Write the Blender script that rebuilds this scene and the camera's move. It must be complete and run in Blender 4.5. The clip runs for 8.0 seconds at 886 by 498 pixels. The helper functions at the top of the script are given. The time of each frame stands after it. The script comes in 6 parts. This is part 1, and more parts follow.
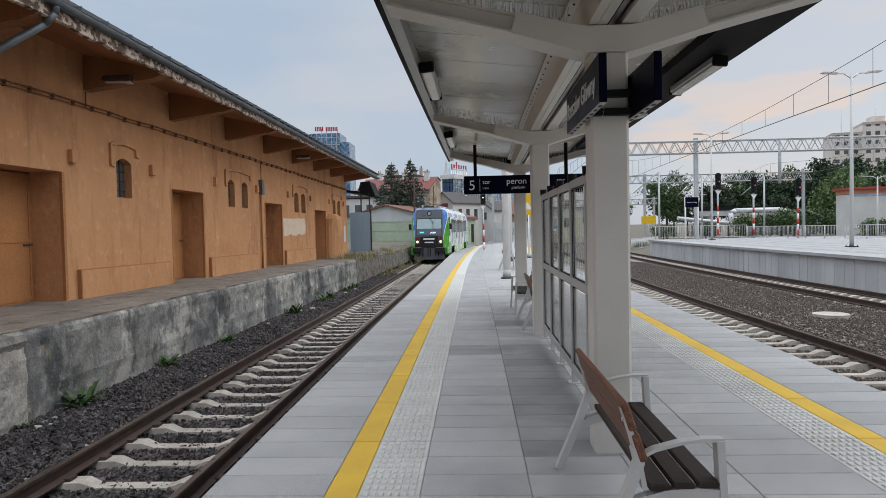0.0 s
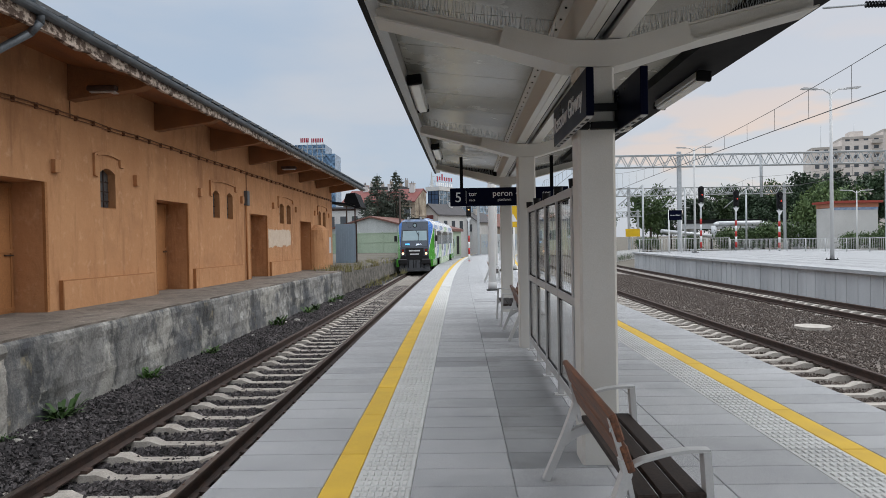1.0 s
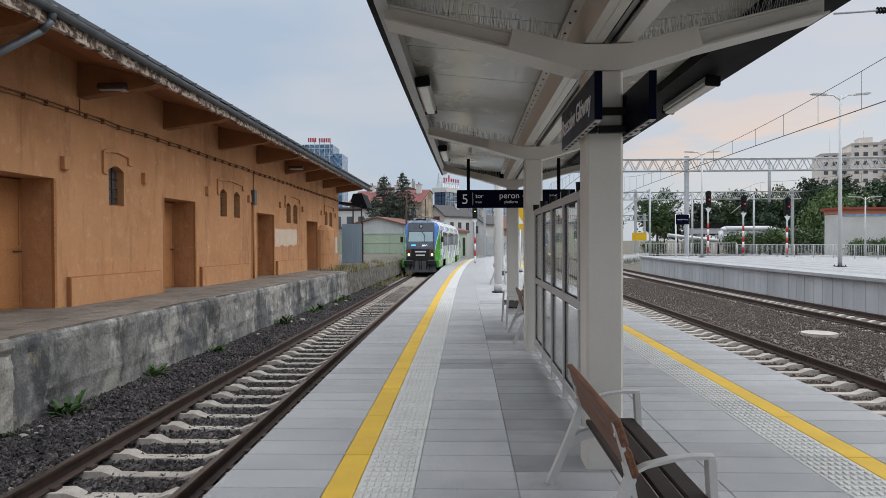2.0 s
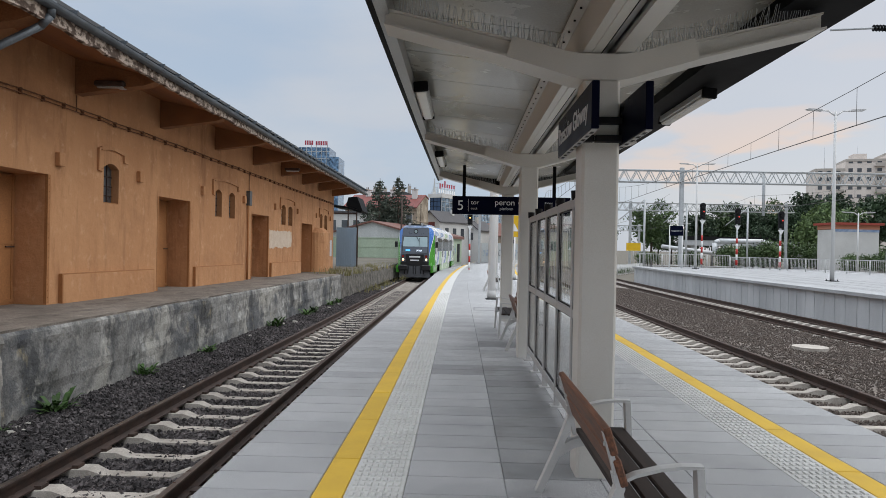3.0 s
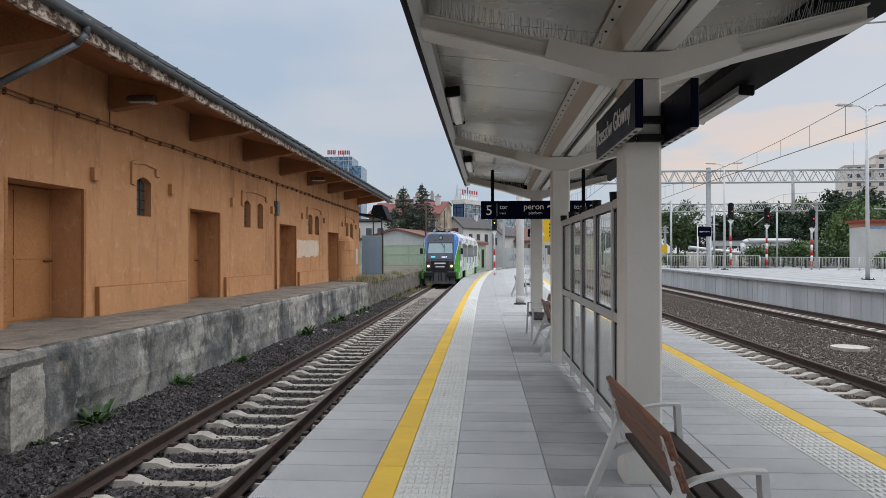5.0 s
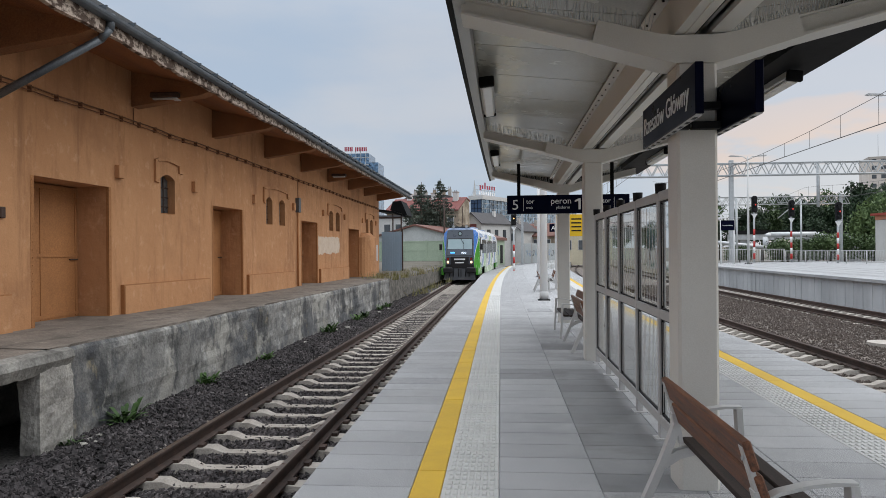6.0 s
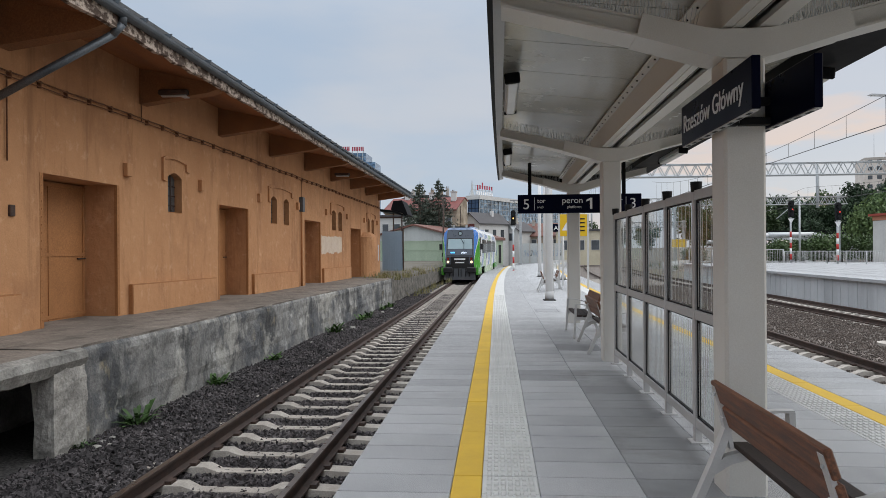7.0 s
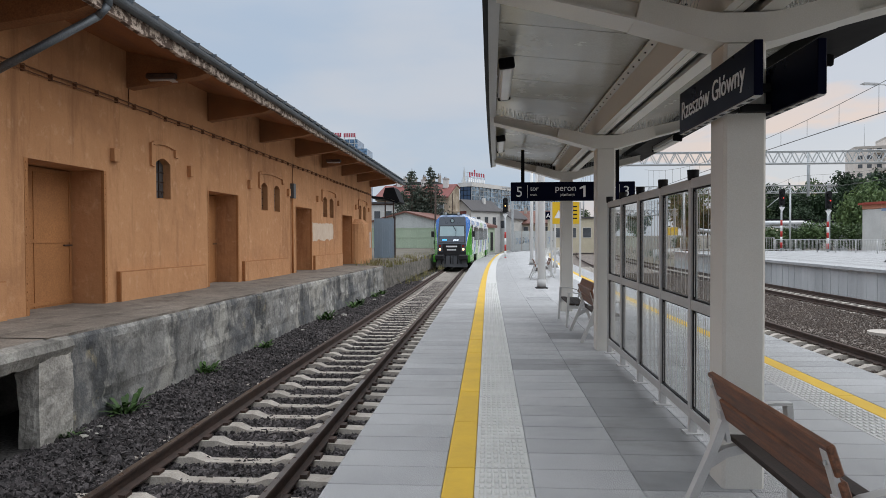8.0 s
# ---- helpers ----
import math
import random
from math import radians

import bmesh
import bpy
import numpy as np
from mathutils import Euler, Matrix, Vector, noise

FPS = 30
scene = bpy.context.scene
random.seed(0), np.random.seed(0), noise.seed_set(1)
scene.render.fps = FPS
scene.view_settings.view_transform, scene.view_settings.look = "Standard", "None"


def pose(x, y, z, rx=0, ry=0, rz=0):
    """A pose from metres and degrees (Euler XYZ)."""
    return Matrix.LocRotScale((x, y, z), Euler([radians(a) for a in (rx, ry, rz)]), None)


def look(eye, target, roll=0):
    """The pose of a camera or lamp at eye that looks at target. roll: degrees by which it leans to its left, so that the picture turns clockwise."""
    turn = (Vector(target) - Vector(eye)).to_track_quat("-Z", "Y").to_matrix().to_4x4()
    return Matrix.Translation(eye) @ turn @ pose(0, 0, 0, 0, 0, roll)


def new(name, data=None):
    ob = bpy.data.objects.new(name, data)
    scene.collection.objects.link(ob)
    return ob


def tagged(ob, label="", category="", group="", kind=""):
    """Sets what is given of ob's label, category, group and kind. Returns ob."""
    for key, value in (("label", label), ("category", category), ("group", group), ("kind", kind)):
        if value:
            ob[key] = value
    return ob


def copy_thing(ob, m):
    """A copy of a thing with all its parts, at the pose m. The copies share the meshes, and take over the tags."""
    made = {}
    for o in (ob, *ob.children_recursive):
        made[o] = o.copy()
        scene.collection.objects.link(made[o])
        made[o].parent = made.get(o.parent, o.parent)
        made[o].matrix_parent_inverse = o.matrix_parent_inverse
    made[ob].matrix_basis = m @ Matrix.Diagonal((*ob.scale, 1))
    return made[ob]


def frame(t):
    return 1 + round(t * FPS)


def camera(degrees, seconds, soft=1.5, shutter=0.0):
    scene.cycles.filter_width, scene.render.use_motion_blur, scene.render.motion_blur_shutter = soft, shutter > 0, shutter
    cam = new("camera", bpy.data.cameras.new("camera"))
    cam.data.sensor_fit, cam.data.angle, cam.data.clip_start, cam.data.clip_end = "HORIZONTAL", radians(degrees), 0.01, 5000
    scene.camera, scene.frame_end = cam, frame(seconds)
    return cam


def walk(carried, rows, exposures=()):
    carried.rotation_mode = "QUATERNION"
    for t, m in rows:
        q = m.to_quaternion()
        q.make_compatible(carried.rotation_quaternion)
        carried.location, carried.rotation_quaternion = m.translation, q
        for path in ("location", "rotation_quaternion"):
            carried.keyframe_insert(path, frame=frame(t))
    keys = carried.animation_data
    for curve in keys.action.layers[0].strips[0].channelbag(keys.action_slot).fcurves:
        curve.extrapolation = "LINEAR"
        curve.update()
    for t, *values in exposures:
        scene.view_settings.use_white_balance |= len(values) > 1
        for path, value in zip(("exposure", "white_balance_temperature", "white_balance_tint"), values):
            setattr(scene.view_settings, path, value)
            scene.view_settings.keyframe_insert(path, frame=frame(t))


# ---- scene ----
cam = camera(66.2, 8.0, soft=0.7)
PATH = [
    (0, (0.709, 0.208, 1.667), (0.617, 2.205, 1.605), -1.2),
    (0.5, (0.695, 0.187, 1.663), (0.667, 2.187, 1.635), -1.0),
    (1, (0.69, 0.195, 1.666), (0.642, 2.195, 1.638), -1.0),
    (1.5, (0.687, 0.194, 1.673), (0.622, 2.193, 1.645), -0.9),
    (3, (0.688, 0.19, 1.666), (0.639, 2.189, 1.659), 1.1),
    (3.5, (0.692, 0.208, 1.668), (0.649, 2.208, 1.666), 0.8),
    (4, (0.686, 0.22, 1.66), (0.648, 2.219, 1.663), 0.5),
    (4.5, (0.66, 0.214, 1.657), (0.612, 2.213, 1.664), 0.1),
    (5, (0.558, 0.221, 1.655), (0.44, 2.218, 1.666), -0.1),
    (5.2, (0.527, 0.259, 1.661), (0.372, 2.253, 1.666), -0.3),
    (6.5, (0.198, 0.487, 1.649), (0.029, 2.48, 1.648), -0.5),
    (7, (0.058, 0.532, 1.65), (-0.099, 2.526, 1.649), -0.4),
    (7.5, (0.06, 0.604, 1.651), (-0.075, 2.6, 1.646), -0.3),
    (8, (0.042, 0.637, 1.66), (-0.091, 2.632, 1.621), -0.2),
]
walk(cam, [(t, look(eye, target, roll)) for t, eye, target, roll in PATH])

# ---- daylight: high evening cloud, brighter overhead ----
world = bpy.data.worlds.new("world")
scene.world = world
world.use_nodes = True
wn, wl = world.node_tree.nodes, world.node_tree.links
wn.clear()
sky = wn.new("ShaderNodeTexSky")
sky.sky_type = 'NISHITA'
sky.sun_disc = False
sky.sun_elevation = radians(20)
sky.sun_rotation = radians(75)
wc = wn.new("ShaderNodeTexCoord")
sep = wn.new("ShaderNodeSeparateXYZ")
wl.new(wc.outputs["Generated"], sep.inputs[0])


def wmath(op, a, b=None, clamp=False):
    nd = wn.new("ShaderNodeMath")
    nd.operation, nd.use_clamp = op, clamp
    for i, v in enumerate((a, b)):
        if v is None:
            continue
        if isinstance(v, (int, float)):
            nd.inputs[i].default_value = v
        else:
            wl.new(v, nd.inputs[i])
    return nd.outputs[0]


def wmix(fac, a, b, blend='MIX'):
    nd = wn.new("ShaderNodeMix")
    nd.data_type, nd.blend_type = 'RGBA', blend
    for key, v in (("Factor", fac), ("A", a), ("B", b)):
        if isinstance(v, (int, float, tuple)):
            nd.inputs[key].default_value = v
        else:
            wl.new(v, nd.inputs[key])
    return nd.outputs["Result"]


def wnoise(scale, stretch, detail):
    mp = wn.new("ShaderNodeMapping")
    mp.inputs["Scale"].default_value = stretch
    wl.new(wc.outputs["Generated"], mp.inputs[0])
    nd = wn.new("ShaderNodeTexNoise")
    nd.inputs["Scale"].default_value, nd.inputs["Detail"].default_value = scale, detail
    wl.new(mp.outputs[0], nd.inputs["Vector"])
    return nd.outputs["Fac"]


def wramp(v, lo, hi):
    nd = wn.new("ShaderNodeMapRange")
    nd.interpolation_type = 'SMOOTHSTEP'
    nd.inputs["From Min"].default_value, nd.inputs["From Max"].default_value = lo, hi
    wl.new(v, nd.inputs["Value"])
    return nd.outputs[0]


cloud = wramp(wnoise(2.2, (1, 1, 3.2), 6), .36, .66)
wisps = wramp(wnoise(5.0, (1, 1, 3.6), 7), .48, .6)
low = wramp(sep.outputs["Z"], .3, .06)
east = wramp(sep.outputs["X"], -.05, .5)
base = wmix(cloud, (.47, .57, .71, 1), (.60, .64, .71, 1))
base = wmix(wmath('MULTIPLY', east, .7), base, (.70, .70, .735, 1))
peach = wmath('MULTIPLY', wmath('MULTIPLY', wisps, low), wmath('ADD', wmath('MULTIPLY', east, .95), .1))
base = wmix(peach, base, (.9, .68, .55, 1))
blue = wmix(.15, base, wmix(1., sky.outputs[0], (.1, .1, .1, 1), 'MULTIPLY'))
zen = wramp(sep.outputs["Z"], .28, .9)
blue = wmix(zen, blue, (.605, .632, .665, 1))
over = wmath('ADD', wmath('MULTIPLY', zen, 2.1), 1.)
col = wn.new("ShaderNodeVectorMath")
col.operation = 'SCALE'
wl.new(blue, col.inputs[0])
wl.new(over, col.inputs["Scale"])
bg = wn.new("ShaderNodeBackground")
bg.inputs["Strength"].default_value = 1.0
wout = wn.new("ShaderNodeOutputWorld")
wl.new(col.outputs[0], bg.inputs[0])
wl.new(bg.outputs[0], wout.inputs[0])
sun = bpy.data.lights.new("sun", 'SUN')
sun.energy = 0.6
sun.angle = radians(40)
sun.color = (1, .97, .93)
new("sun", sun).matrix_basis = look((14, 3, 12), (0, 0, 0))

# ---- materials ----
def rgb(c):
    return (c, c, c, 1) if isinstance(c, (int, float)) else (*c, 1)


def mat(name, col, rough=.6, metal=0., col2=None, scale=3., fine=60., bump=.2, spread=.12, spec=.5, streak=None, rand=0., grain=.35, mid=0.):
    """Surface with large stains, fine grain and relief; col2 is the second tone of the stains."""
    m = bpy.data.materials.new(name)
    m.use_nodes = True
    n, l = m.node_tree.nodes, m.node_tree.links
    b = n["Principled BSDF"]
    co = n.new("ShaderNodeTexCoord")
    src = co.outputs["Object"]
    geo = n.new("ShaderNodeNewGeometry")
    mp = n.new("ShaderNodeMapping")
    l.new(geo.outputs["Position"], mp.inputs[0])
    if streak:
        mp.inputs["Scale"].default_value = streak
    big = n.new("ShaderNodeTexNoise")
    big.inputs["Scale"].default_value = scale
    big.inputs["Detail"].default_value = 6
    big.inputs["Roughness"].default_value = .65
    l.new(mp.outputs[0], big.inputs["Vector"])
    small = n.new("ShaderNodeTexNoise")
    small.inputs["Scale"].default_value = fine
    small.inputs["Detail"].default_value = 3
    l.new(geo.outputs["Position"], small.inputs["Vector"])
    ramp = n.new("ShaderNodeValToRGB")
    ramp.color_ramp.elements[0].position = .35
    ramp.color_ramp.elements[1].position = .68
    c2 = col2 if col2 is not None else tuple(x * (1 - spread) for x in rgb(col)[:3])
    ramp.color_ramp.elements[0].color = rgb(c2)
    ramp.color_ramp.elements[1].color = rgb(col)
    l.new(big.outputs["Fac"], ramp.inputs[0])
    mul = n.new("ShaderNodeMix")
    mul.data_type = 'RGBA'
    mul.blend_type = 'OVERLAY'
    mul.inputs["Factor"].default_value = grain
    l.new(ramp.outputs[0], mul.inputs["A"])
    crisp = n.new("ShaderNodeMapRange")
    crisp.inputs["From Min"].default_value, crisp.inputs["From Max"].default_value = (.32, .68) if grain > .7 else (.15, .85)
    l.new(small.outputs["Fac"], crisp.inputs["Value"])
    l.new(crisp.outputs[0], mul.inputs["B"])
    last = mul.outputs["Result"]
    if rand:
        oi = n.new("ShaderNodeObjectInfo")
        mr = n.new("ShaderNodeMapRange")
        mr.inputs["To Min"].default_value = 1 - rand
        mr.inputs["To Max"].default_value = 1 + rand
        l.new(oi.outputs["Random"], mr.inputs["Value"])
        hs = n.new("ShaderNodeHueSaturation")
        l.new(mr.outputs[0], hs.inputs["Value"])
        l.new(last, hs.inputs["Color"])
        last = hs.outputs[0]
    l.new(last, b.inputs["Base Color"])
    b.inputs["Roughness"].default_value = rough
    b.inputs["Metallic"].default_value = metal
    b.inputs["Specular IOR Level"].default_value = spec
    rr = n.new("ShaderNodeMapRange")
    rr.inputs["To Min"].default_value = max(.02, rough - .12)
    rr.inputs["To Max"].default_value = min(1, rough + .12)
    l.new(big.outputs["Fac"], rr.inputs["Value"])
    l.new(rr.outputs[0], b.inputs["Roughness"])
    if bump:
        bp = n.new("ShaderNodeBump")
        bp.inputs["Strength"].default_value = bump
        bp.inputs["Distance"].default_value = .01
        l.new(small.outputs["Fac"], bp.inputs["Height"])
        if mid:
            lump = n.new("ShaderNodeTexNoise")
            lump.inputs["Scale"].default_value, lump.inputs["Detail"].default_value = mid, 6
            l.new(geo.outputs["Position"], lump.inputs["Vector"])
            b2 = n.new("ShaderNodeBump")
            b2.inputs["Strength"].default_value, b2.inputs["Distance"].default_value = .6, .04
            l.new(lump.outputs["Fac"], b2.inputs["Height"])
            l.new(b2.outputs[0], bp.inputs["Normal"])
        l.new(bp.outputs[0], b.inputs["Normal"])
    return m


def stain(m, scale, stretch, lo, hi, colour, fac, detail=8):
    """Lays blotches of another colour over a material's base colour."""
    n, l = m.node_tree.nodes, m.node_tree.links
    b = n["Principled BSDF"]
    geo = n.new("ShaderNodeNewGeometry")
    mp = n.new("ShaderNodeMapping")
    mp.inputs["Scale"].default_value = stretch
    mp.inputs["Location"].default_value = (scale, scale * 2, 0)
    l.new(geo.outputs["Position"], mp.inputs[0])
    nz = n.new("ShaderNodeTexNoise")
    nz.inputs["Scale"].default_value, nz.inputs["Detail"].default_value, nz.inputs["Roughness"].default_value = scale, detail, .7
    l.new(mp.outputs[0], nz.inputs["Vector"])
    mr = n.new("ShaderNodeMapRange")
    mr.inputs["From Min"].default_value, mr.inputs["From Max"].default_value, mr.inputs["To Max"].default_value = lo, hi, fac
    l.new(nz.outputs["Fac"], mr.inputs["Value"])
    mx = n.new("ShaderNodeMix")
    mx.data_type = 'RGBA'
    l.new(mr.outputs[0], mx.inputs["Factor"])
    l.new(b.inputs["Base Color"].links[0].from_socket, mx.inputs["A"])
    mx.inputs["B"].default_value = (*colour, 1)
    l.new(mx.outputs["Result"], b.inputs["Base Color"])


def glow(name, col, strength):
    m = bpy.data.materials.new(name)
    m.use_nodes = True
    b = m.node_tree.nodes["Principled BSDF"]
    b.inputs["Base Color"].default_value = rgb(col)
    b.inputs["Emission Color"].default_value = rgb(col)
    b.inputs["Emission Strength"].default_value = strength
    return m


def clear_glass(name, tint=(.93, .96, .96), mix=.12, rough=.02):
    """Thin pane: mostly see-through, with a glossy face."""
    m = bpy.data.materials.new(name)
    m.use_nodes = True
    n, l = m.node_tree.nodes, m.node_tree.links
    n.clear()
    out = n.new("ShaderNodeOutputMaterial")
    tr = n.new("ShaderNodeBsdfTransparent")
    tr.inputs[0].default_value = rgb(tint)
    gl = n.new("ShaderNodeBsdfGlossy")
    gl.inputs["Roughness"].default_value = rough
    mx = n.new("ShaderNodeMixShader")
    lw = n.new("ShaderNodeLayerWeight")
    lw.inputs["Blend"].default_value = .5
    pw = n.new("ShaderNodeMath")
    pw.operation = 'POWER'
    pw.inputs[1].default_value = 7
    l.new(lw.outputs["Facing"], pw.inputs[0])
    ad = n.new("ShaderNodeMath")
    ad.operation = 'MULTIPLY_ADD'
    ad.inputs[1].default_value, ad.inputs[2].default_value = .8, mix
    l.new(pw.outputs[0], ad.inputs[0])
    l.new(ad.outputs[0], mx.inputs[0])
    l.new(tr.outputs[0], mx.inputs[1])
    l.new(gl.outputs[0], mx.inputs[2])
    l.new(mx.outputs[0], out.inputs[0])
    return m


M_BALLAST = mat("ballast_stone", (.07, .066, .063), .9, col2=(.03, .028, .027), scale=1.2, fine=28, bump=.8, rand=0, grain=.8)
M_BALLAST_BROWN = mat("ballast_brown", (.2, .165, .14), .9, col2=(.11, .092, .08), scale=.8, fine=28, bump=.8, grain=.8)
M_SOIL = mat("soil", (.16, .14, .11), .95, col2=(.1, .09, .07), scale=.5, fine=20, bump=.6)
M_RAIL = mat("rusty_rail", (.078, .045, .033), .75, col2=(.036, .022, .017), scale=6, fine=90, bump=.3)
M_RAILTOP = mat("worn_rail_head", (.32, .31, .3), .3, 1, scale=9, fine=120, bump=.05)
M_SLEEPER = mat("sleeper_concrete", (.52, .48, .43), .9, col2=(.36, .32, .28), scale=4, fine=70, bump=.3, rand=.1)
M_SLAB = mat("granite_slab", (.415, .418, .424), .75, col2=(.33, .335, .343), scale=1.1, fine=150, bump=.15, rand=.12, grain=.85)
stain(M_SLAB, .7, (1, 1, 1), .52, .66, (.262, .267, .275), .6)
M_EDGE = mat("edge_slab", (.39, .394, .402), .75, col2=(.32, .325, .333), scale=.9, fine=150, bump=.15, rand=.11, grain=.8)
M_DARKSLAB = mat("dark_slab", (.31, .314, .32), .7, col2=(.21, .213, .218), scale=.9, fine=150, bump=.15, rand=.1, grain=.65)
stain(M_EDGE, .8, (1, 1, 1), .54, .68, (.27, .267, .265), .5)
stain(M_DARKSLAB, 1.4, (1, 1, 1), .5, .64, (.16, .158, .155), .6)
M_YELLOW = mat("yellow_slab", (.72, .465, .045), .75, col2=(.6, .375, .036), scale=2, fine=200, bump=.15, rand=.05)
M_TACTILE = mat("tactile_slab", (.58, .58, .565), .75, col2=(.5, .5, .485), scale=2, fine=200, bump=.15, rand=.04)
M_CONCRETE = mat("concrete", (.58, .59, .6), .85, col2=(.42, .43, .44), scale=.7, fine=60, bump=.25, streak=(1, 1, .25))
M_OLDCONC = mat("old_concrete", (.4, .385, .35), .95, col2=(.12, .115, .105), scale=1.6, fine=30, bump=.8, mid=8.)
M_DECK = mat("dock_deck", (.27, .235, .2), .95, col2=(.15, .13, .11), scale=1.2, fine=40, bump=.5, mid=7.)
stain(M_DECK, 2.2, (1, .5, 1), .52, .64, (.08, .07, .06), .75)
stain(M_DECK, 5., (1, 1, 1), .6, .68, (.4, .36, .31), .6)
M_STUCCO = mat("ochre_render", (.55, .29, .14), .92, col2=(.46, .225, .1), scale=.8, fine=70, bump=.35, streak=(1, 1, .4), mid=5., grain=.12)
stain(M_STUCCO, 1.3, (1, 1, .25), .52, .7, (.27, .12, .05), .8)
stain(M_STUCCO, 3.5, (1, 1, 1), .56, .72, (.68, .42, .25), .7)
stain(M_STUCCO, .35, (1, 1, 1.5), .5, .7, (.33, .16, .075), .75)
stain(M_STUCCO, 2.2, (1, 1, .06), .56, .68, (.25, .115, .05), .5)
M_STUCCO_D = mat("ochre_wood", (.42, .19, .07), .85, col2=(.34, .15, .055), scale=1.5, fine=50, bump=.3)
# Painted ochre of the brackets, darkened to hold the shade under the eave.
M_BRACKET = mat("shaded_bracket_timber", (.3, .135, .055), .85, col2=(.22, .1, .043), scale=1.5, fine=50, bump=.3)
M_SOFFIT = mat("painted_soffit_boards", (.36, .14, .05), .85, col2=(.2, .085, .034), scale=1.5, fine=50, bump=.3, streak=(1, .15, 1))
M_ZINC = mat("zinc_gutter", (.16, .18, .2), .5, .6, col2=(.1, .115, .13), scale=3, fine=60, bump=.1)
M_ROOF = mat("roof_felt", (.12, .125, .13), .9, col2=(.08, .085, .09), scale=1, fine=40, bump=.4)
M_CREAM = mat("cream_paint", (.655, .642, .6), .4, col2=(.615, .602, .56), scale=1.5, fine=120, bump=.04, grain=.15)
M_SHEET = mat("canopy_sheet", (.42, .41, .365), .25, col2=(.36, .35, .31), scale=1.2, fine=60, bump=.03, grain=.15)
M_DARKTRIM = mat("anthracite_sheet", (.009, .0094, .0105), .55, col2=(.006, .0063, .007), scale=2, fine=60, bump=.03, spec=.06)
M_GREYMETAL = mat("grey_powder_coat", (.5, .5, .495), .5, col2=(.45, .45, .445), scale=2, fine=100, bump=.03, grain=.15)
M_LIGHTMETAL = mat("light_grey_coat", (.6, .6, .59), .45, col2=(.56, .56, .55), scale=2, fine=100, bump=.03, grain=.15)
M_GALV = mat("galvanised_steel", (.5, .52, .53), .5, .3, col2=(.42, .44, .45), scale=3, fine=60, bump=.05)
M_NAVY = mat("navy_enamel", (.003, .0045, .017), .3, col2=(.0025, .0035, .013), scale=2, fine=60, bump=0, grain=.1, spec=.03)
M_WHITE = mat("white_paint", (.8, .8, .79), .5, col2=(.76, .76, .75), scale=2, fine=60, bump=.02, grain=.1)
M_TEXT = mat("white_lettering", (.82, .83, .84), .5, scale=2, bump=0, grain=.05)
M_BLACK = mat("black_rubber", (.008, .008, .009), .6, scale=3, bump=.05, spec=.25)
M_WOOD = mat("reddish_wood", (.23, .092, .043), .55, col2=(.075, .032, .018), scale=3, fine=90, bump=.15, streak=(14, 1, 14))
M_WOODDARK = mat("dark_wood", (.05, .036, .03), .65, col2=(.024, .018, .015), scale=3, fine=90, bump=.15, spec=.2, streak=(14, 1, 14))


# ---- mesh helpers ----
def part(name, bm, material, parent=None, label="", smooth=False):
    """Links a bmesh as one mesh object under a thing or a part."""
    me = bpy.data.meshes.new(name)
    bm.to_mesh(me)
    bm.free()
    for m in (material if isinstance(material, (list, tuple)) else [material]):
        me.materials.append(m)
    if smooth:
        for p in me.polygons:
            p.use_smooth = True
    ob = new(name, me)
    if parent is not None:
        ob.parent = parent
    if label:
        ob["label"] = label
    return ob


def thing(name, label, category, at=(0, 0, 0), rz=0., group="", kind=""):
    ob = new(name)
    ob.matrix_basis = pose(*at, 0, 0, rz)
    return tagged(ob, label, category, group, kind)


def add_box(bm, x0, y0, z0, x1, y1, z1, mi=0):
    v = [bm.verts.new(c) for c in ((x0, y0, z0), (x1, y0, z0), (x1, y1, z0), (x0, y1, z0), (x0, y0, z1), (x1, y0, z1), (x1, y1, z1), (x0, y1, z1))]
    for f in ((3, 2, 1, 0), (4, 5, 6, 7), (0, 1, 5, 4), (1, 2, 6, 5), (2, 3, 7, 6), (3, 0, 4, 7)):
        bm.faces.new([v[i] for i in f]).material_index = mi
    return v


def box(x0, y0, z0, x1, y1, z1, bevel=0.):
    bm = bmesh.new()
    add_box(bm, x0, y0, z0, x1, y1, z1)
    if bevel:
        bmesh.ops.bevel(bm, geom=bm.edges[:], offset=bevel, segments=1, affect='EDGES')
    return bm


def add_tube(bm, a, b, r0, r1=None, n=10, cap=True, mi=0):
    """A round bar from a to b."""
    r1 = r0 if r1 is None else r1
    a, b = Vector(a), Vector(b)
    q = (b - a).to_track_quat("Z", "Y")
    rings = []
    for c, r in ((a, r0), (b, r1)):
        rings.append([bm.verts.new(c + q @ Vector((r * math.cos(2 * math.pi * i / n), r * math.sin(2 * math.pi * i / n), 0))) for i in range(n)])
    for i in range(n):
        f = bm.faces.new((rings[0][i], rings[0][(i + 1) % n], rings[1][(i + 1) % n], rings[1][i]))
        f.material_index = mi
        f.smooth = True
    if cap:
        bm.faces.new(rings[0][::-1]).material_index = mi
        bm.faces.new(rings[1]).material_index = mi


def tube(a, b, r0, r1=None, n=10):
    bm = bmesh.new()
    add_tube(bm, a, b, r0, r1, n)
    return bm


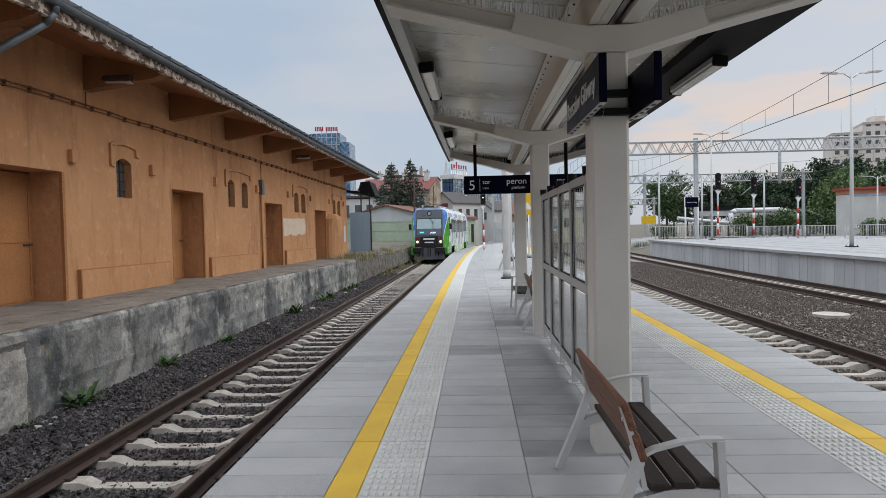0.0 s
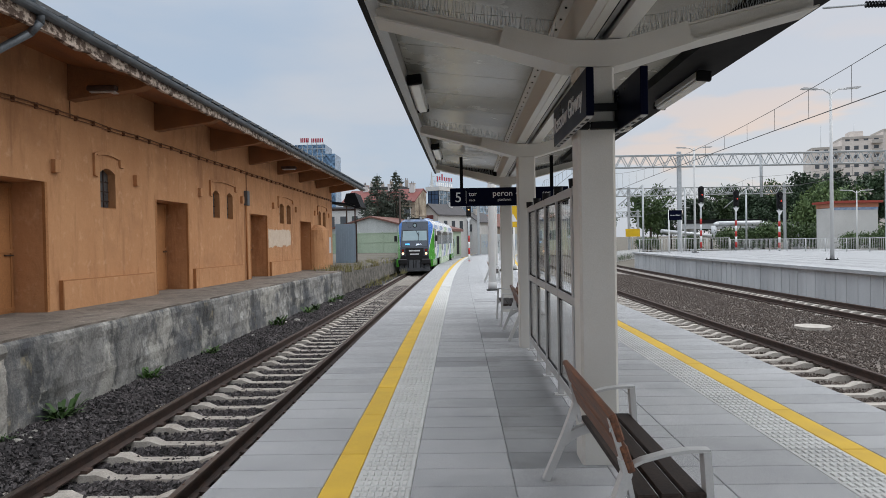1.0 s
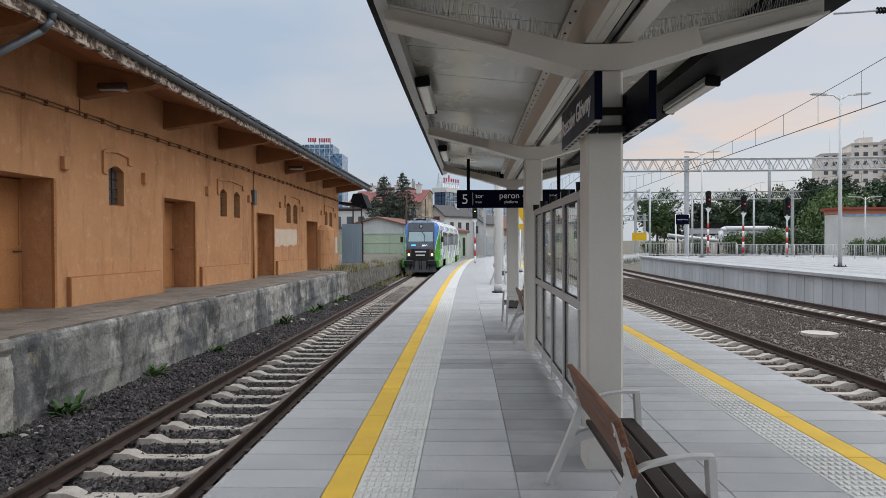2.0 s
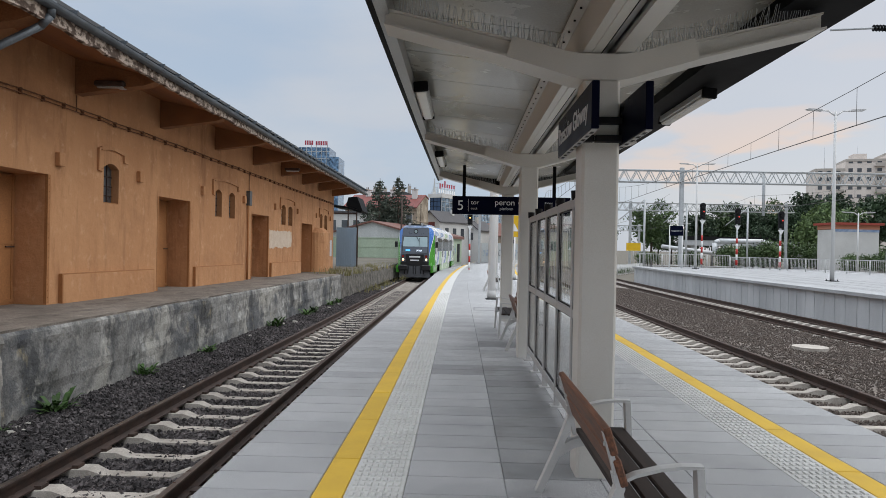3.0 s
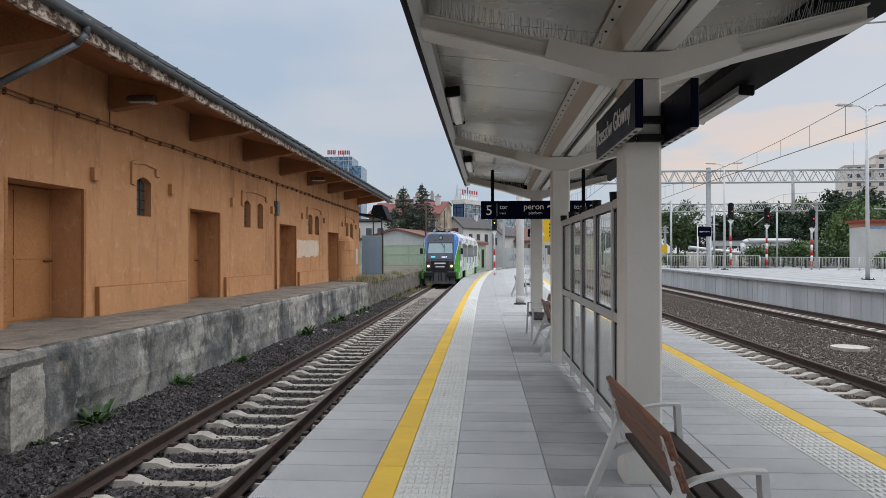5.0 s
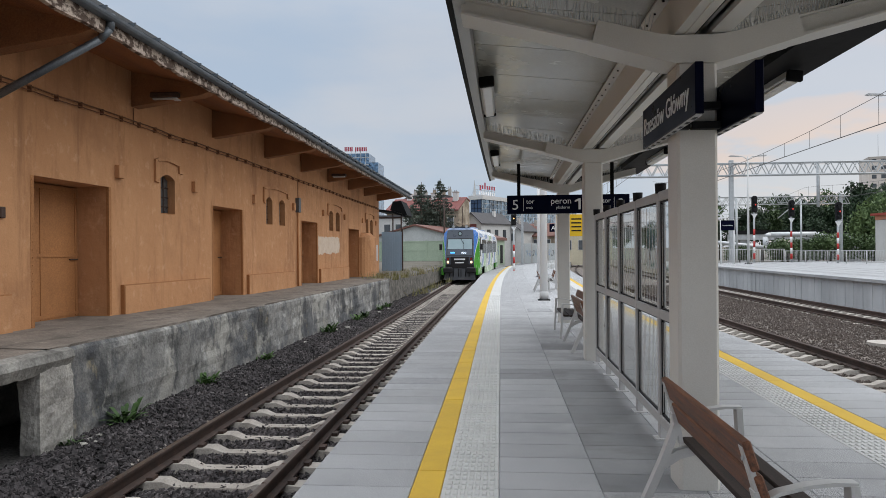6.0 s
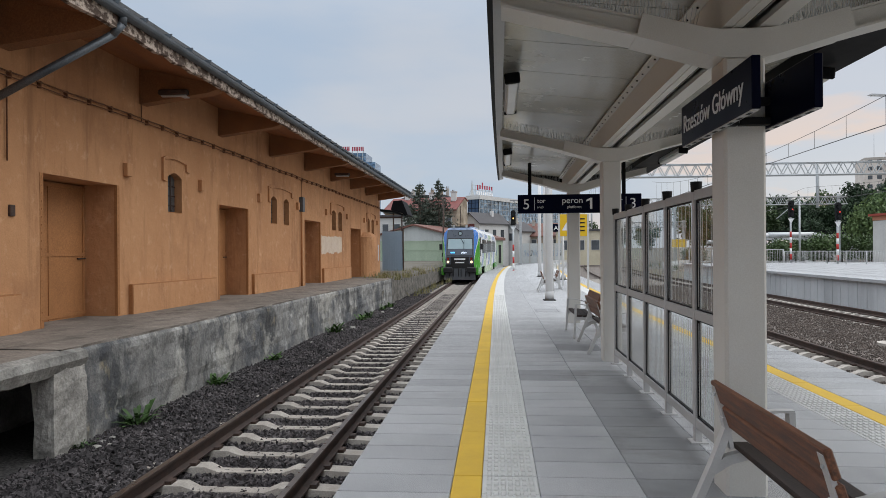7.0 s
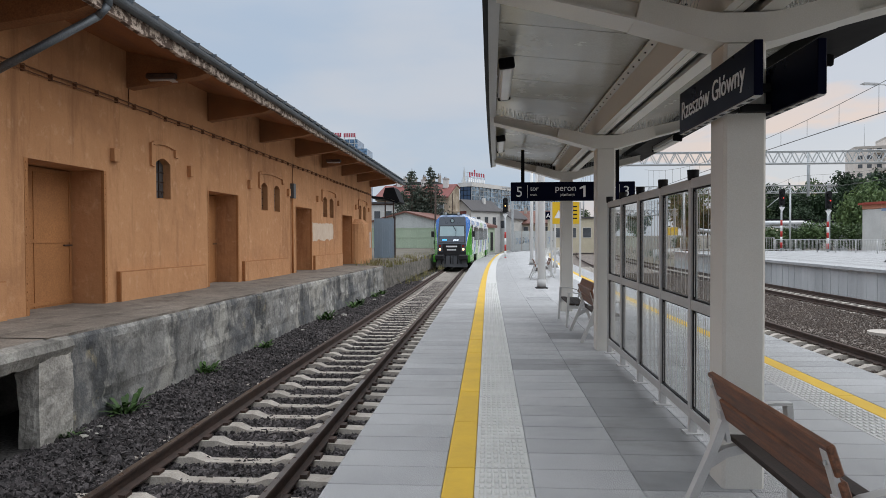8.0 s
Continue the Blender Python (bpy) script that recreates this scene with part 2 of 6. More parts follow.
def add_prism(bm, outline, axis, lo, hi, mi=0):
    """Extrudes a closed outline (pairs) along an axis: 'x': pairs are y,z; 'y': x,z; 'z': x,y."""
    def at(p, h):
        return {'x': (h, p[0], p[1]), 'y': (p[0], h, p[1]), 'z': (p[0], p[1], h)}[axis]
    a = [bm.verts.new(at(p, lo)) for p in outline]
    b = [bm.verts.new(at(p, hi)) for p in outline]
    n = len(outline)
    fs = [bm.faces.new(a), bm.faces.new(b[::-1])]
    for i in range(n):
        fs.append(bm.faces.new((a[i], b[i], b[(i + 1) % n], a[(i + 1) % n])))
    for f in fs:
        f.material_index = mi
    return fs


def prism(outline, axis, lo, hi):
    bm = bmesh.new()
    add_prism(bm, outline, axis, lo, hi)
    bmesh.ops.recalc_face_normals(bm, faces=bm.faces[:])
    return bm


def sweep(outline, ys, shift, closed=True, mi=0, bm=None, drop=1.):
    """Sweeps an outline (x, z pairs) along stations ys, moved sideways by shift(y)."""
    bm = bm or bmesh.new()
    rows = [[bm.verts.new((p[0] + shift(y), y, p[1] + drop * fall(y))) for p in outline] for y in ys]
    n = len(outline)
    for r, s in zip(rows, rows[1:]):
        for i in range(n if closed else n - 1):
            bm.faces.new((r[i], r[(i + 1) % n], s[(i + 1) % n], s[i])).material_index = mi
    if closed:
        bm.faces.new(rows[0][::-1]).material_index = mi
        bm.faces.new(rows[-1]).material_index = mi
    bmesh.ops.recalc_face_normals(bm, faces=bm.faces[:])
    return bm


def bend(y):
    """How far the tracks and the platform swing to the right at y."""
    return .0006 * max(0., y - 4) ** 2


def bend_left(y):
    """The left track and its platform edge run straight, then swing away in a tighter curve."""
    return .0022 * max(0., y - 50) ** 2


def bend_line(y):
    """The warning lines leave the platform edge gently before the curve."""
    return .00038 * max(0., y - 20) ** 2


def fall(y):
    """The line runs gently downhill away from the station."""
    return -.0078 * max(0., min(y, 150) - 12)


def bend_turn(y):
    return -math.degrees(math.atan(.0012 * max(0., y - 4)))


def steps(a, b, d):
    n = max(1, round((b - a) / d))
    return [a + (b - a) * i / n for i in range(n + 1)]


def lettering(name, text, size, m, material, parent=None, align='LEFT', extrude=.002, stretch=1.):
    """Words as a flat mesh, standing in the plane of m."""
    cu = bpy.data.curves.new(name, 'FONT')
    cu.body, cu.size, cu.extrude, cu.align_x = text, size, extrude, align
    tmp = bpy.data.objects.new(name, cu)
    scene.collection.objects.link(tmp)
    dg = bpy.context.evaluated_depsgraph_get()
    me = bpy.data.meshes.new_from_object(tmp.evaluated_get(dg))
    bpy.data.objects.remove(tmp)
    me.materials.clear()
    me.materials.append(material)
    ob = new(name, me)
    ob.matrix_basis = m @ Matrix.Diagonal((stretch, 1, 1, 1))
    if parent is not None:
        ob.parent = parent
    return ob


# ---- ground, tracks, platform body ----
RAIL_Z = -.56
TRACKS = (-2.64, 6.46, 12.35)


def make_ground():
    bm = bmesh.new()
    xs = [-1500, -300, -60, -16, -4.85, -4.15, -3.95, -3.4, -1.9, -1.3, -1.0, 4.7, 5.0, 5.8, 7.2, 8.0, 10.6, 11.6, 13.1, 13.9, 20, 60, 300, 1500]
    zs = [-.72, -.72, -.72, -.72, -.67, -.71, -.79, -.84, -.84, -.83, -.83, -.82, -.8, -.84, -.84, -.71, -.71, -.84, -.84, -.78, -.75, -.72, -.72, -.72]
    ys = [-200, -20, 0] + steps(4, 124, 4) + [200, 500, 3500]
    rows = [[bm.verts.new((x + ((bend_left if x < -1.2 else bend)(min(y, 124)) if -5 < x < 14.5 else 0), y, z + fall(y))) for x, z in zip(xs, zs)] for y in ys]
    for r, s in zip(rows, rows[1:]):
        for i in range(len(xs) - 1):
            f = bm.faces.new((r[i], r[i + 1], s[i + 1], s[i]))
            f.material_index = 2 if (xs[i] < -16 or xs[i] >= 13.9) else (1 if xs[i] >= 4.7 else 0)
    tagged(part("ground", bm, [M_BALLAST, M_BALLAST_BROWN, M_SOIL]), "dark crushed stone beside the tracks running into bare soil", "ground", kind="structure")


make_ground()

RAIL_OUT = [(-.07, -.17), (-.07, -.155), (-.012, -.13), (-.012, -.045), (-.036, -.035), (-.036, -.006), (-.03, 0),
            (.03, 0), (.036, -.006), (.036, -.035), (.012, -.045), (.012, -.13), (.07, -.155), (.07, -.17)]


def sleeper_mesh():
    """Pre-stressed concrete sleeper: higher at the rail seats, waisted in the middle, with clips."""
    bm = bmesh.new()
    xs = [-1.3, -1.28, -.5, -.36, .36, .5, 1.28, 1.3]
    tops = [.0, .03, .055, .0, .0, .055, .03, .0]
    half = [.125, .125, .125, .105, .105, .125, .125, .125]
    rows = []
    for x, t, h in zip(xs, tops, half):
        rows.append([bm.verts.new(c) for c in ((x, -h - .02, -.2), (x, -h + .025, t), (x, h - .025, t), (x, h + .02, -.2))])
    for r, s in zip(rows, rows[1:]):
        for i in range(3):
            bm.faces.new((r[i], r[i + 1], s[i + 1], s[i]))
    bm.faces.new(rows[0])
    bm.faces.new(rows[-1][::-1])
    for c in (-.753, .753):
        for d in (-.1, .1):
            add_box(bm, c + d - .035, -.06, .03, c + d + .035, .06, .085, 1)
    bmesh.ops.recalc_face_normals(bm, faces=bm.faces[:])
    me = bpy.data.meshes.new("sleeper")
    bm.to_mesh(me)
    bm.free()
    me.materials.append(M_SLEEPER)
    me.materials.append(M_RAIL)
    return me


def make_track(xc, y0, y1, name, ys0, ys1, bend=bend):
    tr = thing(name, "railway track of rusty steel rails on concrete sleepers", "track", kind="structure")
    for dx in (-.753, .753):
        bm = sweep([(xc + dx + a, RAIL_Z + b) for a, b in RAIL_OUT], steps(y0, y1, 3), bend)
        for f in bm.faces:
            if f.normal.z > .9 and f.calc_center_median().z > RAIL_Z - .004:
                f.material_index = 1
        part("rail", bm, [M_RAIL, M_RAILTOP], tr)
    y = ys0
    while y < ys1:
        s = new("sleeper", SLEEPER)
        s.parent = tr
        s.matrix_basis = pose(xc + bend(y) + random.uniform(-.015, .015), y + random.uniform(-.012, .012), RAIL_Z - .225 + fall(y), 0, 0, bend_turn(y))
        y += .6
    return tr


SLEEPER = sleeper_mesh()
make_track(TRACKS[0], -10, 110, "track_1", -8.95, 74, bend_left)
make_track(TRACKS[1], -10, 124, "track_2", -8.0, 62)
make_track(TRACKS[2], -10, 124, "track_3", -7.6, 62)

# platform body under the slabs
bm = sweep([(-.98, -.82), (-.98, -.16), (-1.03, -.14), (-1.03, -.085), (4.6, -.085), (4.6, -.14), (4.55, -.16), (4.55, -.82)], steps(-10, 122, 3), bend)
for v in bm.verts:
    if v.co.x - bend(v.co.y) < -.5:
        v.co.x += min(bend_left(v.co.y), bend(v.co.y) + 2.5) - bend(v.co.y)
plat = tagged(part("platform", bm, M_CONCRETE),
              "long station platform paved with pale granite slabs", "platform", kind="structure")

# opposite platform: concrete wall with cast ribs and an overhanging pale coping
opp = thing("opposite_platform", "pale concrete platform with a ribbed retaining wall", "platform", kind="structure")
part("retaining_wall", sweep([(14.3, -1.3), (14.3, .28), (31, .28), (31, -1.3)], steps(-8, 61, 3), bend, drop=.4), M_CONCRETE, opp)
part("coping", sweep([(14.12, .28), (14.12, .4), (15.0, .41), (15.0, .28)], steps(-8, 61, 3), bend, drop=.4), M_EDGE, opp, "pale overhanging coping slabs")
part("paving", sweep([(15.004, .28), (15.004, .405), (31, .42), (31, .28)], steps(-8, 61, 3), bend, drop=.4), M_SLAB, opp)
for x in (15.0, 15.5, 15.9, 17.2, 18.6, 20.0):
    z = .405 + (x - 15) * .0009 + .004
    part("paving_joint", sweep([(x, z - .02), (x, z), (x + .035, z), (x + .035, z - .02)], steps(-8, 61, 3), bend, drop=.4), M_DARKSLAB, opp)
for k, y in enumerate(steps(10, 60, .75)):
    part("wall_rib", box(14.285 + bend(y), y - .014, -.8 + fall(y), 14.31 + bend(y), y + .014, .275 + .4 * fall(y)), M_CONCRETE, opp)
tagged(part("manhole_slab", prism([(9.5 + .42 * math.cos(a / 8 * math.pi), 17.4 + .42 * math.sin(a / 8 * math.pi)) for a in range(16)], 'z', -.8, -.655), M_SLEEPER),
       "round pale concrete manhole cover in the ballast", "manhole")


# ---- warehouse with its loading dock ----
WX = -6.65


def sill(y):
    """Height of the dock's deck, which falls gently along the building."""
    return .5 - .0085 * (y - 12)


DOORS = ((10.12, 12.1), (16.55, 18.45), (23.97, 26.05), (31.5, 33.75))
WINS = ((13.98, 14.6), (20.37, 20.93), (21.58, 22.14), (27.91, 28.6), (29.03, 29.75), (35.6, 36.25), (36.75, 37.5))


def arch_cut_wall():
    """Rendered wall as a solid slab, with doors and arched windows cut through its face."""
    bm = bmesh.new()
    top = 5.2
    edges_y = sorted({-6., 39.4} | {v for d in DOORS for v in d} | {v for w in WINS for v in w})

    def quad(a, b, z0a, z0b, z1a, z1b):
        bm.faces.new([bm.verts.new(c) for c in ((WX, a, z0a), (WX, b, z0b), (WX, b, z1b), (WX, a, z1a))])

    for a, b in zip(edges_y, edges_y[1:]):
        door = [d for d in DOORS if d[0] <= a + 1e-6 and d[1] >= b - 1e-6]
        win = [w for w in WINS if w[0] <= a + 1e-6 and w[1] >= b - 1e-6]
        if door:
            quad(a, b, sill(a) + 2.3, sill(a) + 2.3, top, top)
        elif win:
            quad(a, b, -.8, -.8, 2.43, 2.43)
            n = 8
            zz = [3.17 + .1 * math.sin(math.pi * i / n) for i in range(n + 1)]
            yy = [a + (b - a) * i / n for i in range(n + 1)]
            for i in range(n):
                quad(yy[i], yy[i + 1], zz[i], zz[i + 1], top, top)
                bm.faces.new([bm.verts.new(c) for c in ((WX, yy[i], zz[i]), (WX, yy[i + 1], zz[i + 1]), (WX - .2, yy[i + 1], zz[i + 1]), (WX - .2, yy[i], zz[i]))])
            for y in (a, b):
                bm.faces.new([bm.verts.new(c) for c in ((WX, y, 2.43), (WX, y, 3.17), (WX - .2, y, 3.17), (WX - .2, y, 2.43))])
            bm.faces.new([bm.verts.new(c) for c in ((WX, a, 2.43), (WX, b, 2.43), (WX - .2, b, 2.43), (WX - .2, a, 2.43))])
        else:
            quad(a, b, -.8, -.8, top, top)
    for a, b in DOORS:
        z1 = sill(a) + 2.3
        for y in (a, b):
            bm.faces.new([bm.verts.new(c) for c in ((WX, y, -.8), (WX, y, z1), (WX - .8, y, z1), (WX - .8, y, -.8))])
        bm.faces.new([bm.verts.new(c) for c in ((WX, a, z1), (WX, b, z1), (WX - .8, b, z1), (WX - .8, a, z1))])
    # the far end, the back and the top close the building
    for q in (((WX, 39.4, -.8), (-20, 39.4, -.8), (-20, 39.4, top), (WX, 39.4, top)), ((WX, -6, -.8), (-20, -6, -.8), (-20, -6, top), (WX, -6, top)),
              ((-20, -6, -.8), (-20, 39.4, -.8), (-20, 39.4, top), (-20, -6, top))):
        bm.faces.new([bm.verts.new(c) for c in q])
    bmesh.ops.remove_doubles(bm, verts=bm.verts[:], dist=.0005)
    return bm


house = thing("warehouse", "old ochre-rendered railway warehouse with a wide overhanging roof", "warehouse")
wall = part("wall", arch_cut_wall(), M_STUCCO, house, "ochre rendered wall with faded patches")


def door_leaf(a, b):
    s = sill(a)
    d = part("door", box(WX - .66, a - .02, s - .1, WX - .6, b + .02, s + 2.28), M_STUCCO_D, house, "ochre-painted sheet steel door, shut")
    bm = bmesh.new()
    for z in (s + .02, s + 1.05, s + 2.2):
        add_box(bm, WX - .6, a, z, WX - .585, b, z + .06)
    for y in (a + .02, (a + b) / 2 - .02, b - .08):
        add_box(bm, WX - .6, y, s, WX - .588, y + .05, s + 2.26)
    part("door_frame", bm, M_STUCCO_D, d)
    bm = bmesh.new()
    y = a + .16
    add_box(bm, WX - .6, y, s + 1.25, WX - .56, y + .03, s + 1.28)
    add_box(bm, WX - .6, y, s + 1.0, WX - .56, y + .03, s + 1.03)
    add_box(bm, WX - .57, y, s + 1.0, WX - .55, y + .03, s + 1.28)
    part("handle", bm, M_RAIL, d, "rusty door pull")
    part("latch_bar", box(WX - .6, b - .24, s + .99, WX - .572, b - .02, s + 1.015), M_RAIL, d, "rusty latch bar")
    for y, sg in ((a, -1), (b, 1)):
        bm = bmesh.new()
        add_box(bm, WX - .05, min(y, y - sg * .006), s, WX + .006, max(y, y - sg * .006), s + 2.3)
        add_box(bm, WX, min(y, y + sg * .07), s, WX + .006, max(y, y + sg * .07), s + 2.3)
        for k in range(19):
            add_box(bm, WX + .006, y + sg * .035 - .01, s + .1 + k * .118, WX + .014, y + sg * .035 + .01, s + .12 + k * .118)
        part("corner_guard", bm, M_STUCCO_D, house, "riveted steel corner guard")


for a, b in DOORS:
    door_leaf(a, b)


def hood(a, b):
    """Label moulding over a window or a pair of them, bent from one strip."""
    bm = bmesh.new()
    n = 10
    pts = [(a + .12, 3.09), (a, 3.09), (a, 3.52)] + [(a + (b - a) * i / n, 3.52 + .06 * math.sin(math.pi * i / n)) for i in range(1, n)] + [(b, 3.52), (b, 3.37), (b + .14, 3.37)]
    rings = []
    for i, p in enumerate(pts):
        q, r = pts[max(0, i - 1)], pts[min(len(pts) - 1, i + 1)]
        dy, dz = r[0] - q[0], r[1] - q[1]
        l = math.hypot(dy, dz)
        ny, nz = -dz / l * .036, dy / l * .036
        rings.append([bm.verts.new((x, p[0] + sg * ny, p[1] + sg * nz)) for x, sg in ((WX - .01, 1), (WX + .05, 1), (WX + .05, -1), (WX - .01, -1))])
    for r, t in zip(rings, rings[1:]):
        for k in range(4):
            bm.faces.new((r[k], r[(k + 1) % 4], t[(k + 1) % 4], t[k]))
    bm.faces.new(rings[0])
    bm.faces.new(rings[-1][::-1])
    bmesh.ops.recalc_face_normals(bm, faces=bm.faces[:])
    part("hood_mould", bm, M_STUCCO, house)


for a, b in ((13.75, 14.78), (20.12, 22.35), (27.65, 30.0), (35.35, 37.75)):
    hood(a, b)
# Pane colour is lightened to carry the sky reflected in the glass.
M_SKYPANE = mat("sky_toned_pane", (.11, .115, .12), .3, col2=(.04, .042, .045), scale=8, fine=60, bump=.05)
for a, b in WINS:
    w = part("window", box(WX - .2, a - .03, 2.4, WX - .165, b + .03, 3.28), M_SKYPANE, house, "small arched window with reflected sky put into the pane colour")
    bm = bmesh.new()
    for i in range(1, 3):
        y = a + (b - a) * i / 3
        add_box(bm, WX - .165, y - .012, 2.43, WX - .145, y + .012, 3.25)
    for z in (2.6, 2.8, 3.0):
        add_box(bm, WX - .165, a, z - .012, WX - .149, b, z + .012)
    part("window_bars", bm, M_RAIL, w)
    part("window_sill", box(WX - .165, a, 2.432, WX - .0, b, 2.45), M_STUCCO_D, w)
for y in (12.4, 15.5, 19.3, 23.0, 26.9, 30.6, 34.6, 38.3):
    part("wall_block", box(WX - .02, y - .1, 3.0, WX + .09, y + .08, 3.24, .008), M_STUCCO, house)
for a, b in ((-5.5, 9.55), (12.48, 16.2), (18.75, 22.9), (26.3, 31.2)):
    bm = prism([(a, -.2), (a, sill(a) + .5), (a + .02, sill(a) + .52), (b - .02, sill(b) + .52), (b, sill(b) + .5), (b, -.2)], 'x', WX - .02, WX + .085)
    part("plinth_panel", bm, M_STUCCO, house)
    bm = prism([(a - .018, -.2), (a - .018, sill(a) + .54), (b, sill(b) + .54), (b, sill(b) + .515), (a, sill(a) + .515), (a, -.2)], 'x', WX - .01, WX + .075)
    part("panel_joint", bm, M_STUCCO_D, house)
# bare filler patch
random.seed(4)
out = [(26.2 + 3.4 * i / 24, 1.5 + random.uniform(-.05, .05)) for i in range(25)] + [(29.65 + random.uniform(-.06, .06), 1.5 + .68 * i / 6) for i in range(1, 6)] + \
      [(29.6 - 3.4 * i / 24, 2.18 + random.uniform(-.04, .03)) for i in range(25)] + [(26.2 + random.uniform(-.04, .04), 2.18 - .68 * i / 6) for i in range(1, 6)]
part("render_patch", prism(out, 'x', WX - .005, WX + .006), mat("pale_filler", (.66, .56, .46), .9, col2=(.58, .46, .35), scale=3, fine=80), house, "pale unpainted patch of filler")
# bulging round buttress beside the last door
bm = bmesh.new()
n = 14
for k, (z0, z1) in enumerate(((-.8, 1.0), (1.0, 1.03), (1.03, 1.75), (1.75, 1.78), (1.78, 2.25), (2.25, 2.5))):
    r0 = .62 - (.012 if z1 - z0 < .1 else 0)
    r1 = r0 - (.3 if k == 5 else 0)
    rr = [[bm.verts.new((WX + r * math.sin(math.pi * i / n), 35.0 - 1.2 * math.cos(math.pi * i / n) * (r / .62), z)) for i in range(n + 1)] for r, z in ((r0, z0), (r1, z1))]
    for i in range(n):
        bm.faces.new((rr[0][i], rr[0][i + 1], rr[1][i + 1], rr[1][i]))
bmesh.ops.remove_doubles(bm, verts=bm.verts[:], dist=.0005)
part("buttress", bm, M_STUCCO, house, "round weather-stained rendered buttress")
part("grey_panel", box(WX - .01, 37.9, 1.0, WX + .02, 38.9, 1.9), M_CONCRETE, house)
# cable on clips, with hanging leads
bm = bmesh.new()
cy = steps(2, 39, .62)
cz = [4.08 + .06 * math.sin(y * .11) + random.uniform(-.012, .012) for y in cy]
for (y0, z0), (y1, z1) in zip(zip(cy, cz), zip(cy[1:], cz[1:])):
    add_tube(bm, (WX + .05, y0, z0), (WX + .05, y1, z1), .012, n=6, cap=False)
    add_tube(bm, (WX + .05, y0, z0 - .065), (WX + .05, y1, z1 - .065), .01, n=5, cap=False)
for y, z in zip(cy, cz):
    add_box(bm, WX - .01, y - .012, z - .085, WX + .062, y + .012, z + .02)
for y, z0 in ((9.35, 2.9), (12.9, 4.4), (23.5, 3.2)):
    add_tube(bm, (WX + .03, y, 4.08), (WX + .03, y, z0), .012, n=6)
part("cable", bm, mat("rusty_cable", (.22, .098, .045), .9, col2=(.11, .05, .025), scale=9, bump=.1), house, "old cable run on clips, painted over")
part("junction_box", box(WX - .01, 9.4, 2.14, WX + .04, 9.5, 2.3, .01), M_RAIL, house, "small rusty socket box")
part("drain_pipe", tube((WX + .06, 23.35, sill(23)), (WX + .06, 23.35, 3.0), .035), M_STUCCO_D, house)
part("fuse_box", box(WX - .01, 23.3, 2.95, WX + .13, 23.55, 3.45, .01), M_ZINC, house, "grey metal fuse box")

# roof: sheathing, eave board, brackets, gutter and downpipe
roof = part("roof", prism([(-5.02, 4.98), (-5.02, 5.04), (-13, 7.9), (-20.5, 5.1), (-20.5, 5.04), (-13, 7.8)], 'y', -6.5, 41.2), M_ROOF, house, "dark felt roof")
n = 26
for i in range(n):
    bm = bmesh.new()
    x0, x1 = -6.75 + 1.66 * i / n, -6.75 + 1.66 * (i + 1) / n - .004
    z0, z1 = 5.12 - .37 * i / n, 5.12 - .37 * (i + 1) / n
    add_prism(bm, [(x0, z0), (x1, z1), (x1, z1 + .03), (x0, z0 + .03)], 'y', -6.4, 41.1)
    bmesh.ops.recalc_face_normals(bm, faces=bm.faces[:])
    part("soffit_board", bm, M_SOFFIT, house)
M_PEEL = mat("peeling_eave_board", (.5, .42, .35), .95, col2=(.09, .06, .045), scale=7, fine=30, bump=.9, streak=(1, 1, 1.6))
M_PEEL.node_tree.nodes["Color Ramp"].color_ramp.elements[0].position = .46
M_PEEL.node_tree.nodes["Color Ramp"].color_ramp.elements[1].position = .56
bm = bmesh.new()
yy = steps(-6.4, 41.1, .3)
lo = [4.66 + random.uniform(-.025, .02) for _ in yy]
for i in range(len(yy) - 1):
    y0, y1 = yy[i], yy[i + 1]
    vs = [bm.verts.new(c) for c in ((-5.1, y0, lo[i]), (-5.1, y1, lo[i + 1]), (-5.1, y1, 4.86), (-5.1, y0, 4.86), (-5.04, y0, lo[i] + .01), (-5.04, y1, lo[i + 1] + .01), (-5.04, y1, 4.86), (-5.04, y0, 4.86))]
    for f in ((0, 1, 5, 4), (4, 5, 6, 7), (3, 2, 1, 0)):
        bm.faces.new([vs[k] for k in f])
bmesh.ops.remove_doubles(bm, verts=bm.verts[:], dist=.001)
bmesh.ops.recalc_face_normals(bm, faces=bm.faces[:])
part("eave_board", bm, M_PEEL, house, "peeling weathered eave board")
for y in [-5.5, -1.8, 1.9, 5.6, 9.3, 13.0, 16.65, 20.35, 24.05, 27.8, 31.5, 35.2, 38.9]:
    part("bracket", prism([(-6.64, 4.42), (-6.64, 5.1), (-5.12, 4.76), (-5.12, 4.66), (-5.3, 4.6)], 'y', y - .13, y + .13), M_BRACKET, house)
bm = sweep([(-4.99 + .085 * math.cos(a), 4.985 + .085 * math.sin(a)) for a in [math.pi + i * math.pi / 8 for i in range(9)]] +
           [(-4.99 + .075 * math.cos(a), 4.985 + .075 * math.sin(a)) for a in [2 * math.pi - i * math.pi / 8 for i in range(9)]], [-6.5, 41.25], lambda y: 0)
gut = part("gutter", bm, M_ZINC, house, "half-round zinc gutter")
for y in steps(-6, 41, .72):
    bm = bmesh.new()
    add_prism(bm, [(-4.99 + .089 * math.cos(math.pi + i * math.pi / 8), 4.985 + .089 * math.sin(math.pi + i * math.pi / 8)) for i in range(9)], 'y', y, y + .025)
    bmesh.ops.recalc_face_normals(bm, faces=bm.faces[:])
    part("gutter_bracket", bm, M_ZINC, gut)
part("drip_edge", box(-5.14, -6.5, 4.862, -5.06, 41.2, 4.975), M_ZINC, gut)
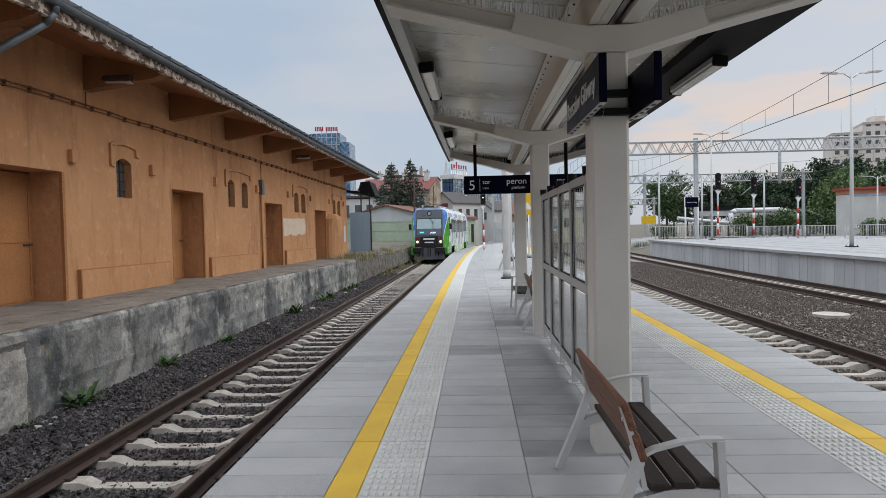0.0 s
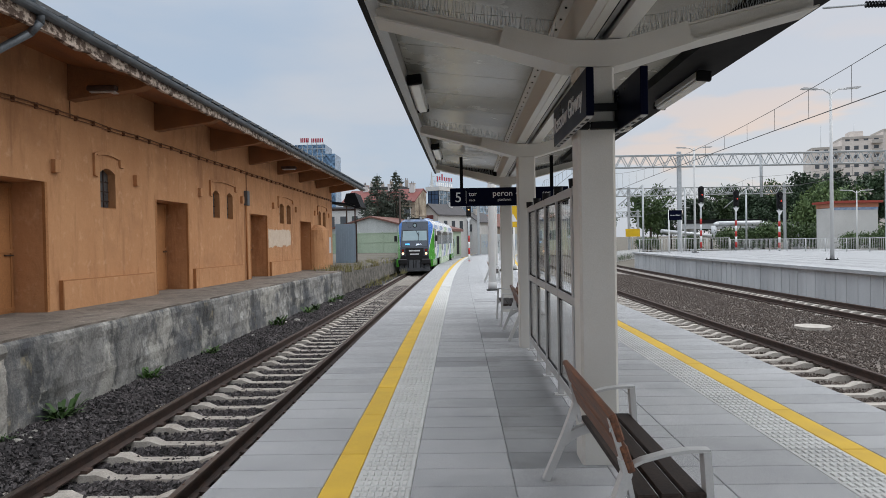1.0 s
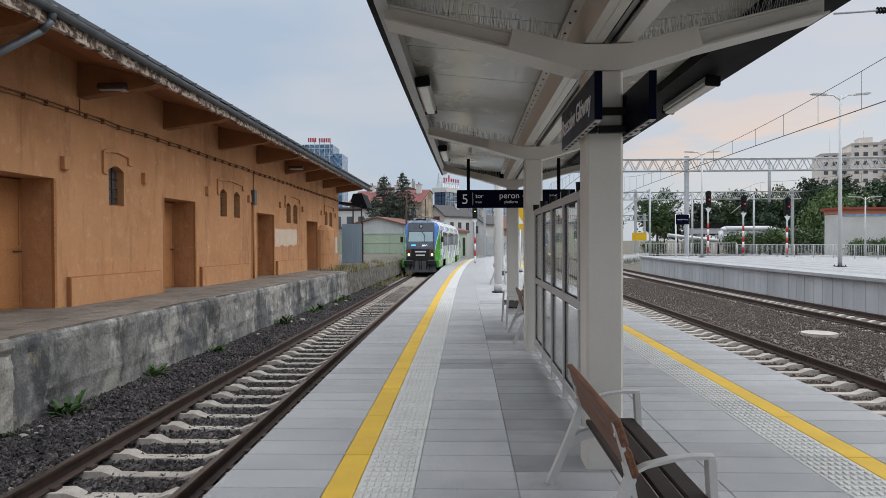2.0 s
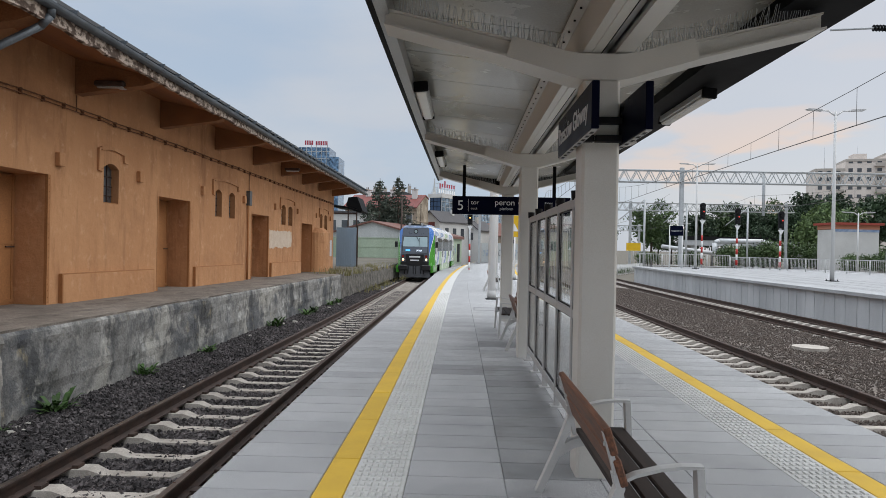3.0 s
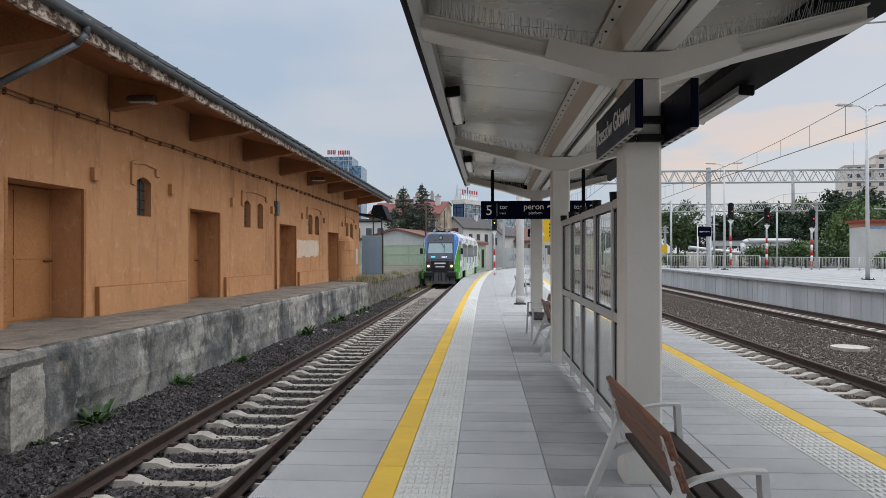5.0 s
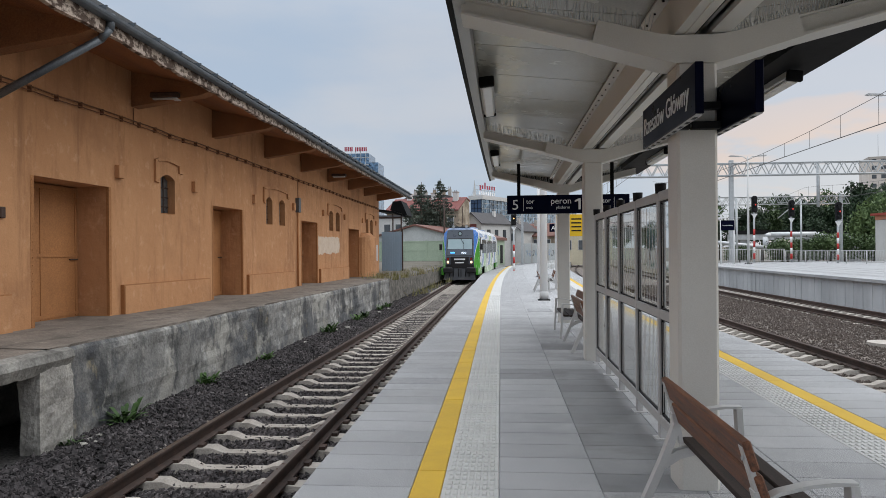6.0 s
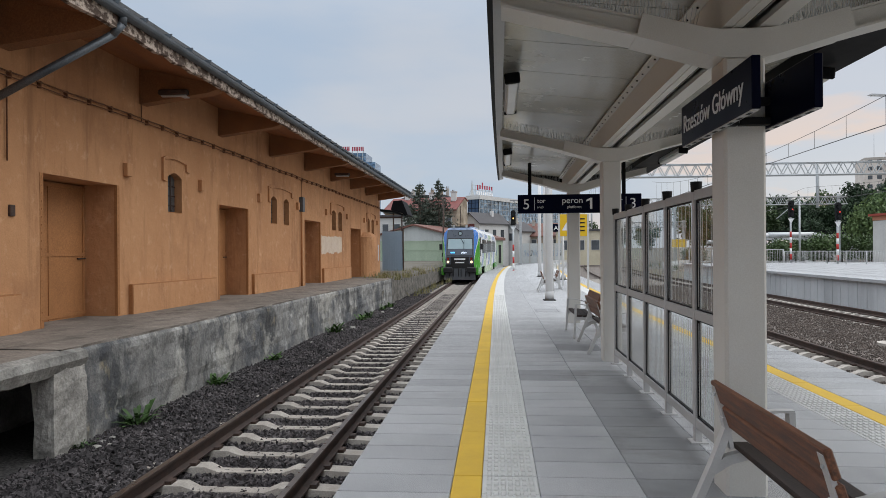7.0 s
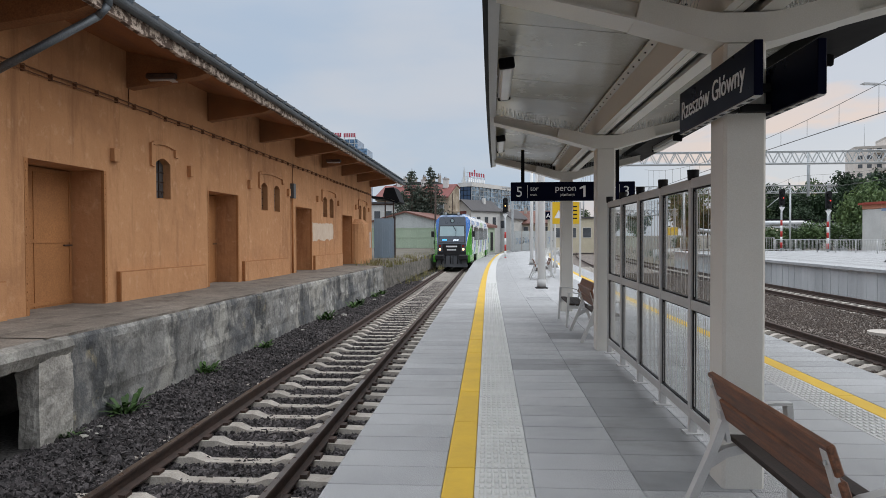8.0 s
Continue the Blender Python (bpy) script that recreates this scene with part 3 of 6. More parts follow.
bm = bmesh.new()
for a, b in (((-5.0, 9.45, 4.95), (-5.0, 9.42, 4.72)), ((-5.0, 9.42, 4.74), (-5.12, 9.38, 4.58)), ((-5.1, 9.39, 4.6), (-6.52, 8.85, 3.58)), ((-6.52, 8.85, 3.6), (-6.56, 8.83, 3.4)), ((-6.56, 8.83, 3.42), (-6.56, 8.83, .5))):
    add_tube(bm, a, b, .055, n=12)
part("downpipe", bm, M_ZINC, house, "zinc downpipe slanting back to the wall")
for y, x in ((12.9, -5.95), (27.0, -6.0)):
    lf = part("eave_lamp", box(x - .28, y - .14, 4.56, x + .28, y + .14, 4.66, .02), M_RAIL, house, "flat old lamp under the eave")
    part("lamp_cover", box(x - .24, y - .1, 4.53, x + .24, y + .1, 4.565, .01), M_GALV, lf)

# loading dock


def dock_material():
    """Old concrete: grey ground, soot streaks, pale spalls and moss."""
    m = mat("weathered_dock_face", (.34, .334, .314), .95, col2=(.18, .177, .168), scale=1.9, fine=26, bump=1., mid=6.)
    stain(m, .7, (1, 1, .35), .5, .58, (.045, .048, .052), .85)
    stain(m, 2.3, (1, 1, .5), .55, .66, (.07, .07, .067), .6)
    stain(m, 1.2, (1, 1, 1), .57, .64, (.52, .515, .49), .8)
    stain(m, 7, (1, 1, 1), .58, .66, (.09, .088, .083), .7)
    stain(m, 3.1, (1, 1, .6), .58, .7, (.37, .31, .19), .7)
    stain(m, .45, (1, 1, 1.2), .5, .58, (.075, .08, .09), .75)
    stain(m, .9, (1, 1, .8), .56, .62, (.46, .445, .4), .7)
    return m


M_DOCKFACE = dock_material()
dock = thing("loading_dock", "crumbling weathered concrete loading dock along the warehouse", "loading dock", kind="structure")


def dock_x(y):
    return -4.9 + .5 * bend(y) + .02 * math.sin(y * 1.3) + .012 * math.sin(y * 4.1)


bm = bmesh.new()
ys = steps(8.0, 31, .11)
prof = [(.0, 0), (.0, .1), (.0, .2), (.01, .3), (.0, .4), (.01, .5), (.02, .6), (.02, .7), (.02, .8), (.01, .88), (.02, .94), (.05, .975), (.0, 1.0)]
rows = []
for y in ys:
    h = sill(y) - .02 + .8
    row = []
    for k, (o, f) in enumerate(prof):
        j = noise.noise(Vector((0, y * 1.7, f * 3))) * .04 + noise.noise(Vector((3, y * 5, f * 7))) * .022 + noise.noise(Vector((7, y * 14, f * 16))) * .01
        row.append(bm.verts.new((dock_x(y) - o + j * (1 if k < 12 else .3) - (.05 if k == 12 else 0) - (.07 if abs(y - 17.2 - .12 * math.sin(f * 5)) < .056 and .12 < f < .8 else 0), y, -.8 + h * f)))
    row.append(bm.verts.new((WX - .9, y, sill(y))))
    row.append(bm.verts.new((WX - .9, y, -.8)))
    rows.append(row)
for r, s in zip(rows, rows[1:]):
    for i in range(len(r) - 1):
        bm.faces.new((r[i], s[i], s[i + 1], r[i + 1])).material_index = 1 if i >= 11 else 0
bm.faces.new(rows[-1][::-1])
bmesh.ops.recalc_face_normals(bm, faces=bm.faces[:])
part("dock_wall", bm, [M_DOCKFACE, M_DECK], dock, "stained cracked concrete face")
# far stretch of low rubble wall following the track
bm = bmesh.new()
rows = []
for y in steps(31, 95, .5):
    x = -4.9 + .5 * bend(y)
    j = noise.noise(Vector((1, y * 1.1, 0))) * .14
    z = sill(31) - .06 + noise.noise(Vector((5, y * .9, 0))) * .1
    rows.append([bm.verts.new(c) for c in ((x + j, y, -.8), (x + j * .6 - .05, y, -.3), (x - .12 + j * .5, y, z - .06), (x - .3, y, z), (x - 14, y, z), (x - 14, y, -.8))])
for r, s in zip(rows, rows[1:]):
    for i in range(5):
        bm.faces.new((r[i], s[i], s[i + 1], r[i + 1])).material_index = 1 if i >= 3 else 0
bm.faces.new(rows[0])
bm.faces.new(rows[-1][::-1])
bmesh.ops.recalc_face_normals(bm, faces=bm.faces[:])
M_RUBBLE = mat("dark_rubble", (.21, .195, .168), .95, col2=(.05, .046, .04), scale=2.6, fine=9, bump=.9, mid=4., grain=.6)
part("rubble_wall", bm, [M_RUBBLE, M_SOIL], dock, "low crumbling rubble wall with a grassy top")
# cantilevered broken slab at the near end and the back of the void under it
bm = bmesh.new()
rows = []
for y in steps(-6, 8.36, .1):
    e = noise.noise(Vector((2, y * 2.2, 0))) * .1 + noise.noise(Vector((4, y * 7, 0))) * .04
    t = .5
    rows.append([bm.verts.new(c) for c in ((-4.89 + e, y, t - .25 + e), (-4.83 + e * .8, y, t - .12), (-4.85 + e, y, t - .03 + e * .3), (-5.0, y, t + .004), (WX - .9, y, t + .03), (WX - .9, y, t - .22))])
for r, s in zip(rows, rows[1:]):
    for i in range(6):
        bm.faces.new((r[i], s[i], s[(i + 1) % 6], r[(i + 1) % 6])).material_index = 1 if i == 3 else 0
bm.faces.new(rows[0])
bm.faces.new(rows[-1][::-1])
bmesh.ops.recalc_face_normals(bm, faces=bm.faces[:])
part("broken_slab", bm, [M_OLDCONC, M_DECK], dock, "broken overhanging concrete slab")
part("void_back", box(WX - .9, -6, -.8, -6.3, 14.0, .25), M_OLDCONC, dock)
bm = bmesh.new()
rows = []
for k in range(15):
    z = -.85 + 1.27 * k / 14
    ring = []
    for i in range(28):
        s, u = divmod(i, 7)
        u /= 7
        px, py = ((-5.12 + .25 * u, 7.74), (-4.87, 7.74 + .6 * u), (-4.87 - .25 * u, 8.34), (-5.12, 8.34 - .6 * u))[s]
        q = Vector((px * 3, py * 3, z * 3))
        j = noise.noise(q) * .025 + noise.noise(q * 3) * .016 + noise.noise(q * 7) * .012
        ring.append(bm.verts.new((px + j * (1 if px > -5.0 else -1), py + j * (1 if py > 8.04 else -1), z)))
    rows.append(ring)
for r, s in zip(rows, rows[1:]):
    for i in range(28):
        bm.faces.new((r[i], r[(i + 1) % 28], s[(i + 1) % 28], s[i]))
bm.faces.new(rows[-1])
bmesh.ops.recalc_face_normals(bm, faces=bm.faces[:])
M_PIER = mat("pale_worn_concrete", (.5, .475, .43), .95, col2=(.24, .23, .21), scale=2.2, fine=30, bump=.8, mid=8.)
part("dock_pier", bm, M_PIER, dock, "rough concrete pier under the slab")


# ---- platform canopy ----
COLS = (-.05, 5.3, 10.65, 16.0)
CAN0, CAN1 = -1.6, 17.3
canopy = thing("platform_canopy", "cream steel butterfly canopy over the platform", "canopy")


def soffit_z(x):
    """Underside of the roof sheets: a shallow V."""
    return 3.365 + .11 * abs(x - 1.75)


def make_bay(y):
    dx = bend(y)
    c = thing("canopy_column", "square cream steel column carrying the canopy", "column", (1.7 + dx, y, 0), bend_turn(y), "canopy columns")
    part("shaft", box(-.135, -.14, -.06, .135, .14, 2.91, .02), M_CREAM, c)
    # bent cross beam: deep haunch plates at the column, I-section arms beyond
    for sg, end in ((-1, 1.6), (1, 1.6)):
        out = [(0, 2.9), (sg * .14, 2.9), (sg * .2, 2.912), (sg * .7, 3.058), (sg * .66, 3.21), (sg * .26, 3.105), (sg * .16, 3.09), (0, 3.088)]
        part("haunch", prism(out, 'y', -.15, .15), M_CREAM, c)
        x0, x1 = sg * .66, sg * end
        z0, z1 = 3.052, 3.29
        bm = bmesh.new()
        add_prism(bm, [(x0, z0), (x1, z1), (x1, z1 + .016), (x0, z0 + .016)], 'y', -.143, .143)
        add_prism(bm, [(x0, z0 + .016), (x1, z1 + .016), (x1, z1 + .12), (x0, z0 + .14)], 'y', -.06, .06)
        add_prism(bm, [(x0, z0 + .14), (x1, z1 + .12), (x1, z1 + .134), (x0, z0 + .155)], 'y', -.1, .1)
        bmesh.ops.recalc_face_normals(bm, faces=bm.faces[:])
        part("beam_arm", bm, M_CREAM, c)
        # bird spikes stand on the beam
        bm = bmesh.new()
        for k in range(64):
            x = sg * (.3 + (end - .4) * k / 63)
            zb = 3.115 + .245 * max(0, abs(x) - .3)
            for s in (-1, 1):
                add_tube(bm, (x, s * .07, zb), (x + random.uniform(-.02, .02), s * .13, zb + .12), .0022, n=3, cap=False)
        part("bird_spikes", bm, M_GALV, c, "row of thin wire bird spikes")


for y in COLS:
    make_bay(y)

# valley beams along the middle
CY = steps(CAN0, CAN1, 1.5)
part("valley_beam", sweep([(1.555, 3.1), (1.555, 3.4), (1.575, 3.4), (1.575, 3.14), (1.69, 3.14), (1.69, 3.1)], CY, bend), M_CREAM, canopy)
part("valley_beam", sweep([(1.79, 3.1), (1.79, 3.14), (1.9, 3.14), (1.9, 3.4), (1.92, 3.4), (1.92, 3.1)], CY, bend), M_CREAM, canopy)
part("valley_lip", sweep([(1.62, 3.094), (1.62, 3.1), (1.632, 3.1), (1.632, 3.094)], CY, bend), M_CREAM, canopy)
part("valley_channel", sweep([(1.692, 3.17), (1.692, 3.19), (1.788, 3.19), (1.788, 3.17)], CY, bend), M_CREAM, canopy, "cream trough between the valley beams")
# Dark strip added to paint the shade in the gap between the beams.
part("valley_lining", sweep([(1.694, 3.104), (1.694, 3.16), (1.702, 3.16), (1.702, 3.104)], CY, bend), M_DARKTRIM, canopy)
part("angle_strip", sweep([(1.475, 3.385), (1.475, 3.4), (1.553, 3.39), (1.553, 3.375)], CY, bend), M_CREAM, canopy)
part("angle_strip", sweep([(1.922, 3.375), (1.922, 3.39), (2.0, 3.4), (2.0, 3.385)], CY, bend), M_CREAM, canopy)
bm = bmesh.new()
for y in steps(CAN0 + .2, CAN1 - .2, .27):
    add_tube(bm, (1.515 + bend(y), y, 3.385 + fall(y)), (1.515 + bend(y), y, 3.37 + fall(y)), .009, n=6)
part("bolts", bm, M_DARKTRIM, canopy)["kind"] = "stuff"
# sandwich sheets, each with a slightly open seam
for sg, xe in ((-1, .1), (1, 3.45)):
    xi = 1.75 + sg * .22
    ys = steps(CAN0, CAN1, 1.05)
    for a, b in zip(ys, ys[1:]):
        o = [(xi, soffit_z(xi) + .03), (xe, soffit_z(xe) + .03), (xe, soffit_z(xe) + .1), (xi, soffit_z(xi) + .1)]
        bm = sweep(o, [a + .006, b - .006], bend)
        part("roof_sheet", bm, M_SHEET, canopy)
part("roof_skin", sweep([(.02, 3.69), (1.75, 3.5), (3.6, 3.7), (3.6, 3.72), (1.75, 3.52), (.02, 3.71)], CY, bend), M_ROOF, canopy)
part("edge_fascia", sweep([(-.0, 3.36), (-.0, 3.72), (.1, 3.72), (.1, 3.46), (.04, 3.44), (.04, 3.36)], CY, bend), M_DARKTRIM, canopy, "dark metal edge fascia")
part("inner_edge_strip", sweep([(.042, 3.37), (.042, 3.56), (.13, 3.56), (.13, 3.39)], CY, bend), M_GREYMETAL, canopy)
part("edge_gutter", sweep([(2.98, 3.425), (2.98, 3.58), (3.64, 3.66), (3.66, 3.56), (3.6, 3.47)], CY, bend), M_DARKTRIM, canopy, "dark box gutter on the canopy edge")
for y in (CAN0 - .02, CAN1):
    bm = prism([(.02, 3.42), (1.75, 3.2), (3.6, 3.45), (3.62, 3.73), (1.75, 3.53), (.02, 3.72)], 'y', y, y + .02)
    ob = part("end_fascia", bm, M_DARKTRIM, canopy, "dark end fascia")
    ob.location.x = bend(y)

M_DIFF = mat("frosted_diffuser", (.78, .78, .76), .35, scale=3, bump=.02, grain=.1)


def canopy_lamp(x, y, z, tilt):
    l = thing("canopy_lamp", "slim linear lamp with frosted cover under the canopy", "lamp", (x + bend(y), y, z), bend_turn(y), "canopy lamps")
    l.matrix_basis = pose(x + bend(y), y, z, 0, tilt, bend_turn(y))
    part("housing", box(-.075, -.82, -.02, .075, .82, .06, .01), M_GREYMETAL, l)
    part("diffuser", box(-.055, -.78, -.055, .055, .78, -.016, .012), M_DIFF, l, "frosted white cover")
    part("end_cap", box(-.08, .79, -.05, .08, .84, .055, .012), M_DARKTRIM, l)
    part("end_cap", box(-.08, -.84, -.052, .08, -.79, .06, .012), M_DARKTRIM, l)


for y in (3.05, 8.4, 13.75):
    canopy_lamp(.225, y, 3.4, -6)
    canopy_lamp(3.34, y, 3.37, 6)

# ---- hanging track sign ----
sx = bend(14.9)
hang = thing("hanging_sign", "dark blue hanging sign with white platform and track numbers", "sign", (1.71 + sx, 14.9, 2.375))
part("sign_box", box(-1.27, -.06, 0, 1.27, .06, .39, .01), M_NAVY, hang)
for x in (-1.02, .92):
    part("hanger", box(x - .035, -.03, .39, x + .035, .03, 1.06), M_DARKTRIM, hang)
F = lambda x, z: pose(x, -.063, z, 90, 0, 0)
lettering("number_left", "5", .3, F(-1.17, .09), M_TEXT, hang)
part("divider", box(-.93, -.064, .06, -.922, -.06, .33), M_TEXT, hang)
lettering("word_track", "tor", .135, F(-.87, .215), M_TEXT, hang)
lettering("word_track_small", "track", .068, F(-.87, .105), M_TEXT, hang)
lettering("word_platform", "peron", .18, F(-.36, .205), M_TEXT, hang)
lettering("word_platform_small", "platform", .085, F(-.25, .1), M_TEXT, hang)
part("number_middle", prism([(.14, .245), (.15, .275), (.225, .31), (.265, .31), (.265, .08), (.218, .08), (.218, .262), (.15, .235)], 'y', -.065, -.061), M_TEXT, hang)
lettering("word_track", "tor", .135, F(.71, .215), M_TEXT, hang)
lettering("word_track_small", "track", .068, F(.71, .105), M_TEXT, hang)
part("divider", box(.95, -.064, .06, .958, -.06, .33), M_TEXT, hang)
lettering("number_right", "3", .3, F(1.02, .09), M_TEXT, hang)

# ---- station name boards on the near column ----
boards = thing("station_name_boards", "pair of dark blue station name boards bracketed to a column", "sign", (1.7, 5.3, 2.43))
for x0, lab in ((-.197, "dark blue enamel light box with white letters"), (.142, "dark blue enamel light box, back side")):
    bd = part("board", box(x0, -.8, 0, x0 + .05, .66, .305, .004), M_NAVY, boards, lab)
    part("trim_strip", box(x0 + .006, -.795, -.007, x0 + .044, .655, -.001), M_GREYMETAL, bd, "pale vented underside")
    for k in range(9):
        part("vent_slot", box(x0 + .014, -.72 + k * .155, -.009, x0 + .036, -.65 + k * .155, -.0075), M_BLACK, bd)
lettering("station_name", "Rzeszów Główny", .187, pose(-.1995, .6, .095, 90, 0, -90), M_TEXT, boards, stretch=.97)
for z in (.0, .13):
    part("bracket", box(-.146, -.2, z + .012, -.06, -.141, z + .062, .004), M_BLACK, boards)
    part("bracket", box(-.05, -.2, z + .012, .141, -.141, z + .062, .004), M_BLACK, boards)
    part("bracket_bolt", tube((-.06, -.17, z + .037), (-.05, -.17, z + .037), .012, n=6), M_GALV, boards)

# ---- glazed wind screen ----
M_PANE = clear_glass("screen_glass", (.95, .965, .965), .03)
screen = thing("wind_screen", "grey framed glass wind screen with printed vertical stripes", "wind screen", (1.745, 0, 0))
SCREEN_Y = (5.49, 6.43, 7.41, 8.4, 9.38, 10.33)
for i, y in enumerate(SCREEN_Y):
    ps = part("post", box(-.03, y - .035, 0.0, .03, y + .035, 2.115, .005), M_GREYMETAL, screen)
    part("foot_plate", box(-.07, y - .07, 0, .07, y + .07, .012), M_GREYMETAL, ps)
    part("cap", tube((0, y, 2.115), (0, y, 2.2), .045, .05, 12), M_BLACK, ps, "black post cap")
for a, b in zip(SCREEN_Y, SCREEN_Y[1:]):
    for z in (.13, 1.04, 2.045):
        part("rail", box(-.028, a + .035, z, .028, b - .035, z + .08, .004), M_GREYMETAL, screen)
    for z0, z1 in ((.21, 1.04), (1.12, 2.045)):
        pn = part("pane", box(-.005, a + .04, z0, .005, b - .04, z1), M_PANE, screen)
        pn.visible_shadow = False
        bm = bmesh.new()
        n = int((b - a - .1) / (.055 if z0 < 1 else .1))
        for k in range(n):
            y = a + .07 + (b - a - .14) * k / (n - 1)
            add_box(bm, -.0058, y - .008, z0 + .03, -.0054, y + .008, z1 - .03)
        part("printed_stripes", bm, M_LIGHTMETAL, pn, "fine grey stripes printed on the glass")
        g = .012
        bm = bmesh.new()
        for c in ((-.012, a + .035, z0, .012, a + .05, z1), (-.012, b - .05, z0, .012, b - .035, z1), (-.012, a + .05, z0, .012, b - .05, z0 + g), (-.012, a + .05, z1 - g, .012, b - .05, z1)):
            add_box(bm, *c)
        part("gasket", bm, M_BLACK, pn)


# ---- benches ----
def bar(bm, pts, w, y0, y1):
    """Flat bar bent along pts (x, z), of width w in its plane, with mitred bends."""
    n = len(pts)
    sides = []
    for i, p in enumerate(pts):
        a, b = pts[max(0, i - 1)], pts[min(n - 1, i + 1)]
        dx, dz = b[0] - a[0], b[1] - a[1]
        l = math.hypot(dx, dz)
        sides.append(((p[0] - dz / l * w / 2, p[1] + dx / l * w / 2), (p[0] + dz / l * w / 2, p[1] - dx / l * w / 2)))
    rings = [[bm.verts.new((q[0], y, q[1])) for q, y in ((s[0], y0), (s[1], y0), (s[1], y1), (s[0], y1))] for s in sides]
    for r, s in zip(rings, rings[1:]):
        for i in range(4):
            bm.faces.new((r[i], r[(i + 1) % 4], s[(i + 1) % 4], s[i]))
    bm.faces.new(rings[0])
    bm.faces.new(rings[-1][::-1])


M_BENCHFRAME = mat("bench_cast_frame", (.55, .55, .54), .5, col2=(.5, .5, .49), scale=4, fine=120, bump=.02, grain=.08)


def make_bench(at, rz, group="platform benches"):
    """Bench whose seat looks along +x; origin under the back edge's middle."""
    b = thing("bench", "bench of reddish and dark wooden slats on pale grey metal frames", "bench", at, rz, group)
    for y in (-.7, .7):
        bm = bmesh.new()
        bar(bm, [(-.13, 0), (-.0, .3), (.05, .43), (.085, .53), (.07, .6)], .046, y - .033, y + .033)
        bar(bm, [(.11, .4), (.085, .53), (.05, .66), (.012, .79)], .024, y - .027, y + .027)
        bar(bm, [(-.01, .27), (.09, .335), (.22, .372), (.36, .38), (.47, .37)], .058, y - .03, y + .03)
        bar(bm, [(.5, 0), (.485, .2), (.475, .4), (.465, .58), (.462, .632)], .036, y - .0345, y + .0345)
        bar(bm, [(.08, .55), (.16, .59), (.28, .622), (.38, .635), (.48, .635)], .016, y - .0285, y + .0285)
        bmesh.ops.recalc_face_normals(bm, faces=bm.faces[:])
        fr = part("side_frame", bm, M_BENCHFRAME, b)
        for x, z in ((.022, .735), (.068, .575)):
            part("screw", tube((x - .015, y, z), (x - .009, y, z), .011, n=8), M_GALV, fr)
    for x, z in ((.0, .752), (.05, .603)):
        ob = part("back_slat", box(-.019, -.74, -.068, .019, .74, .068, .007), [M_WOOD], b, "reddish varnished slat")
        ob.matrix_basis = pose(x + .035, 0, z, 0, -18, 0)
    for x in (.176, .29, .404):
        part("seat_slat", box(x - .051, -.74, .4 + (x - .17) * .05, x + .051, .74, .432 + (x - .17) * .05, .007), M_WOODDARK, b, "dark stained slat")
    return b


make_bench((1.39, 4.17, 0), 0)
make_bench((1.6, 11.9, 0), 0)
make_bench((1.95, 13.7, fall(13.7)), 180)
make_bench((1.85, 28.6, fall(28.6)), -2)
make_bench((2.35 + bend(29), 30.4, fall(30.4)), 178)

# ---- masts and signs further along the platform ----
def lamp_mast(x, y, z, h, r=.1, arms=True, group="lamp masts"):
    m = thing("lamp_post", "slender pale grey lamp post with two flat lamp heads", "lamp post", (x, y, z), 0, group)
    part("base_plate", box(-.22, -.22, 0, .22, .22, .03, .005), M_DARKTRIM, m)
    bm = bmesh.new()
    for a in range(4):
        add_tube(bm, (.17 * (1 if a % 2 else -1), .17 * (1 if a // 2 else -1), .03), (.17 * (1 if a % 2 else -1), .17 * (1 if a // 2 else -1), .09), .02, n=6)
    part("anchor_bolts", bm, M_DARKTRIM, m)
    part("pole", tube((0, 0, .03), (0, 0, h), r, r * .55, 14), M_LIGHTMETAL, m)
    if arms:
        for sg in (-1, 1):
            bm = bmesh.new()
            add_tube(bm, (0, 0, h - .25), (sg * .35, 0, h), .035, n=8)
            add_tube(bm, (sg * .35, 0, h), (sg * .7, 0, h + .02), .035, n=8)
            part("arm", bm, M_LIGHTMETAL, m)
            hd = part("lamp_head", prism([(sg * .65, h - .02), (sg * .7, h + .06), (sg * 1.35, h + .1), (sg * 1.42, h + .06), (sg * 1.35, h + .03)], 'y', -.12, .12), M_GREYMETAL, m)
            part("lens", box(min(sg * .8, sg * 1.3), -.09, h + .0, max(sg * .8, sg * 1.3), .09, h + .025), M_DIFF, hd)
    return m


def mast(x, y, h, r):
    m = thing("steel_mast", "round white-painted steel mast bolted to the platform", "mast", (x, y, fall(y)), 0, "platform masts")
    part("base_plate", box(-.2, -.2, 0, .2, .2, .03, .005), M_DARKTRIM, m)
    part("pedestal", tube((0, 0, .03), (0, 0, .3), .15, .14, 12), M_GREYMETAL, m)
    part("pole", tube((0, 0, .15), (0, 0, h), r, r * .8, 14), M_WHITE, m)
    return m


mast(1.8, 23.3, 7.6, .13)
mast(2.0 + bend(36), 36.5, 7.6, .12)
mast(1.9 + bend(45), 46, 7.6, .12)
mast(3.2 + bend(40), 41, 2.6, .05)
ib = thing("info_board", "yellow notice board with a warning triangle on grey posts", "notice board", (3.0 + bend(30), 30.5, fall(30.5)))
for x in (-.62, .62):
    part("post", box(x - .04, -.04, 0, x + .04, .04, 3.25), M_LIGHTMETAL, ib)
M_SIGNYEL = mat("sign_yellow", (.8, .5, .01), .4, scale=2, bump=0, grain=.1)
part("board", box(-.58, -.05, 2.3, .58, -.02, 3.25, .005), M_SIGNYEL, ib)
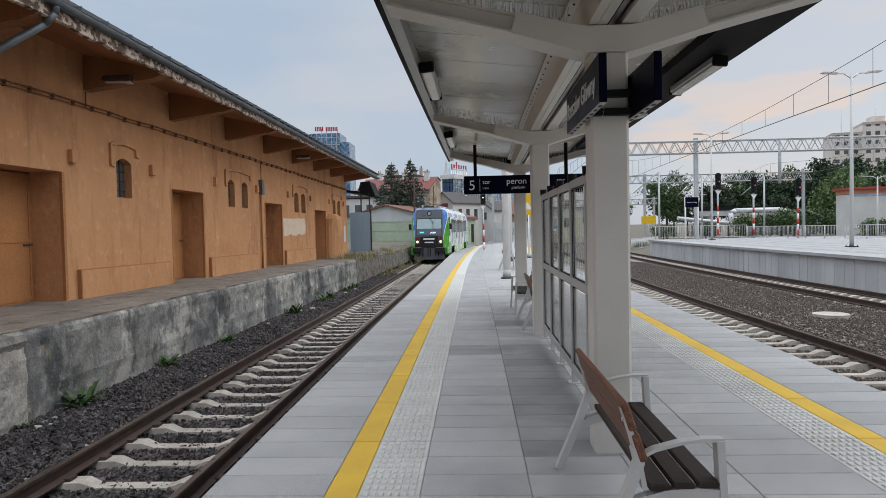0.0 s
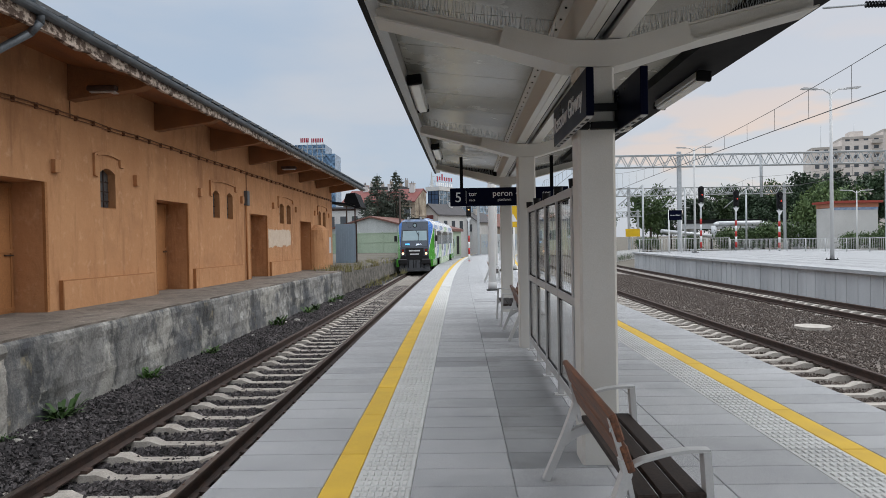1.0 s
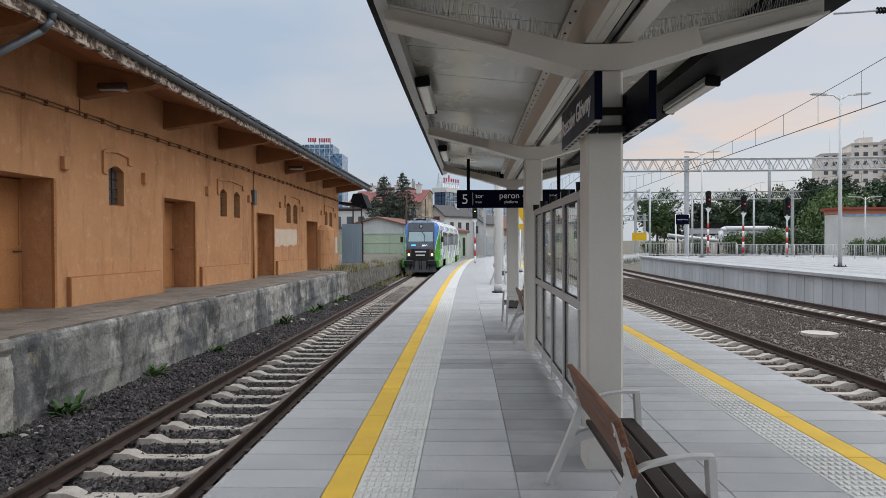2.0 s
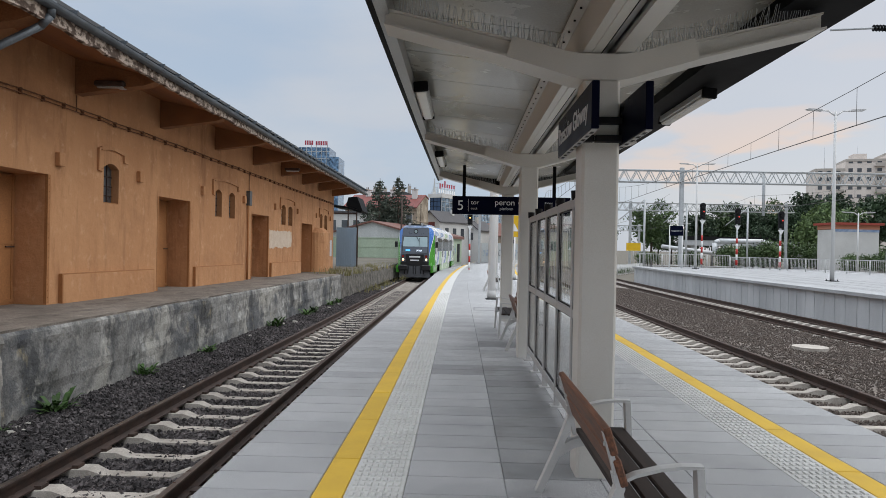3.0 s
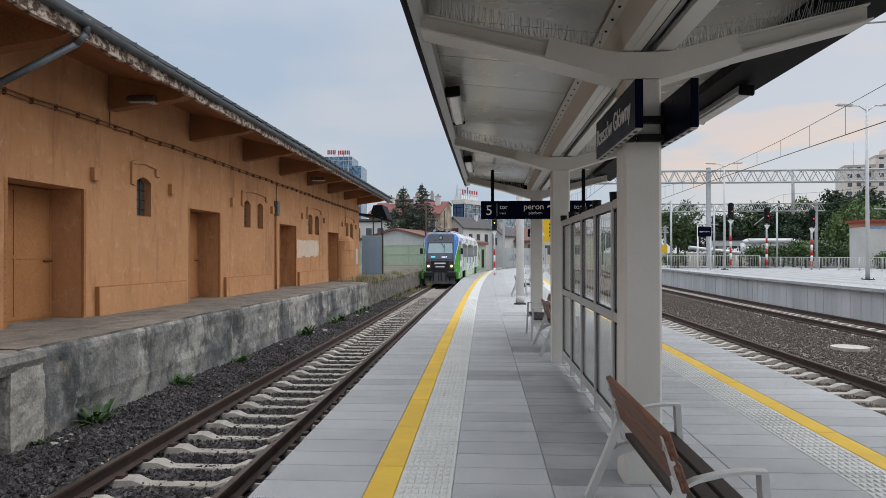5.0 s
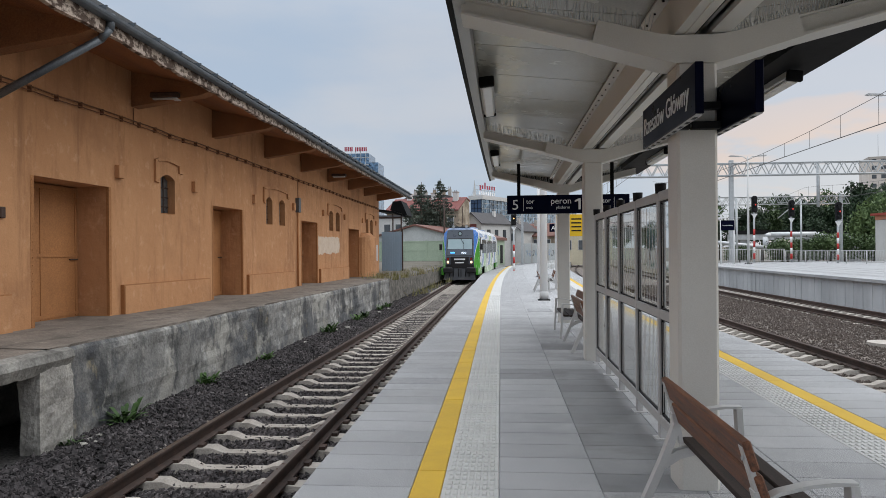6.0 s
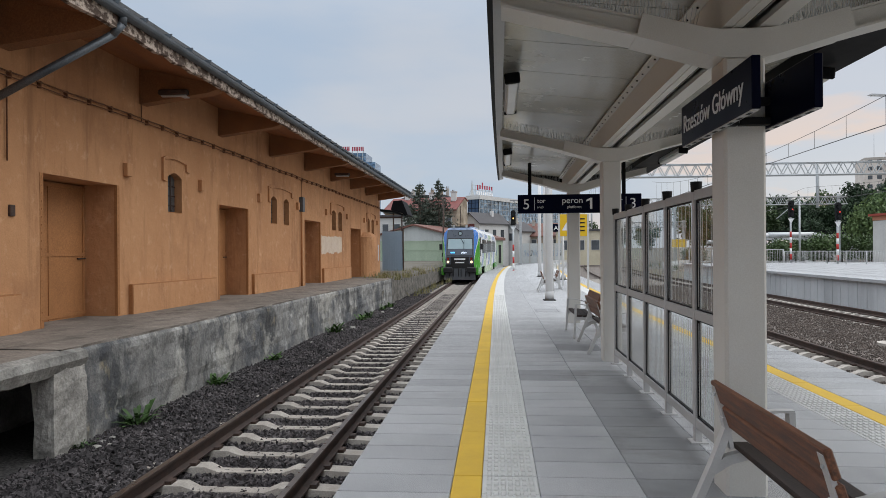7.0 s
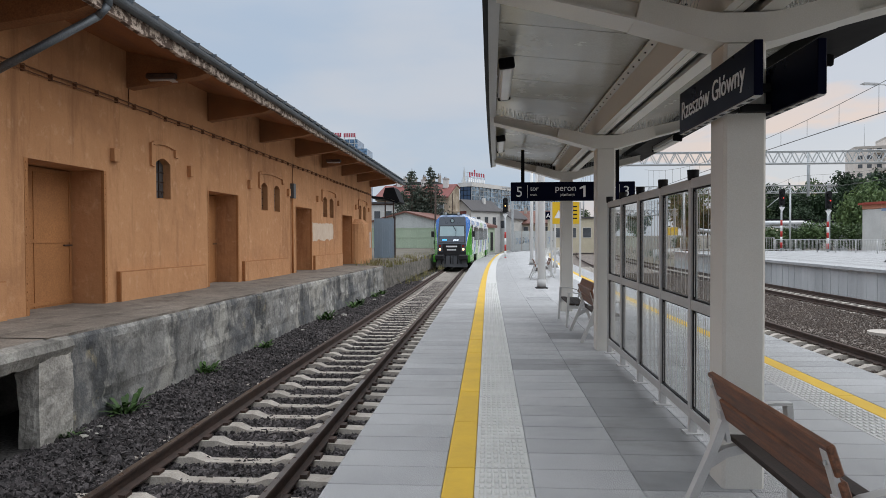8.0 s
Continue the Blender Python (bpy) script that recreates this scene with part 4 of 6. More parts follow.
part("triangle", prism([(-.5, 2.55), (-.12, 2.55), (-.31, 2.9)], 'y', -.056, -.051), M_TEXT, ib)
for k in range(4):
    part("text_bar", box(.05, -.055, 3.02 - k * .17, .48, -.051, 3.08 - k * .17), M_BLACK, ib)
sa = thing("sector_sign", "small dark blue sector sign on a grey post", "sign", (2.72 + bend(33), 33.5, fall(33.5) + .25))
part("post", box(-.04, -.04, -.26, .04, .04, 2.7), M_LIGHTMETAL, sa)
part("panel", box(-.5, -.06, 2.34, .5, -.03, 2.72, .005), M_NAVY, sa)
lettering("sector_letter", "A", .3, pose(-.42, -.063, 2.42, 90, 0, 0), M_TEXT, sa)
for k in range(2):
    part("text_bar", box(.0, -.065, 2.55 - k * .1, .36, -.061, 2.59 - k * .1), M_TEXT, sa)


hatch = thing("inspection_cover", "square inspection cover with a steel frame set in the paving", "cover", (1.42, 19.2, fall(19.2)))
part("lid", box(-.28, -.38, -.02, .28, .38, .004), M_EDGE, hatch)
for c in ((-.32, -.42, -.02, -.285, .42, .006), (.285, -.42, -.02, .32, .42, .006), (-.285, -.42, -.02, .285, -.385, .006), (-.285, .385, -.02, .285, .42, .006)):
    part("frame_bar", box(*c), M_DARKSLAB, hatch)

# ---- railcar standing further along the left track ----
M_TBLUE = mat("train_blue", (.03, .16, .5), .25, col2=(.028, .15, .47), scale=2, bump=0, grain=.08)
M_TGREEN = mat("train_green", (.07, .33, .035), .25, col2=(.065, .3, .03), scale=2, bump=0, grain=.08)
M_TLIME = mat("train_pale_green", (.55, .66, .52), .25, col2=(.34, .52, .28), scale=2, bump=0, grain=.08)
M_TLILAC = mat("train_pale_blue", (.44, .52, .66), .25, col2=(.2, .3, .5), scale=2, bump=0, grain=.08)
M_TWHITE = mat("train_white", (.72, .74, .75), .25, col2=(.68, .7, .71), scale=2, bump=0, grain=.08)
M_TMASK = mat("train_slate", (.075, .09, .115), .3, col2=(.07, .083, .105), scale=2, bump=0, grain=.08)
M_TBLACK = mat("train_black", (.012, .012, .014), .4, scale=2, bump=.02, grain=.1)
M_TGLASS = mat("train_tinted_glass", (.02, .025, .03), .06, col2=(.018, .022, .026), scale=1, bump=0, grain=.05)
# Pale base colour stands for the reflection on the glass.
M_SCREENGLASS = mat("windscreen_glass", (.36, .47, .5), .08, col2=(.3, .4, .43), scale=.8, bump=0, grain=.05)
M_UNDER = mat("underframe_dirt", (.035, .033, .033), .8, col2=(.02, .02, .02), scale=4, bump=.2)


def quadstrip(bm, rows):
    for r, s in zip(rows, rows[1:]):
        for i in range(len(r) - 1):
            bm.faces.new((r[i], r[i + 1], s[i + 1], s[i]))


def nose_y(z):
    """How far the slanted front lies behind the buffer beam at height z."""
    return 0. if z < 1.75 else (z - 1.75) * .36


def make_train():
    t = thing("railcar", "white railcar with blue and green curves and lit headlights", "train", (-2.7, 51.5, RAIL_Z + fall(56)), -3.3)
    W, L = 1.43, 23.5
    t.scale = (1, 1, 1.12)
    # body shell: nose ring, shoulder ring, then the straight body
    zs = [(.98, W), (1.9, W), (2.9, W), (3.35, 1.3), (3.66, 1.0), (3.8, .5)]

    def side(y, k=1.):
        return [(-w * k, y, z) for z, w in zs] + [(w * k, y, z) for z, w in reversed(zs)]

    bm = bmesh.new()
    quadstrip(bm, [[bm.verts.new(c) for c in side(1.1)], [bm.verts.new(c) for c in side(L - 1.1)]])
    bmesh.ops.recalc_face_normals(bm, faces=bm.faces[:])
    body = part("body", bm, M_TWHITE, t, "white body shell")
    # nose at both ends
    fz = [(.98, 1.08), (1.75, 1.08), (2.9, 1.04), (3.3, 1.02), (3.55, .98), (3.7, .7)]

    def ramp(pairs, z):
        for (z0, w0), (z1, w1) in zip(pairs, pairs[1:]):
            if z <= z1:
                return w0 + (w1 - w0) * (z - z0) / (z1 - z0)
        return pairs[-1][1]

    for end in (0, 1):
        def my(y):
            return L - y if end else y

        def corner(sg, u, z):
            """Point of the raked corner panel: u from the front edge (0) to the body side (1)."""
            xf, yf = ramp(fz, z), nose_y(z)
            return (sg * (xf + (ramp(zs, z) - xf) * u), my(yf + (1.1 - yf) * u), z)

        def sweep_z(u):
            return 1.5 + 1.75 * u ** .8

        for sg in (-1, 1):
            us = [k / 8 for k in range(9)]
            for name, lo, hi, m in (("green_corner", lambda u: .98, lambda u: sweep_z(u) - .06, M_TGREEN), ("white_stripe", lambda u: sweep_z(u) - .06, lambda u: sweep_z(u) + .07, M_TWHITE),
                                    ("blue_corner", lambda u: sweep_z(u) + .07, lambda u: 3.55, M_TBLUE), ("roof_corner", lambda u: 3.55, lambda u: 3.7, M_TLILAC)):
                bm = bmesh.new()
                zr = 5
                rows = [[bm.verts.new(corner(sg, u, lo(u) + (hi(u) - lo(u)) * k / zr)) for k in range(zr + 1)] for u in us]
                quadstrip(bm, rows)
                bmesh.ops.recalc_face_normals(bm, faces=bm.faces[:])
                part(name, bm, m, t)
        # front mask, crown and windscreen
        def plate(name, z0, w0, z1, w1, m, off, lab=""):
            bm = bmesh.new()
            vs = [bm.verts.new((x, my(nose_y(z) - off), z)) for x, z in ((-w0, z0), (w0, z0), (w1, z1), (-w1, z1))]
            bm.faces.new(vs if not end else vs[::-1])
            return part(name, bm, m, t, lab)
        plate("front_mask", .98, 1.08, 1.75, 1.08, M_TBLACK, .0, "black lower front with bars for the number")
        plate("front_panel", 1.75, 1.08, 2.9, 1.04, M_TMASK, .0)
        plate("front_crown", 2.9, 1.04, 3.55, .98, M_TMASK, .0)
        plate("front_cap", 3.55, .98, 3.7, .7, M_TLILAC, .0)
        plate("windscreen_frame", 1.8, 1.0, 2.98, .95, M_TBLACK, .006)
        plate("windscreen", 2.26, .94, 2.92, .9, M_SCREENGLASS, .012, "windscreen with a pale reflection put into its colour")
        plate("destination_display", 1.84, .95, 2.25, .935, M_TMASK, .014)
        if not end:
            lettering("destination", "JASŁO", .15, pose(.12, nose_y(1.94) - .03, 1.95, 70, 0, 0), glow("display_white", (.75, .85, 1), 1.5), t)
            part("route_bar", box(-.7, .02, 1.96, -.36, .03, 2.06), glow("display_blue", (.1, .45, .9), 1.2), t)
            part("number_bar", box(-.42, -.012, 1.52, .42, -.004, 1.62), M_TEXT, t)
            part("number_bar", box(-.34, -.012, 1.3, .34, -.004, 1.38), M_TEXT, t)
            bm = bmesh.new()
            add_tube(bm, (.05, nose_y(2.98) - .03, 2.98), (.3, nose_y(2.6) - .05, 2.6), .018, n=6)
            add_tube(bm, (.3, nose_y(2.85) - .05, 2.85), (.3, nose_y(2.25) - .05, 2.25), .012, n=6)
            part("wiper", bm, M_BLACK, t)
        for x in (-.88, .88):
            part("lamp_panel", box(x - .19, my(-.004) - .004, 1.22, x + .19, my(-.004) + .004, 1.74), M_TMASK, t)
            lp = part("headlight", tube((x, my(.01), 1.38), (x, my(-.03), 1.38), .1, .095, 14), M_GALV, t)
            part("lens", tube((x, my(-.03), 1.38), (x, my(-.036), 1.38), .08, .08, 14), glow("headlight_glow", (1, .62, .3), 2.4) if not end else M_TBLACK, lp, "lit headlight lens")
            tl = part("tail_light", tube((x, my(.01), 1.6), (x, my(-.03), 1.6), .1, .095, 14), M_TBLACK, t)
            part("lens", tube((x, my(-.03), 1.6), (x, my(-.036), 1.6), .075, .075, 14), mat("tail_lens", (.35, .02, .015), .2, scale=2, bump=0), tl, "red tail light lens")
            part("buffer", box(x - .34, my(-.12) - .14, .66, x + .34, my(-.12) + .14, 1.02, .05), M_TBLACK, t, "black buffer cover")
            part("horn", tube((x * .55, my(.75), 3.78), (x * .55, my(.45), 3.78), .05, .1, 12), M_GALV, t)
        tp = part("top_lamp", tube((0, my(.5), 3.3), (0, my(.7), 3.3), .16, .18, 14), M_TBLACK, t)
        part("lens", tube((0, my(.49), 3.3), (0, my(.5), 3.3), .11, .11, 14), M_SCREENGLASS, tp)
        part("plough", prism([(-1.15, .5), (-1.2, .18), (1.2, .18), (1.15, .5), (1.0, .98), (-1.0, .98)], 'y', min(my(.05), my(.14)), max(my(.05), my(.14))), mat("plough_grey", (.11, .115, .125), .7, scale=4, bump=.1), t, "dark grey snow plough")
        bm = bmesh.new()
        for x in (-.7, -.45, -.1, .1, .45, .7):
            add_tube(bm, (x, my(-.02), .95), (x + random.uniform(-.06, .06), my(-.06), .4), .03, n=7)
        part("hoses", bm, M_BLACK, t)
    # sides: skirts, windows, doors, coloured curves
    for sg in (-1, 1):
        X = sg * (W + .006)
        part("skirt", box(min(sg * 1.2, sg * 1.4), .05, .5, max(sg * 1.2, sg * 1.4), 3.4, .985, .01), M_TGREEN, t)
        part("skirt", box(min(sg * 1.2, sg * 1.4), L - 3.4, .5, max(sg * 1.2, sg * 1.4), L - .05, .985, .01), M_TGREEN, t)
        part("skirt", box(min(sg * 1.3, sg * 1.4), 6.6, .45, max(sg * 1.3, sg * 1.4), L - 6.6, .985, .01), M_TLIME, t)

        def decal(name, pts, m, off=.004):
            bm = prism(pts, 'x', min(sg * W, sg * (W + off)), max(sg * W, sg * (W + off)))
            return part(name, bm, m, t)
        decal("cab_window", [(1.2, 1.75), (1.45, 3.05), (2.1, 3.05), (2.1, 1.75)], M_TGLASS, .012)
        decal("grey_base", [(1.11, .99), (1.11, 1.3), (2.2, 1.35), (3.0, 1.0)], M_TGREEN, .003)
        wy = 3.2
        while wy < L - 3.4:
            if not (7.3 < wy < 9.0 or 14.3 < wy < 16.0):
                decal("side_window", [(wy, 1.95), (wy, 2.9), (wy + 1.25, 2.9), (wy + 1.25, 1.95)], M_TGLASS, .014)
            wy += 1.45
        for y0 in (7.4, 14.4):
            dr = decal("door", [(y0, .9), (y0, 2.95), (y0 + 1.3, 2.95), (y0 + 1.3, .9)], M_TWHITE, .02)
            for k in (0, 1):
                bm = box(min(sg * W, sg * (W + .026)), y0 + .12 + k * .63, 1.5, max(sg * W, sg * (W + .026)), y0 + .55 + k * .63, 2.8)
                part("door_pane", bm, M_TGLASS, dr)

        def curve(y, w):
            return [(y + w * .0, .99), (y + .35, 1.2), (y + .9, 1.6), (y + 1.1, 1.93), (y + 1.1 + w, 1.93), (y + .95 + w, 1.5), (y + .4 + w, 1.15), (y + w, .99)]
        for y0, w, m in ((2.4, 1.4, M_TLILAC), (4.2, 1.6, M_TLIME), (6.0, 1.2, M_TLIME), (9.3, 1.8, M_TLILAC), (12.0, 1.6, M_TLIME), (16.5, 1.6, M_TLILAC), (19, 1.4, M_TLIME)):
            decal("colour_curve", curve(y0, w), m)
        for y0, y1, m in ((3.3, 6.0, M_TLILAC), (9.2, 13.2, M_TLIME), (16.2, 20, M_TLILAC)):
            decal("colour_band", [(y0, 2.93), (y0 + .3, 3.2 - .31), (y1, 2.99), (y1, 2.93)], m, .003)
        part("mirror", box(min(sg * 1.46, sg * 1.68), .95, 2.2, max(sg * 1.46, sg * 1.68), 1.05, 2.6, .02), M_TBLACK, t)
    for sg in (-1, 1):
        for y0, y1, m in ((1.52, 4.6, M_TLILAC), (6.2, 9.6, M_TLILAC), (11.0, 14.5, M_TLIME), (16.5, 20.5, M_TLILAC)):
            bm = bmesh.new()
            vs = [bm.verts.new((sg * (w + .006), y, z + .004)) for y, z, w in ((y0, 2.96, W - .01), (y1, 3.1, W - .05), (y1 + .5, 3.35, 1.3), (y0 + .5, 3.35, 1.3))]
            bm.faces.new(vs if sg > 0 else vs[::-1])
            part("roof_band", bm, m, t)
    part("roof_equipment", box(-.6, 5, 3.8, .6, 9, 3.88, .03), M_TLILAC, t)
    part("roof_equipment", box(-.6, 14, 3.8, .6, 17, 3.88, .03), M_TLILAC, t)
    part("underframe", box(-1.2, .3, .72, 1.2, L - .3, 1.0), M_UNDER, t)
    for y in (4.0, 6.4, L - 6.4, L - 4.0):
        for x in (-.75, .75):
            wh = part("wheel", tube((x - .065, y, .43), (x + .065, y, .43), .42, .42, 22), M_UNDER, t)
            part("hub", tube((x - .1, y, .43), (x + .1, y, .43), .12, .12, 12), M_GALV, wh)
    for y in (3.2, L - 7.2):
        for x in (-1.05, 1.05):
            part("bogie_frame", box(x - .08, y + .0, .38, x + .08, y + 4.0, .62, .03), M_UNDER, t)
    part("engine_case", box(-1.15, 9.5, .35, 1.15, 14, .75, .05), M_UNDER, t)


make_train()


# ---- overhead line, signals and the opposite platform's furniture ----
def lattice(bm, a, b, h, r, n):
    """Flat lattice girder between a and b with two chords and zigzag bars, h deep."""
    a, b = Vector(a), Vector(b)
    up = Vector((0, 0, h))
    add_tube(bm, a, b, r, n=5)
    add_tube(bm, a + up, b + up, r, n=5)
    for i in range(n):
        p, q = a.lerp(b, i / n), a.lerp(b, (i + .5) / n)
        s = a.lerp(b, (i + 1) / n)
        add_tube(bm, p, q + up, r * .7, n=4, cap=False)
        add_tube(bm, q + up, s, r * .7, n=4, cap=False)


def portal(x0, x1, y, z, posts, depth=1.05, group="line portals"):
    p = thing("line_portal", "galvanised lattice portal carrying the overhead line", "portal", (0, y, 0), 0, group)
    bm = bmesh.new()
    n = int((x1 - x0) / 1.1)
    for d in (-.35, .35):
        lattice(bm, (x0, d, z), (x1, d, z), depth, .06, n)
    part("girder", bm, M_GALV, p)
    for x in posts:
        part("post", box(x - .17, -.17, -1.7, x + .17, .17, z + depth + .3, .02), M_GALV, p)
    return p


lp = portal(6, 46, 62, 7.85, (20.6,))
part("drop_tube", tube((27.92, 0, 5.0), (27.92, 0, 8.8), .14, n=8), M_GALV, lp)
bm = bmesh.new()
for dx, dy in ((-.3, -.3), (.3, -.3), (.3, .3), (-.3, .3)):
    add_box(bm, 39.4 + dx - .05, dy - .05, -1.7, 39.4 + dx + .05, dy + .05, 8.9)
for k in range(14):
    z = -1.4 + k * .73
    for dy in (-.3, .3):
        sg = 1 if k % 2 else -1
        add_tube(bm, (39.4 - .3 * sg, dy, z), (39.4 + .3 * sg, dy, z + .73), .035, n=4)
part("lattice_post", bm, M_GALV, lp)
lp = portal(2, 48, 98, 7.4, (3.5, 25, 47))
for k, x in enumerate((13.5, 33)):
    part("drop_tube", tube((x, 0, 4.4), (x, 0, 7.2), .12, n=8), M_GALV, lp)
portal(18, 32, 118, 5.0, (18.2, 31.5), .9)


def wire(points, r, name="overhead_wire"):
    bm = bmesh.new()
    for a, b in zip(points, points[1:]):
        add_tube(bm, a, b, r, n=5, cap=False)
    return bm


M_WIRE = mat("weathered_copper_wire", (.09, .085, .08), .6, .4, scale=4, bump=0)


def catenary(xc, y0, y1, zc, zm):
    c = thing("overhead_line", "overhead contact wire hung on droppers from a messenger wire", "overhead wire", group="overhead lines")
    ys = steps(y0, y1, 2.5)

    def msg(y):
        f = ((y - 10) % 52) / 52
        return zc + .48 + (zm - zc - .48) * (2 * f - 1) ** 2
    part("contact_wire", wire([(xc + bend(y), y, zc) for y in ys], .011), M_WIRE, c)
    part("contact_wire", wire([(xc + .05 + bend(y), y, zc + .03) for y in ys], .008), M_WIRE, c)
    part("messenger_wire", wire([(xc + bend(y), y, msg(y)) for y in ys], .01), M_WIRE, c)
    for y in steps(y0 + 2, y1 - 2, 2.5):
        part("dropper", wire([(xc + bend(y), y, zc), (xc + bend(y), y, msg(y))], .007), M_WIRE, c)


catenary(11.85, 8, 62, 5.37, 7.45)
catenary(6.46, 30, 98, 5.3, 6.9)
catenary(17.5, 62, 118, 5.3, 6.8)
catenary(25, 40, 118, 5.3, 6.8)


def cantilever(x, y, z, sg, group="cantilevers"):
    """Raking tube with a ribbed insulator, hung from a drop tube."""
    c = thing("cantilever", "steel cantilever with a dark ribbed insulator", "cantilever", (x, y, z), 0, group)
    part("drop_tube", tube((sg * 2.2, 0, -1.0), (sg * 2.2, 0, 2.6), .13, n=10), M_GALV, c)
    bm = bmesh.new()
    add_tube(bm, (0, 0, 0), (sg * 2.1, 0, .12), .03, n=8)
    part("tube", bm, M_GALV, c)
    bm = bmesh.new()
    for k in range(7):
        add_tube(bm, (sg * (1.1 + k * .08), 0, .065), (sg * (1.14 + k * .08), 0, .067), .09, .06, n=10)
    part("insulator", bm, M_DARKTRIM, c, "dark ribbed insulator")


cantilever(10.15, 18, 7.45, 1)
for x, y, z, s in ((16, 66, 5.9, 1), (22, 72, 5.7, 1), (30, 76, 5.6, 1)):
    m = thing("raking_strut", "thin raking strut of the overhead line", "strut", (x, y, 0), 0, "raking struts")
    part("post", tube((s * 2.4, 0, -1.4), (s * 2.4, 0, 6.5), .1, n=8), M_GALV, m)
    part("strut", tube((0, 0, 4.6), (s * 2.4, 0, 6.6), .05, n=6), M_GALV, m)
    part("tie", tube((0, 0, 6.3), (s * 2.4, 0, 6.3), .03, n=6), M_GALV, m)

lamp_mast(18.77, 33.6, .35, 8.25, .1)
lamp_mast(19.45, 54.7, .28, 8.3, .1)
for x, y, h in ((15.5, 88, 6.5), (19, 104, 6.3), (29.5, 90, 6.0), (35.2, 60, 5.8)):
    lamp_mast(x, y, -.75 + fall(y), h + .6, .09)

M_SIGRED = glow("signal_red", (.8, .05, .03), .6)
M_STRIPE = mat("signal_red_band", (.5, .03, .025), .5, scale=2, bump=0)


def signal(x, y, z0, ztop, heads=1, lit=M_SIGRED):
    s = thing("railway_signal", "railway signal with a black head on a red and white mast", "railway signal", (x, y, z0), 0, "railway signals")
    h = ztop - z0
    part("mast", tube((0, .1, 0), (0, .1, h - .6), .075, n=10), M_GALV, s)
    for k in range(5):
        a = h * (.05 + .09 * k)
        part("band", tube((0, .1, a), (0, .1, a + h * .09), .085, n=10), M_STRIPE if k % 2 == 0 else M_WHITE, s)
    hd = part("head", box(-.23, -.1, h - 1.4, .23, .12, h - .2, .06), M_BLACK, s, "black signal head")
    part("head_top", tube((0, -.1, h - .25), (0, .12, h - .25), .23, .23, 16), M_BLACK, hd)
    part("triangle", prism([(-.26, h - 1.52), (.26, h - 1.52), (0, h - 1.95)], 'y', 0, .02), M_WHITE, s)
    for k in range(3):
        z = h - .42 - k * .38
        hood_ = part("hood", tube((0, -.28, z + .02), (0, -.1, z), .13, .13, 12), M_BLACK, hd)
        part("lens", tube((0, -.29, z + .02), (0, -.285, z + .02), .06, n=12), lit if k == 1 else M_BLACK, hood_)


signal(21.65, 59.5, .27, 5.9)
signal(24.65, 59.5, .27, 5.5)
signal(26.45, 55.4, .28, 5.05)
signal(1.6, 63, -1.2, 5.15, lit=glow("signal_orange", (1, .5, .12), 2.5))


def fence(x0, y0, x1, y1, z, h=1.0):
    f = thing("platform_fence", "white-grey tubular steel fence with upright bars", "fence", (0, 0, 0), 0, "platform fences")
    k = .4 if z > 0 else 1.
    a, b = Vector((x0, y0, z + k * fall(y0))), Vector((x1, y1, z + k * fall(y1)))
    n = max(1, round((b - a).length / 1.9))
    for i in range(n + 1):
        p = a.lerp(b, i / n)
        part("post", tube(p, p + Vector((0, 0, h)), .035, n=6), M_LIGHTMETAL, f)
    for zz in (.12, h - .03):
        part("rail", tube(a + Vector((0, 0, zz)), b + Vector((0, 0, zz)), .025, n=6), M_LIGHTMETAL, f)
    m = min(280, int((b - a).length / .14))
    for i in range(m):
        p = a.lerp(b, (i + .5) / m)
        part("upright", tube(p + Vector((0, 0, .12)), p + Vector((0, 0, h - .03)), .011, n=4), M_LIGHTMETAL, f)


fence(31.2, 38, 25.9, 56, .41)
fence(25.9, 56, 24.5, 60.5, .41)
fence(16.6, 60.6, 24.5, 60.7, .41, 1.15)
fence(4.6, 66, 7.6, 74, -.05, .9)
fence(18, 76, 27, 98, -.75, 1.3)

ns = thing("far_name_board", "dark blue station name board on two white posts", "sign", (18.0, 55, .28))
part("board", box(-.52, -.04, 2.62, .52, 0, 3.4, .01), M_NAVY, ns)
for x in (-.5, .5):
    part("post", tube((x, .05, 0), (x, .05, 3.45), .06, n=8), M_WHITE, ns)
lettering("station_name", "Rzeszów Główny", .135, pose(0, -.045, 2.96, 90, 0, 0), M_TEXT, ns, align='CENTER', stretch=.85)
yb = thing("yellow_board", "small yellow board on a post beside the tracks", "sign", (25, 96, -.4))
part("post", tube((0, 0, -1), (0, 0, 3), .05, n=6), M_GALV, yb)
part("board", box(-1, -.06, 2, 1, -.02, 3.1), M_SIGNYEL, yb)
# heating pipes
pipe = thing("heating_pipe", "thick silver district heating pipe on low supports", "pipe", (2, 0, .4))
M_PIPE = mat("silver_cladding", (.62, .63, .64), .4, .3, scale=2, bump=.05)
for pts, r in ((((39.5, 110, .6), (39.5, 110, 2.7), (40.2, 110, 3.0), (47, 110, 3.0), (47.9, 109.6, 2.7), (47.9, 109, .2)), .42), (((30.5, 108, 2.0), (40, 109, .9)), .3)):
    bm = bmesh.new()
    for a, b in zip(pts, pts[1:]):
        add_tube(bm, a, b, r, n=12)
    part("pipe_run", bm, M_PIPE, pipe)
for x in (28, 34, 41, 46):
    part("support", box(x - .2, 108.6, -1.6, x + .2, 110.2, 2.5 if x > 40 else 1.2), M_CONCRETE, pipe)

